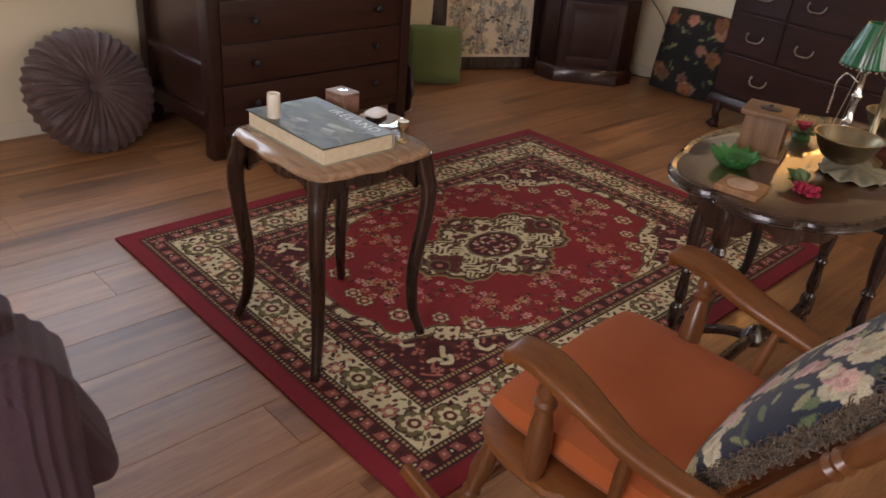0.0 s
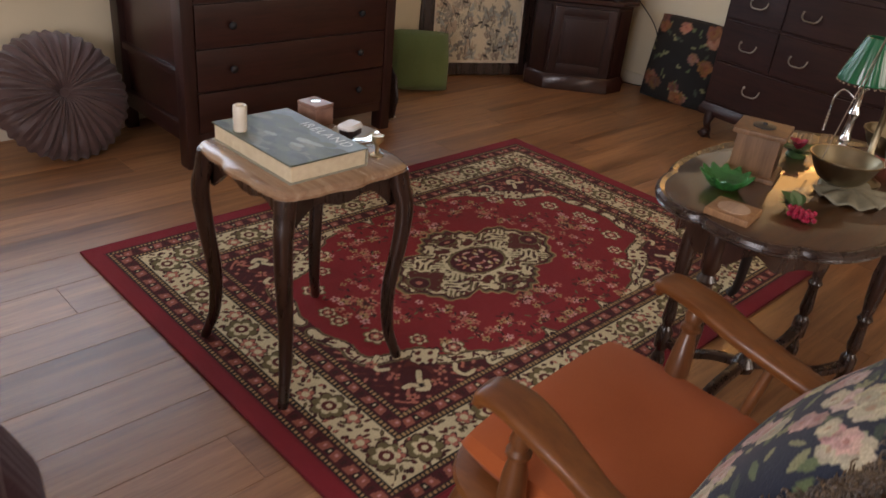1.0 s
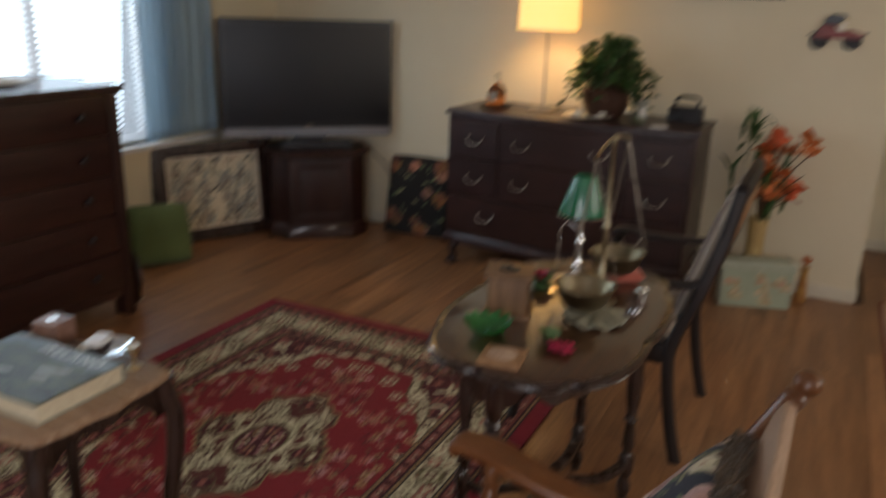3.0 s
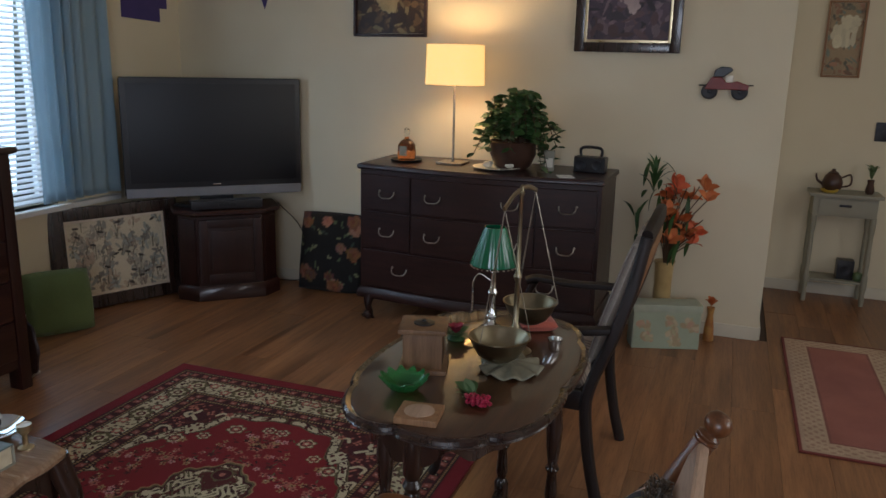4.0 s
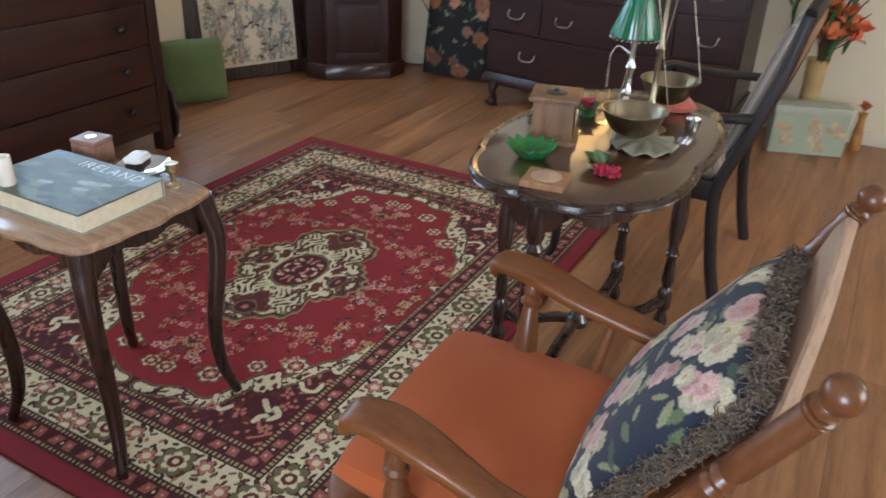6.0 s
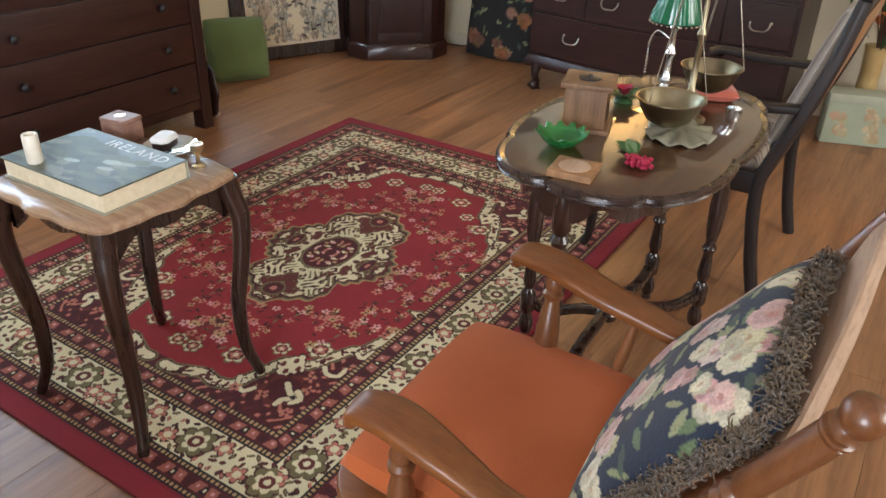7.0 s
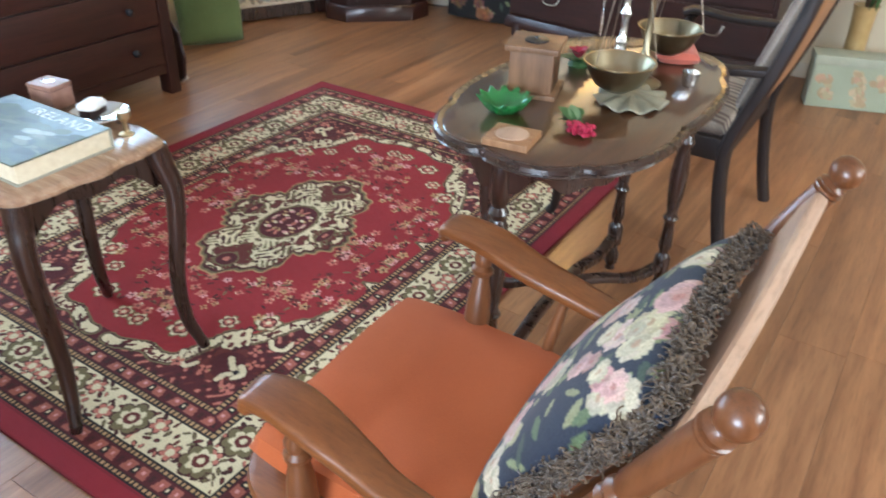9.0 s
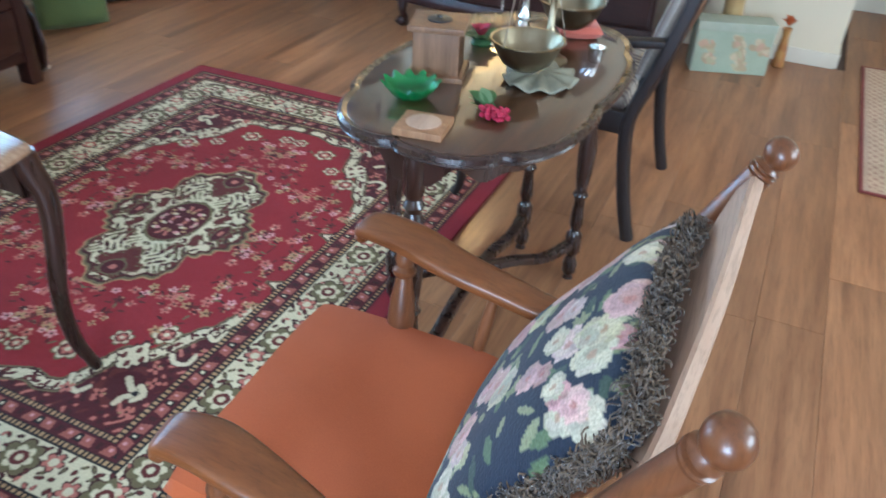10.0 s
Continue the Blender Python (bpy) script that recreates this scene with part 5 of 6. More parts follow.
# ---- dark dining armchair ----
dc = thing("armchair", pose(-0.23, -1.75, 0), "dark carved dining armchair with striped grey upholstery", "chair")
for sx in (-1, 1):
    path = spline([(sx * 0.275, -0.335, 0.0), (sx * 0.272, -0.300, 0.14), (sx * 0.270, -0.272, 0.33), (sx * 0.268, -0.282, 0.44), (sx * 0.266, -0.345, 0.62), (sx * 0.258, -0.392, 0.79), (sx * 0.240, -0.420, 0.945)], 6)
    part("back_upright", sweep(bmesh.new(), path, lambda k, n: ring(0.020, 0.020 + 0.012 * math.sin(math.pi * k / n) ** 3, 12, 3), True, (1, 0, 0)), EBONY, dc)
    path = spline([(sx * 0.285, 0.235, 0.40), (sx * 0.292, 0.25, 0.33), (sx * 0.285, 0.24, 0.20), (sx * 0.280, 0.245, 0.06), (sx * 0.285, 0.262, 0.0115)], 6)
    part("front_leg", sweep(bmesh.new(), path, lambda k, n: ring(0.026 - 0.011 * min(1, k / (n - 1) * 1.3), seg=12), True, (1, 0, 0)), EBONY, dc)
    path = spline([(sx * 0.266, -0.335, 0.635), (sx * 0.285, -0.22, 0.625), (sx * 0.30, -0.08, 0.615), (sx * 0.295, 0.04, 0.625), (sx * 0.285, 0.085, 0.612)], 6)
    part("arm", sweep(bmesh.new(), path, lambda k, n: ring(0.021 + 0.006 * k / n, 0.014, 12, 3), True), EBONY, dc)
    path = spline([(sx * 0.290, 0.05, 0.612), (sx * 0.298, 0.075, 0.55), (sx * 0.285, 0.06, 0.47), (sx * 0.282, 0.04, 0.41)], 5)
    part("arm_support", sweep(bmesh.new(), path, lambda k, n: ring(0.015, 0.018, 10, 3), True, (1, 0, 0)), EBONY, dc)
    part("seat_rail", B((sx * 0.272 - 0.014, -0.262, 0.35), (sx * 0.272 + 0.014, 0.235, 0.42), 0.006), EBONY, dc)
part("front_rail", B((-0.27, 0.222, 0.345), (0.27, 0.25, 0.42), 0.008), EBONY, dc)
part("rear_rail", B((-0.26, -0.275, 0.35), (0.26, -0.245, 0.42), 0.006), EBONY, dc)


def stripes(x, y, z):
    p = (x / 0.024) % 1
    out = np.tile(rgb("a89c8c"), (len(x), 1))
    out[p < 0.35] = rgb("64534a")
    out[(p > 0.55) & (p < 0.65)] = rgb("c0b4a2")
    return out


ob = part("seat_pad", cushion(bmesh.new(), 0.53, 0.50, 0.10, 40, 0.05, 1.7), PATTERN, dc, "striped grey upholstered seat", at=pose(0, -0.008, 0.425))
colour_mesh(ob, stripes)
tilt = math.degrees(math.atan2(0.14, 0.46))
ob = part("back_pad", cushion(bmesh.new(), 0.496, 0.45, 0.060, 40, 0.05, 1.8), PATTERN, dc, "striped grey upholstered back", at=pose(0, -0.334, 0.712, 90 + tilt, 0, 0))
colour_mesh(ob, stripes)
part("back_board", cushion(bmesh.new(), 0.45, 0.43, 0.030, 12, 0.05, 2.2), BOXWOOD, dc, "tan fabric back panel", at=pose(0, -0.372, 0.705, 90 + tilt, 0, 0))
path = spline([(-0.240, -0.420, 0.940), (-0.12, -0.430, 0.968), (0.0, -0.434, 0.98), (0.12, -0.430, 0.968), (0.240, -0.420, 0.940)], 6)
part("crest_rail", sweep(bmesh.new(), path, lambda k, n: ring(0.018, 0.030, 12, 3), True), EBONY, dc)
path = [(-0.26, -0.29, 0.50), (0.26, -0.29, 0.50)]
part("lower_back_rail", sweep(bmesh.new(), path, lambda k, n: ring(0.014, 0.020, 10, 3), True), EBONY, dc)

# ---- plum recliner ----
def puffy(lo, hi, soft, ribs=0.0, axis=0, n=26, pitch=0.022):
    """A rounded upholstered block with corduroy ribs across one axis."""
    bm = bmesh.new()
    lo, hi = Vector(lo), Vector(hi)
    bmesh.ops.create_cube(bm, size=2.0)
    bmesh.ops.subdivide_edges(bm, edges=bm.edges, cuts=n, use_grid_fill=True)
    c, h = (lo + hi) / 2, (hi - lo) / 2
    for v in bm.verts:
        p = v.co.copy()
        inner = Vector((max(-1 + soft, min(1 - soft, p.x)), max(-1 + soft, min(1 - soft, p.y)), max(-1 + soft, min(1 - soft, p.z))))
        d = p - inner
        p = inner + (d.normalized() * soft if d.length > 1e-6 else d)
        q = Vector((p.x * h.x, p.y * h.y, p.z * h.z))
        if ribs:
            q += d.normalized() * ribs * math.sin(2 * math.pi * q[axis] / pitch) if d.length > 1e-6 else Vector()
        q += Vector((1, 1, 1)) * 0.010 * noise.noise(q * 5.0)
        v.co = q + c
    return bm


RECL = pose(-3.02, -1.34, 0, 0, 0, -12)
re_ = thing("recliner", RECL, "plum ribbed corduroy recliner with padded arms", "armchair")
part("base", puffy((-0.34, -0.12, 0.05), (0.20, 0.50, 0.34), 0.3, 0.0, 0, 14), PURPLE, re_)
part("backrest", puffy((-0.36, -0.15, 0.20), (0.236, 0.06, 0.690), 0.45, 0.0022, 0, 48), PURPLE, re_, "ribbed corduroy backrest")
part("head_pillow", puffy((-0.36, -0.10, 0.58), (0.175, 0.10, 0.760), 0.75, 0.0022, 0, 40), PURPLE, re_)
bm = puffy((0.080, -0.10, 0.370), (0.258, 0.05, 0.680), 0.45, 0.0015, 1, 36)
for v in bm.verts:
    v.co.x += (0.46 - v.co.z) * 0.42
part("arm_pad", bm, PURPLE, re_)
part("arm_side", puffy((0.16, -0.06, 0.05), (0.212, 0.10, 0.50), 0.4, 0.0015, 1, 24), PURPLE, re_)
for x in (-0.28, 0.18):
    for y in (-0.06, 0.44):
        part("foot", lathe(bmesh.new(), [(0.02, 0), (0.026, 0.05), (0.026, 0.08)], 14), WALNUT, re_, at=pose(x, y, 0))

# ---- things on the oval table ----
TZ = OZ
gb = thing("wooden_grinder_box", pose(-1.155, -1.695, TZ, 0, 0, 16), "square wooden mill box with a metal dial on top", "box")
part("body", B((-0.050, -0.050, 0.012), (0.050, 0.050, 0.105), 0.003), MILLWOOD, gb)
part("foot_plate", B((-0.062, -0.062, 0), (0.062, 0.062, 0.0125), 0.004), MILLWOOD, gb)
part("lid", B((-0.061, -0.061, 0.105), (0.061, 0.061, 0.118), 0.004), MILLWOOD, gb)
part("dial", lathe(bmesh.new(), [(0.027, 0), (0.027, 0.003), (0.016, 0.005), (0.006, 0.006), (0.005, 0.010), (0, 0.011)], 24), IRON, gb, "dark metal dial", at=pose(0, 0, 0.118))

gd = thing("green_glass_dish", pose(-1.31, -1.705, TZ), "small scalloped green glass dish on the oval table", "dish")
bm = bmesh.new()
rows5 = []
prof = [(0.024, 0.0), (0.030, 0.003), (0.046, 0.016), (0.058, 0.032), (0.055, 0.033), (0.042, 0.019), (0.026, 0.007), (0.004, 0.006)]
for r, z in prof:
    rows5.append([bm.verts.new((r * (1 + 0.09 * math.cos(a * 12)) * math.cos(a), r * (1 + 0.09 * math.cos(a * 12)) * math.sin(a), z + 0.10 * r * math.cos(a * 12) * (r > 0.04))) for a in (2 * math.pi * k / 72 for k in range(72))])
for a, b in zip(rows5, rows5[1:]):
    for k in range(72):
        bm.faces.new((a[k], a[(k + 1) % 72], b[(k + 1) % 72], b[k]))
bm.faces.new(rows5[0][::-1]), bm.faces.new(rows5[-1])
part("bowl", bm, GREENGLASS, gd)

co = thing("wooden_coaster", pose(-1.437, -1.796, TZ, 0, 0, 8), "square wooden coaster with a pale round inset", "coaster")
part("block", B((-0.046, -0.048, 0), (0.046, 0.048, 0.015), 0.003), BOXWOOD, co)
part("inset", lathe(bmesh.new(), [(0.034, 0), (0.034, 0.0014), (0.031, 0.002), (0, 0.002)], 32), PALEWOOD, co, at=pose(0, 0, 0.015))


def leaf_mesh(length, width, curl=0.2, n=6):
    bm = bmesh.new()
    rows6 = []
    for k in range(n + 1):
        t = k / n
        w = width * math.sin(math.pi * min(1, t * 0.93 + 0.05)) ** 0.9
        z = curl * length * math.sin(t * 2.2)
        rows6.append([bm.verts.new((s * w, t * length, z - (0.25 * w if s == 0 else 0))) for s in (-1, 0, 1)])
    for a, b in zip(rows6, rows6[1:]):
        bm.faces.new((a[0], a[1], b[1], b[0]))
        bm.faces.new((a[1], a[2], b[2], b[1]))
    return bm


def leaf_cluster(bm, where, length, width, curl=0.2):
    """Adds one leaf to bm at the pose given."""
    one = leaf_mesh(length, width, curl)
    me = bpy.data.meshes.new("tmp_leaf")
    one.to_mesh(me)
    one.free()
    me.transform(where)
    bm.from_mesh(me)
    bpy.data.meshes.remove(me)


random.seed(17)
be = thing("berry_pick", pose(-1.335, -1.895, TZ), "red berry cluster with green leaves on the oval table", "decoration")
for k in range(34):
    a, r = k * 2.4, 0.020 * math.sqrt((k % 17) / 17)
    p = (r * math.cos(a) + 0.004 - (k // 17) * 0.006, r * math.sin(a) * 1.5 - 0.004, 0.008 + 0.013 * (k // 17) + random.uniform(0, 0.004))
    bm = bmesh.new()
    bmesh.ops.create_icosphere(bm, subdivisions=1, radius=0.0066, matrix=pose(*p))
    part("berry", bm, REDGLAZE, be)
for k in range(9):
    a = random.uniform(20, 190)
    part("leaf", leaf_mesh(random.uniform(0.035, 0.055), 0.013, 0.25), LEAF if k % 3 else LEAF_PALE, be, at=pose(0.015, 0.012, 0.006 + 0.002 * k, random.uniform(-5, 25), random.uniform(-20, 20), a - 90))
tube(bm := bmesh.new(), spline([(0.0, 0.0, 0.008), (0.03, 0.04, 0.012), (0.055, 0.05, 0.006)], 5), 0.002, 6)
part("stem", bm, STEM, be)

po = thing("poinsettia_candle_ring", pose(-0.93, -1.705, TZ), "small red poinsettia with green leaves on the table", "decoration")
for k in range(8):
    part("leaf", leaf_mesh(0.052, 0.016, 0.2), LEAF, po, at=pose(0, 0, 0.008, random.uniform(0, 18), 0, 45 * k + 10))
for k in range(7):
    part("petal", leaf_mesh(0.036, 0.013, 0.3), REDGLAZE, po, at=pose(0, 0, 0.020, random.uniform(10, 40), 0, 51 * k))
part("holder", lathe(bmesh.new(), [(0.024, 0), (0.026, 0.004), (0.018, 0.016), (0.012, 0.020), (0, 0.021)], 20), LEAF, po)

gl = thing("small_table_lamp", pose(-0.872, -1.792, TZ), "little silver lamp with beaded green shade on the table", "lamp")
part("lamp_base", lathe(bmesh.new(), [(0.050, 0), (0.052, 0.006), (0.044, 0.012), (0.048, 0.018), (0.036, 0.030), (0.016, 0.042), (0.010, 0.055), (0.016, 0.066), (0.009, 0.078), (0.008, 0.12), (0.014, 0.135), (0.008, 0.15), (0.007, 0.19), (0.012, 0.20), (0.006, 0.215), (0, 0.215)], 28), SILVER, gl)
part("arm_hook", tube(bmesh.new(), spline([(0, 0.008, 0.17), (0.0, 0.040, 0.185), (0.0, 0.058, 0.16), (0, 0.060, 0.12)], 6), 0.003, 8), SILVER, gl)
for k in range(6):
    bm = bmesh.new()
    bmesh.ops.create_icosphere(bm, subdivisions=1, radius=0.0042, matrix=pose(0, 0.060, 0.115 - 0.0085 * k))
    part("bead", bm, SILVER, gl)
bm = bmesh.new()
rows7 = []
for r, z in ((0.066, 0.218), (0.066, 0.222), (0.030, 0.325), (0.028, 0.325), (0.062, 0.222)):
    rows7.append([bm.verts.new((r * (1 + 0.012 * math.cos(a * 24)) * math.cos(a), r * (1 + 0.012 * math.cos(a * 24)) * math.sin(a), z)) for a in (2 * math.pi * k / 96 for k in range(96))])
for a, b in zip(rows7, rows7[1:] + rows7[:1]):
    for k in range(96):
        bm.faces.new((a[k], a[(k + 1) % 96], b[(k + 1) % 96], b[k]))
sh = part("shade", bm, GREENSHADE, gl, "ribbed green shade")
for k in range(26):
    a = 2 * math.pi * k / 26
    bm = bmesh.new()
    bmesh.ops.create_icosphere(bm, subdivisions=1, radius=0.0036, matrix=pose(0.064 * math.cos(a), 0.064 * math.sin(a), 0.2135))
    part("fringe_bead", bm, SILVER, sh)

sc_ = thing("balance_scale", pose(-0.96, -1.885, TZ), "dull metal balance scale with two hanging pans on the table", "scale")
part("column", lathe(bmesh.new(), [(0.045, 0), (0.047, 0.006), (0.034, 0.014), (0.014, 0.022), (0.011, 0.05), (0.018, 0.065), (0.008, 0.08), (0.0065, 0.20), (0.012, 0.215), (0.006, 0.23), (0.0045, 0.43), (0.009, 0.44), (0.004, 0.46), (0, 0.465)], 22), PANSTEEL, sc_)
part("beam", sweep(bmesh.new(), spline([(-0.165, 0, 0.425), (-0.08, 0, 0.445), (0, 0, 0.452), (0.08, 0, 0.445), (0.165, 0, 0.425)], 6), lambda k, n: ring(0.004, 0.007, 8), True), PANSTEEL, sc_)
for sx in (-1, 1):
    cx = sx * 0.162
    pan = part("pan", lathe(bmesh.new(), [(0.018, 0.034), (0.030, 0.036), (0.052, 0.050), (0.066, 0.072), (0.074, 0.092), (0.080, 0.098), (0.080, 0.101), (0.076, 0.101), (0.071, 0.094), (0.062, 0.074), (0.048, 0.055), (0.026, 0.042), (0, 0.040)], 36), PANSTEEL, sc_, "dull metal pan", at=pose(cx, 0, 0))
    for k in range(3):
        a = radians(120 * k + 40)
        part("chain", tube(bmesh.new(), [(cx * 0.98, 0, 0.423), (cx + 0.080 * math.cos(a), 0.080 * math.sin(a), 0.098)], 0.0013, 5), HANDLE, pan, at=pose(-cx, 0, 0))

dl = thing("lace_doily", pose(-1.085, -1.91, TZ + 0.0005), "grey-green ruffled lace doily under the scale pan", "doily")
bm = bmesh.new()
ctr = bm.verts.new((0, 0, 0.022))
rws = []
for j, f in enumerate((0.35, 0.7, 0.9, 1.0)):
    rws.append([bm.verts.new((0.088 * f * (1 + 0.06 * math.cos(9 * a) * f) * math.cos(a), 0.080 * f * (1 + 0.06 * math.cos(9 * a) * f) * math.sin(a), 0.022 - 0.014 * f * f + 0.007 * f * math.cos(9 * a) * (j > 0))) for a in (2 * math.pi * k / 72 for k in range(72))])
for k in range(72):
    bm.faces.new((ctr, rws[0][k], rws[0][(k + 1) % 72]))
for a, b in zip(rws, rws[1:]):
    for k in range(72):
        bm.faces.new((a[k], b[k], b[(k + 1) % 72], a[(k + 1) % 72]))
ob = part("lace", bm, paint_mat("pale_verdigris", (0.15, 0.14, 0.095), (0.27, 0.25, 0.17), 0.5, 30.0, 200.0, 0.3), dl)
so = ob.modifiers.new("thick", "SOLIDIFY")
so.thickness = 0.0025
cp = part("silver_cup", lathe(bmesh.new(), [(0.014, 0), (0.016, 0.002), (0.019, 0.018), (0.021, 0.036), (0.019, 0.036), (0.017, 0.018), (0.012, 0.005), (0, 0.005)], 24), SILVER, at=pose(-0.905, -1.985, TZ))
tagged(cp, "small shiny silver cup on the oval table", "cup")
nk = part("folded_napkin", cushion(bmesh.new(), 0.15, 0.11, 0.035, 16, 0.05, 1.1, 0.012, 4.0), CORAL, at=pose(-0.715, -1.885, TZ + 0.018, 0, 0, 25))
tagged(nk, "folded coral red cloth napkin on the oval table", "napkin")

# ---- things on the dresser ----
DZ = 0.90
tl = thing("table_lamp", pose(1.275, -0.91, DZ), "slim metal table lamp with a lit cream drum shade", "lamp")
part("lamp_base", B((-0.075, -0.075, 0), (0.075, 0.075, 0.012), 0.004), HANDLE, tl)
part("stem", lathe(bmesh.new(), [(0.010, 0.012), (0.007, 0.02), (0.0065, 0.50), (0.012, 0.505), (0.012, 0.54), (0, 0.545)], 16), HANDLE, tl)
bm = bmesh.new()
rws = []
for r, z in ((0.160, 0.440), (0.154, 0.655), (0.152, 0.655), (0.158, 0.440)):
    rws.append([bm.verts.new((r * (abs(math.cos(a)) ** 0.7) * math.copysign(0.8, math.cos(a)), r * (abs(math.sin(a)) ** 0.7) * math.copysign(1, math.sin(a)), z)) for a in (2 * math.pi * k / 64 for k in range(64))])
for a, b in zip(rws, rws[1:] + rws[:1]):
    for k in range(64):
        bm.faces.new((a[k], a[(k + 1) % 64], b[(k + 1) % 64], b[k]))
part("shade", bm, SHADE, tl, "glowing cream fabric shade")
bt_tray = part("perfume_tray", lathe(bmesh.new(), [(0.075, 0), (0.085, 0.004), (0.095, 0.014), (0.092, 0.015), (0.08, 0.007), (0, 0.006)], 32), IRON, at=pose(1.24, -0.64, DZ))
tagged(bt_tray, "dark round tray holding a perfume bottle", "tray")
bt = thing("perfume_bottle", pose(1.24, -0.64, DZ + 0.006), "amber glass perfume bottle with a clear stopper", "bottle")
part("flask", lathe(bmesh.new(), [(0.04, 0), (0.050, 0.006), (0.054, 0.04), (0.050, 0.09), (0.030, 0.115), (0.013, 0.122), (0.013, 0.135), (0, 0.135)], 24), AMBER, bt)
part("stopper", lathe(bmesh.new(), [(0.012, 0.135), (0.014, 0.15), (0.019, 0.165), (0.012, 0.182), (0, 0.186)], 18), CLEAR, bt)
part("bottle_label", B((-0.0555, -0.022, 0.03), (-0.0525, 0.022, 0.085), 0.001), SAGE, bt)
random.seed(23)
iv = thing("potted_ivy", pose(1.24, -1.27, DZ), "trailing ivy in a dark brown glazed pot on the dresser", "plant")
part("pot", lathe(bmesh.new(), [(0.075, 0), (0.10, 0.02), (0.125, 0.08), (0.125, 0.13), (0.135, 0.15), (0.128, 0.155), (0.115, 0.14), (0, 0.135)], 32), TERRA, iv)
bm_st, bm_lf, bm_lp = bmesh.new(), bmesh.new(), bmesh.new()
for k in range(46):
    a, out_ = random.uniform(0, 360), random.uniform(0.09, 0.27)
    top = random.uniform(0.10, 0.29) * (1.15 - out_ * 1.6)
    fall = random.uniform(-0.19, 0.0) if out_ > 0.17 else 0.0
    c, s = math.cos(radians(a)), math.sin(radians(a))
    out_ = min(out_, 0.215) if c > 0.3 else out_
    stem = spline([(0.05 * c, 0.05 * s, 0.14), (out_ * 0.6 * c, out_ * 0.6 * s, 0.14 + top), (out_ * c, out_ * s, 0.10 + top * 0.9 + fall)], 5)
    tube(bm_st, stem, 0.0022, 5)
    for p in stem[2:]:
        for j in range(2):
            m = Matrix.Translation(p) @ pose(0, 0, 0, random.uniform(-50, 20), random.uniform(-40, 40), random.uniform(0, 360))
            leaf_cluster(bm_lp if random.random() < 0.18 else bm_lf, m, random.uniform(0.04, 0.065), random.uniform(0.016, 0.026), 0.15)
tagged(part("stem", bm_st, STEM, iv), kind="stuff")
tagged(part("foliage", bm_lf, LEAF, iv), kind="stuff")
tagged(part("pale_foliage", bm_lp, LEAF_PALE, iv), kind="stuff")
pl = part("white_plate", lathe(bmesh.new(), [(0.06, 0), (0.10, 0.006), (0.135, 0.014), (0.133, 0.016), (0.09, 0.009), (0, 0.006)], 36), IVORY, at=pose(1.18, -1.20, DZ))
tagged(pl, "cream plate with scraps in front of the ivy", "plate")
for x, y in ((1.14, -1.16), (1.16, -1.28)):
    sh_ = part("seashell", cushion(bmesh.new(), 0.06, 0.05, 0.035, 10, 0.1, 1.0, 0.01, x * 9), IVORY, at=pose(x, y, DZ + 0.028))
    tagged(sh_, "small pale seashell lying on the plate", "shell", "shells on the plate")
cd = thing("card_box", pose(1.26, -1.47, DZ, 0, 0, 10), "small upright dark carton beside the ivy pot", "box")
part("carton", B((-0.02, -0.028, 0), (0.02, 0.028, 0.11), 0.002), SAGE, cd)
part("front_label", B((-0.0215, -0.02, 0.02), (-0.0198, 0.02, 0.07), 0), IVORY, cd)
ra = thing("radio", pose(1.32, -1.685, DZ, 0, 0, -4), "small black portable radio with a carrying handle", "radio")
part("case", B((-0.04, -0.085, 0), (0.04, 0.085, 0.085), 0.012, 3), BLACK, ra)
part("handle", tube(bmesh.new(), spline([(0, -0.055, 0.08), (0, -0.055, 0.125), (0, 0.0, 0.135), (0, 0.055, 0.125), (0, 0.055, 0.08)], 5), 0.008, 8, (1, 0, 0)), BLACK, ra)
for s in (-1, 1):
    part("speaker", lathe(bmesh.new(), [(0.026, 0), (0.026, 0.003), (0.02, 0.001), (0, 0.002)], 20), IRON, ra, at=pose(-0.0405, s * 0.045, 0.042, 0, -90, 0))
pp = part("folded_note", B((-0.05, -0.04, 0), (0.05, 0.04, 0.003), 0.001), WHITE, at=pose(1.07, -1.60, DZ, 0, 0, 22))
tagged(pp, "folded white paper lying on the dresser", "paper")

# ---- flowers, map box and small vase by the wall ----
fl = thing("flower_vase", pose(1.41, -2.11, 0), "tall amber vase of orange lilies and green leaves", "flowers")
part("vase", lathe(bmesh.new(), [(0.045, 0), (0.052, 0.01), (0.050, 0.15), (0.046, 0.30), (0.052, 0.41), (0.058, 0.43), (0.052, 0.43), (0.044, 0.40), (0.04, 0.25), (0, 0.24)], 28), VASE, fl)
random.seed(31)
stems_, blooms_ = bmesh.new(), []
for k in range(34):
    a = radians(random.uniform(150, 335))
    sp_ = random.uniform(0.02, 0.21)
    x = max(-0.24, min(0.09, sp_ * math.cos(a) * 0.7))
    y = sp_ * math.sin(a) * 1.1 + 0.02
    z = random.uniform(0.52, 0.86) - 0.3 * max(0, sp_ - 0.14)
    path = spline([(0, 0, 0.38), (x * 0.4, y * 0.4, 0.38 + (z - 0.38) * 0.6), (x, y, z)], 5)
    tube(stems_, path, 0.003, 5)
    blooms_.append((Vector((x, y, z)), a))
tagged(part("stem", stems_, STEM, fl), kind="stuff")
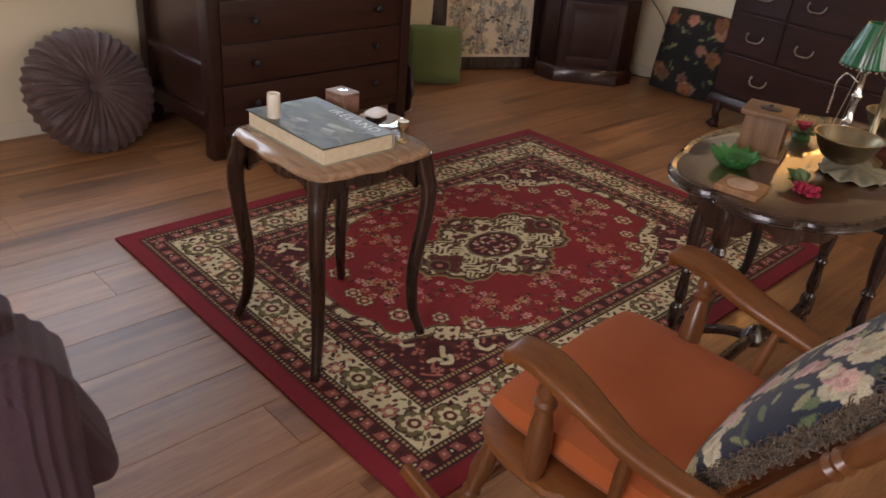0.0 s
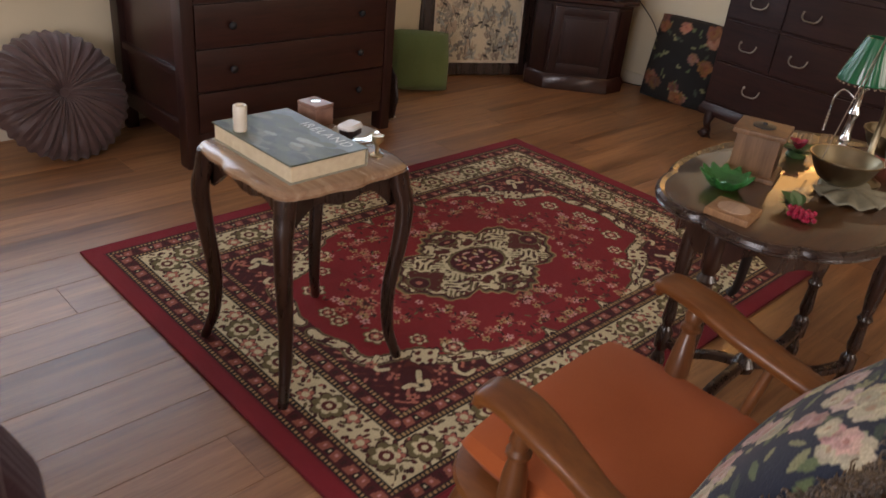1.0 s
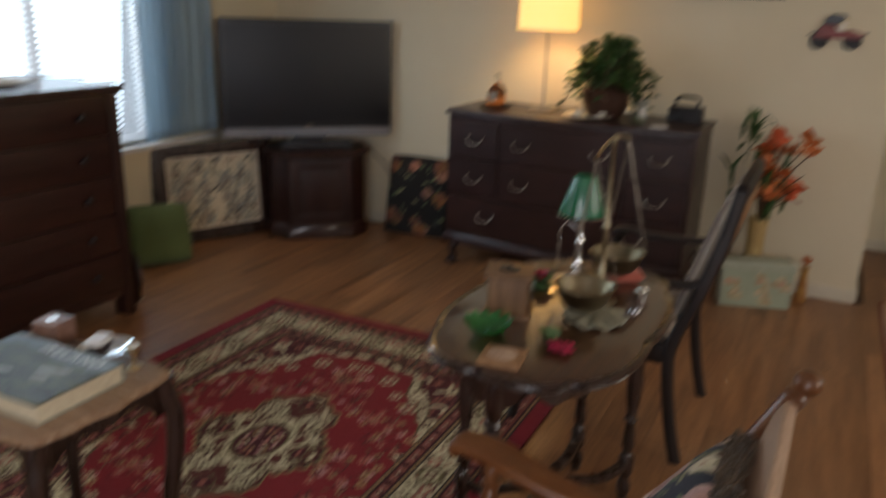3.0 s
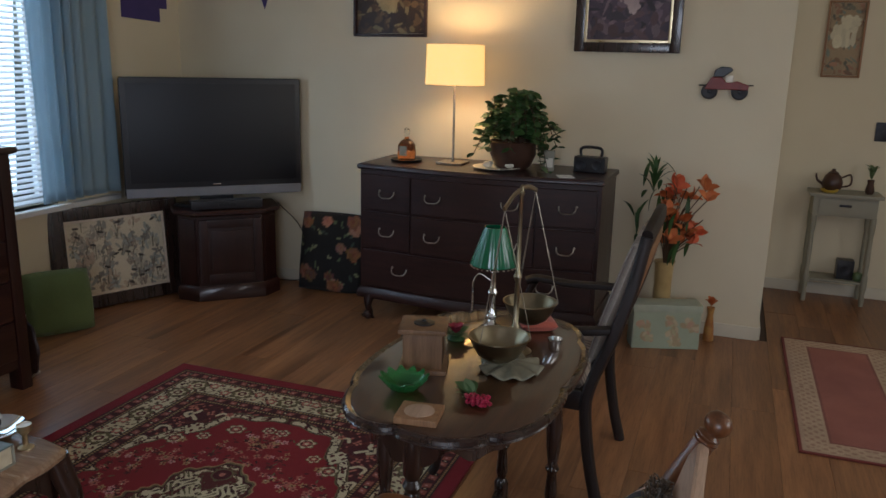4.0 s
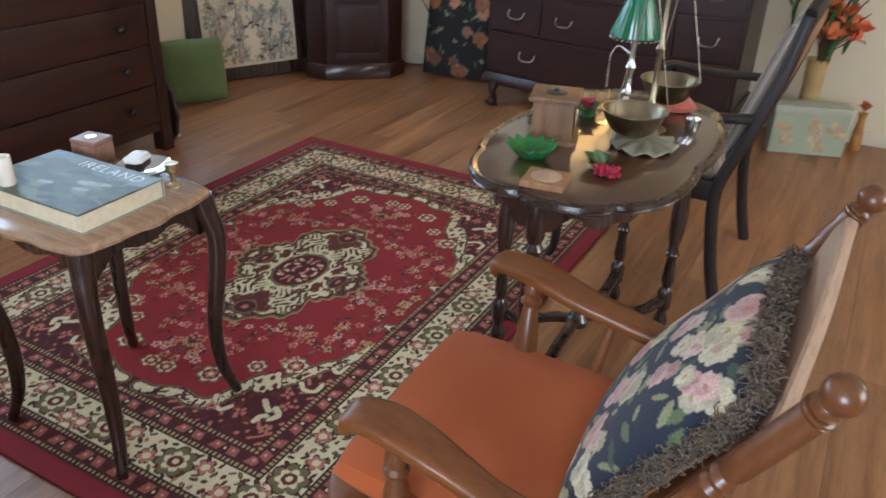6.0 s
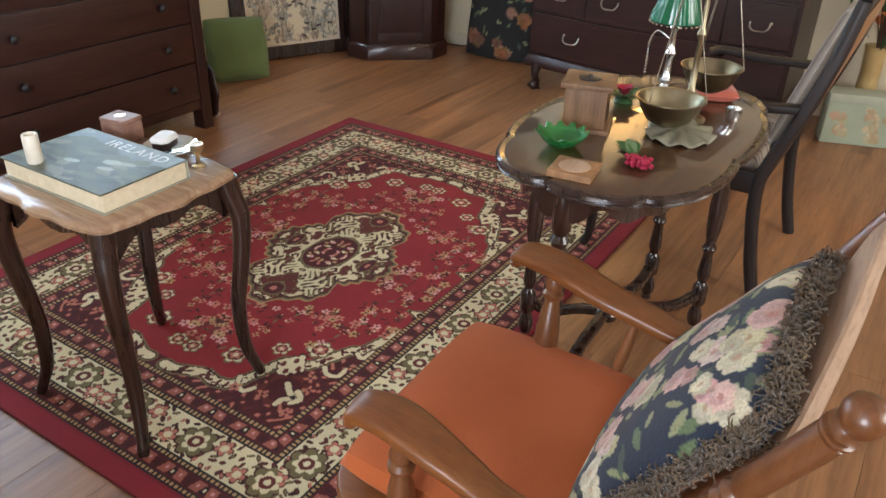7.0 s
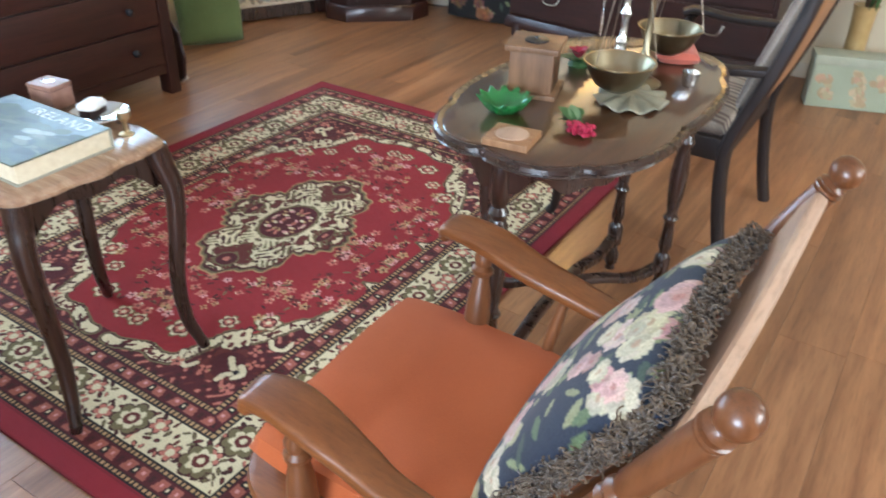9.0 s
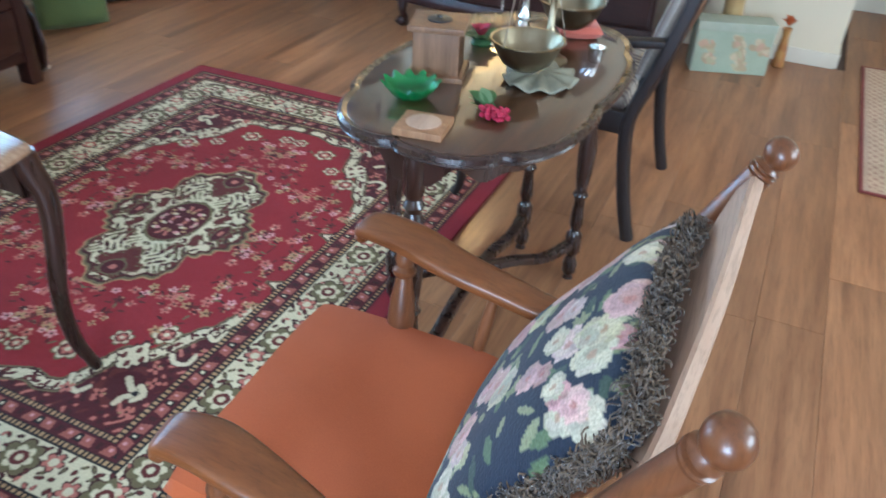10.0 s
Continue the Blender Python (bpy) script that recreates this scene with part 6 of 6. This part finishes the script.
for p, a in blooms_[:22]:
    bm = bmesh.new()
    tw = random.uniform(0, 360)
    for j in range(6):
        leaf_cluster(bm, Matrix.Translation(p) @ pose(0, 0, 0, random.uniform(-60, 60), random.uniform(-50, 20), tw) @ pose(0, 0, 0, 35, 0, 60 * j), random.uniform(0.055, 0.085), 0.022, 0.35)
    part("bloom", bm, PETAL if random.random() < 0.8 else PETAL_RED, fl)
bm = bmesh.new()
for k in range(30):
    p = Vector((random.uniform(-0.14, 0.06), random.uniform(-0.10, 0.18), random.uniform(0.42, 0.93)))
    leaf_cluster(bm, Matrix.Translation(p) @ pose(0, 0, 0, random.uniform(10, 70), 0, random.uniform(0, 360)), random.uniform(0.09, 0.16), 0.012, 0.25)
for k in range(12):
    leaf_cluster(bm, pose(0.0, 0.09, 0.80 + 0.008 * k, random.uniform(20, 60), 0, k * 31), 0.13, 0.012, 0.3)
tagged(part("foliage", bm, LEAF, fl), kind="stuff")

mb = thing("map_box", pose(1.195, -2.165, 0, 0, 0, 19), "pale green cardboard box printed with a faded world map", "box")


def map_paint(x, y, z):
    out = np.tile(rgb("a9b39a"), (len(x), 1))
    r = np.random.default_rng(6)
    for cx, cy in ((-0.12, 0.03), (-0.10, -0.04), (0.02, 0.05), (0.03, -0.01), (0.05, -0.06), (0.11, 0.05), (0.14, 0.02)):
        for j in range(10):
            dab(out, x, y, cx + r.uniform(-0.025, 0.025), cy + r.uniform(-0.022, 0.022), r.uniform(0.010, 0.026), r.uniform(0.006, 0.016), r.uniform(0, 3.1), rgb(r.choice(["b9b08a", "c2a184", "c9b996", "b39f7c"])))
    return out


part("carton", B((0.0, -0.178, 0), (0.125, 0.178, 0.238), 0.004), paint_mat("faded_green_card", (0.34, 0.37, 0.27), (0.42, 0.44, 0.33), 0.7, 12.0), mb)
part("lid", B((-0.004, -0.182, 0.205), (0.129, 0.182, 0.243), 0.003), paint_mat("faded_green_lid", (0.36, 0.39, 0.29), (0.45, 0.47, 0.36), 0.7, 12.0), mb)
mp_ = mesh_part("map_print", sheet(0.34, 0.195, 110, 64), CANVAS, mb, "faded world map print", at=pose(-0.0025, 0, 0.102, 90, 0, -90))
colour_mesh(mp_, map_paint)
ov = thing("bud_vase", pose(1.435, -2.375, 0), "slim amber glass vase with an orange flower", "vase")
part("glass", lathe(bmesh.new(), [(0.026, 0), (0.030, 0.006), (0.024, 0.08), (0.016, 0.15), (0.022, 0.19), (0.019, 0.19), (0.013, 0.15), (0, 0.14)], 22), paint_mat("amber_red_glaze", (0.30, 0.10, 0.03), (0.50, 0.30, 0.08), 0.3, 14.0), ov)
bm = bmesh.new()
for j in range(14):
    leaf_cluster(bm, pose(0, 0, 0.20 + 0.003 * (j % 4), 20 + 20 * (j % 3), 0, j * 47), 0.045, 0.016, 0.4)
part("bloom", bm, PETAL, ov)

# ---- on the walls ----
def framed(name, m, w, h, bar, depth, mat, label, paint, mat2=None, inner=0.0):
    th = thing(name, m, label, "picture")
    for lo, hi in (((-w / 2, -depth, -h / 2), (-w / 2 + bar, 0, h / 2)), ((w / 2 - bar, -depth, -h / 2), (w / 2, 0, h / 2)), ((-w / 2 + bar, -depth, -h / 2), (w / 2 - bar, 0, -h / 2 + bar)), ((-w / 2 + bar, -depth, h / 2 - bar), (w / 2 - bar, 0, h / 2))):
        part("frame_bar", B(lo, hi, min(0.008, bar * 0.3)), mat, th)
    if mat2:
        for lo, hi in (((-w / 2 + bar, -depth * 0.7, -h / 2 + bar), (-w / 2 + bar + inner, -0.002, h / 2 - bar)), ((w / 2 - bar - inner, -depth * 0.7, -h / 2 + bar), (w / 2 - bar, -0.002, h / 2 - bar)), ((-w / 2 + bar + inner, -depth * 0.7, -h / 2 + bar), (w / 2 - bar - inner, -0.002, -h / 2 + bar + inner)), ((-w / 2 + bar + inner, -depth * 0.7, h / 2 - bar - inner), (w / 2 - bar - inner, -0.002, h / 2 - bar))):
            part("fillet", B(lo, hi, 0.002), mat2, th)
    iw, ih = w - 2 * bar - 0.004, h - 2 * bar - 0.004
    pt = mesh_part("painting", sheet(iw, ih, int(iw * 200), int(ih * 200)), CANVAS, th, at=pose(0, -depth * 0.35, 0, 90, 0, 0))
    colour_mesh(pt, paint(iw, ih))
    return th


def blots(ground, tones, seed, count=160, size=0.05, light=None):
    def make(w, h):
        def paint(x, y, z):
            r = np.random.default_rng(seed)
            out = np.tile(rgb(ground), (len(x), 1))
            for k in range(count):
                dab(out, x, y, r.uniform(-w / 2, w / 2), r.uniform(-h / 2, h / 2), r.uniform(0.2, 1) * size, r.uniform(0.1, 0.5) * size, r.uniform(0, 3.1), rgb(r.choice(tones)) * r.uniform(0.7, 1.2))
            if light:
                for k in range(26):
                    dab(out, x, y, r.normal(0, 0.03), -h * 0.05 + abs(r.normal(0, h * 0.2)), r.uniform(0.01, 0.03), r.uniform(0.01, 0.05), 0, rgb(light) * r.uniform(0.8, 1.05))
            return out
        return paint
    return make


ONW = pose(0, 0, 0, 0, 0, -90)
framed("landscape_painting", pose(X_LAMP - 0.002, -1.80, 1.785) @ ONW, 0.565, 0.50, 0.052, 0.035, WALNUT, "purple-toned landscape painting in a dark gilt-lined frame", blots("5a4c58", ["6d5c68", "4c4250", "7b6a72", "3f3944", "5d4a4e"], 41, 200, 0.06, "b9a7a6"), BRASS, 0.014)
framed("still_life", pose(X_LAMP - 0.002, -0.40, 1.78) @ ONW, 0.475, 0.36, 0.018, 0.025, MAHOGANY, "dark still life of fruit in a thin wooden frame", blots("33231a", ["4a3422", "2a1d17", "6a5334", "8a7a52", "3a2a1e"], 43, 170, 0.04, "a89a70"))
framed("clock_picture", pose(X_HALL - 0.002, -2.99, 1.66) @ ONW, 0.225, 0.47, 0.014, 0.02, BOXWOOD, "narrow wooden framed folk-art panel with a pale disc", blots("a08a68", ["8a6a4c", "6f6a58", "a3785a", "7c8576"], 45, 80, 0.03, "d8cfae"))
for y, z in ((-3.36, 1.62), (-3.37, 1.36)):
    framed("small_picture", pose(X_HALL - 0.002, y, z) @ ONW, 0.15, 0.17, 0.014, 0.018, WALNUT, "small dark framed picture on the passage wall", blots("7a7158", ["5f5a46", "8d8368"], 47, 40, 0.02))
sw = thing("wall_switch", pose(X_HALL - 0.0015, -3.285, 1.095) @ ONW, "dark bronze light switch plate on the passage wall", "switch")
part("plate", B((-0.045, -0.006, -0.06), (0.045, 0, 0.06), 0.003), IRON, sw)
part("toggle", B((-0.006, -0.016, -0.012), (0.006, -0.006, 0.012), 0.002), BLACK, sw)

vc = thing("wall_car_ornament", pose(X_LAMP - 0.004, -2.325, 1.305) @ ONW, "red and black vintage car ornament hung on the wall", "ornament")
REDTIN = paint_mat("dull_red_tin", (0.16, 0.02, 0.015), (0.24, 0.04, 0.03), 0.4, 20.0)
for x in (-0.075, 0.075):
    wh = part("wheel", lathe(bmesh.new(), [(0.030, 0), (0.040, 0.003), (0.042, 0.012), (0.034, 0.017), (0.010, 0.013), (0.006, 0.02), (0, 0.02)], 26), BLACK, vc, at=pose(x, -0.002, 0.04, 90, 0, 0))
part("body", slab(bmesh.new(), [(-0.10, 0.05), (0.115, 0.05), (0.12, 0.075), (0.06, 0.095), (0.01, 0.085), (-0.02, 0.115), (-0.07, 0.115), (-0.09, 0.08)], [(0.002, 0.002), (0, 0.006), (0, 0.018), (0.004, 0.022)]), REDTIN, vc, at=pose(0, 0, 0, 90, 0, 0))
part("hood", slab(bmesh.new(), [(-0.062, 0.115), (-0.01, 0.115), (0.035, 0.150), (0.02, 0.165), (-0.025, 0.168), (-0.055, 0.150)], [(0.002, 0.004), (0, 0.008), (0, 0.022), (0.004, 0.026)]), BLACK, vc, at=pose(0, 0, 0, 90, 0, 0))
part("bumper", tube(bmesh.new(), [(-0.13, -0.012, 0.07), (0.14, -0.012, 0.075)], 0.004, 6), IRON, vc)
part("seat_patch", B((0.0, -0.028, 0.088), (0.04, -0.010, 0.125), 0.006), IVORY, vc)

FELT = cloth("purple_felt", (0.045, 0.03, 0.14), (0.075, 0.05, 0.20), 200.0)
pn = part("wall_banner", slab(bmesh.new(), [(-0.21, -0.27), (0.13, -0.285), (0.13, -0.20), (0.20, -0.20), (0.21, 0.30), (-0.20, 0.30)], [(0, 0.0), (0.0, 0.006)]), FELT, at=pose(1.225, Y_WIN - 0.001, 1.95, 90, 0, 0))
tagged(pn, "purple felt banner hanging on the wall", "banner")
pn = part("pennant", slab(bmesh.new(), [(0.0, -0.17), (0.07, 0.02), (0.09, 0.30), (-0.09, 0.30), (-0.07, 0.02)], [(0, 0), (0, 0.006)]), FELT, at=pose(X_LAMP - 0.001, 0.47, 1.93) @ ONW @ pose(0, 0, 0, 90, 0, 0))
tagged(pn, "dark purple pointed pennant hung near the corner", "pennant")

# ---- passage: narrow table and runner rug ----
ht = thing("console_table", pose(2.605, -3.10, 0, 0, 0, -90), "narrow sage-grey painted stand with drawer and lower shelf", "side table")
part("top", B((-0.21, -0.135, 0.695), (0.21, 0.120, 0.715), 0.005), SAGE, ht)
part("drawer_case", B((-0.185, -0.105, 0.57), (0.185, 0.105, 0.695), 0.003), SAGE, ht)
dw = part("drawer", B((-0.150, -0.112, 0.585), (0.150, -0.104, 0.680), 0.003), SAGE, ht)
part("pull", B((-0.035, -0.122, 0.635), (0.035, -0.112, 0.650), 0.003), IRON, dw)
for x in (-0.17, 0.17):
    for y in (-0.092, 0.092):
        part("leg", lathe(bmesh.new(), [(0.014, 0), (0.017, 0.05), (0.013, 0.09), (0.019, 0.11), (0.019, 0.19), (0.013, 0.21), (0.017, 0.30), (0.014, 0.45), (0.019, 0.50), (0.019, 0.57)], 14), SAGE, ht, at=pose(x, y, 0))
part("shelf", B((-0.175, -0.10, 0.14), (0.175, 0.10, 0.155), 0.003), SAGE, ht)
jug = thing("brown_teapot", pose(2.60, -3.02, 0.715), "brown glazed teapot with a looped handle", "teapot")
part("pot_body", lathe(bmesh.new(), [(0.035, 0), (0.055, 0.02), (0.062, 0.06), (0.048, 0.10), (0.030, 0.115), (0.032, 0.122), (0.012, 0.13), (0.012, 0.142), (0, 0.146)], 24), TERRA, jug)
part("handle", tube(bmesh.new(), spline([(0, -0.05, 0.09), (0, -0.10, 0.11), (0, -0.105, 0.05), (0, -0.055, 0.03)], 6), 0.006, 8, (1, 0, 0)), TERRA, jug)
part("spout", tube(bmesh.new(), spline([(0, 0.05, 0.04), (0, 0.09, 0.07), (0, 0.10, 0.11)], 6), 0.009, 8, (1, 0, 0), 0.005), TERRA, jug)
yb = part("yellow_dish", lathe(bmesh.new(), [(0.03, 0), (0.05, 0.012), (0.055, 0.022), (0.05, 0.022), (0.028, 0.008), (0, 0.008)], 24), paint_mat("yellow_glaze", (0.50, 0.36, 0.04), (0.62, 0.46, 0.08), 0.35), at=pose(2.53, -3.0, 0.715))
tagged(yb, "small yellow dish on the passage stand", "dish")
sv = thing("sprig_vase", pose(2.58, -3.235, 0.715), "small vase with a green sprig on the stand", "vase")
part("vase", lathe(bmesh.new(), [(0.02, 0), (0.028, 0.02), (0.018, 0.07), (0.022, 0.09), (0.016, 0.09), (0, 0.07)], 18), TERRA, sv)
bm = bmesh.new()
for k in range(14):
    leaf_cluster(bm, pose(0, 0, 0.09 + 0.005 * k, 60 - 3 * k, 0, k * 53), 0.055, 0.012, 0.2)
part("foliage", bm, LEAF_PALE, sv)
sp2 = thing("small_speaker", pose(2.60, -3.16, 0.155), "small black loudspeaker on the lower shelf", "speaker")
part("case", B((-0.045, -0.05, 0), (0.045, 0.05, 0.125), 0.006), BLACK, sp2)
part("cone", lathe(bmesh.new(), [(0.03, 0), (0.03, 0.003), (0.018, 0.001), (0, 0.002)], 20), IRON, sp2, at=pose(-0.0455, 0, 0.06, 0, -90, 0))
ap = part("green_ball", lathe(bmesh.new(), [(0, 0), (0.02, 0.004), (0.032, 0.025), (0.028, 0.05), (0.01, 0.06), (0, 0.057)], 18), LEAF_PALE, at=pose(2.545, -3.235, 0.155))
tagged(ap, "pale green round ornament on the lower shelf", "ornament")


def runner_paint(x, y, z):
    hx, hy = 0.72, 0.27
    d = np.minimum(hx - np.abs(x), hy - np.abs(y))
    out = np.tile(rgb("a4685a"), (len(x), 1))
    g = np.clip((np.sin(x * 9) + 1) / 2, 0, 1)[:, None]
    out = out * (1 - 0.25 * g) + rgb("8f5a54") * 0.25 * g
    r = np.random.default_rng(77)
    out[d < 0.125] = rgb("c3a98c")
    ax, ay = np.abs(x), np.abs(y)
    s = np.where(hx - ax < hy - ay, ay, ax)
    m = (d < 0.118) & (d > 0.03)
    out[m & (np.sin(s * 120) * np.sin(d * 140) > 0.3)] = rgb("a98872")
    out[(d < 0.03)] = rgb("b99f86")
    out[(d < 0.012)] = rgb("7c3a34")
    out[(np.abs(d - 0.125) < 0.006)] = rgb("8c5a4e")
    return out


rn = mesh_part("runner_rug", sheet(1.44, 0.54, 260, 96, 0.008), RUGPILE, at=pose(0.925, -3.030, 0))
colour_mesh(rn, runner_paint)
so = rn.modifiers.new("thick", "SOLIDIFY")
so.thickness, so.offset = 0.0065, -1.0
tagged(rn, "faded pink and beige bordered rug on the passage floor", "rug")


# ---- floor planks ----
floor = structure(part("floor", B((X_LEFT - 0.12, Y_BACK - 0.15, -0.08), (X_HALL + 0.12, Y_WIN + 0.15, -0.006), 0), JOINT), "honey-brown wood plank floor", "floor")
plank_cache = {}
row, y = 0, Y_BACK
PW, PL = 0.18, 1.28
y0 = -1.066 - PW * 40
while y0 + PW < Y_BACK:
    y0 += PW
random.seed(5)
while y0 < Y_WIN:
    x = X_LEFT - random.uniform(0.1, 1.1)
    lo_y, hi_y = max(y0, Y_BACK), min(y0 + PW, Y_WIN)
    while x < X_HALL:
        a, b = max(x, X_LEFT), min(x + PL, X_HALL if hi_y < Y_RET + 0.05 else X_LAMP)
        if b - a > 0.02:
            key = (round(b - a, 2), round(hi_y - lo_y, 3))
            if key not in plank_cache:
                hx, hy = key[0] / 2 - 0.0004, key[1] / 2 - 0.0004
                bm = bmesh.new()
                lo = [bm.verts.new((sx * hx, sy * hy, -0.006)) for sx, sy in ((-1, -1), (1, -1), (1, 1), (-1, 1))]
                md = [bm.verts.new((sx * hx, sy * hy, -0.0006)) for sx, sy in ((-1, -1), (1, -1), (1, 1), (-1, 1))]
                up = [bm.verts.new((sx * (hx - 0.0007), sy * (hy - 0.0007), 0)) for sx, sy in ((-1, -1), (1, -1), (1, 1), (-1, 1))]
                for r1, r2 in ((lo, md), (md, up)):
                    for k in range(4):
                        bm.faces.new((r1[k], r1[(k + 1) % 4], r2[(k + 1) % 4], r2[k]))
                bm.faces.new(up)
                ob = part("plank", bm, PLANK, floor, smooth=False)
                plank_cache[key] = ob.data
            else:
                ob = new("plank", plank_cache[key])
                ob.parent = floor
            ob.matrix_basis = pose((a + b) / 2, (lo_y + hi_y) / 2, 0)
        x += PL
    y0 += PW
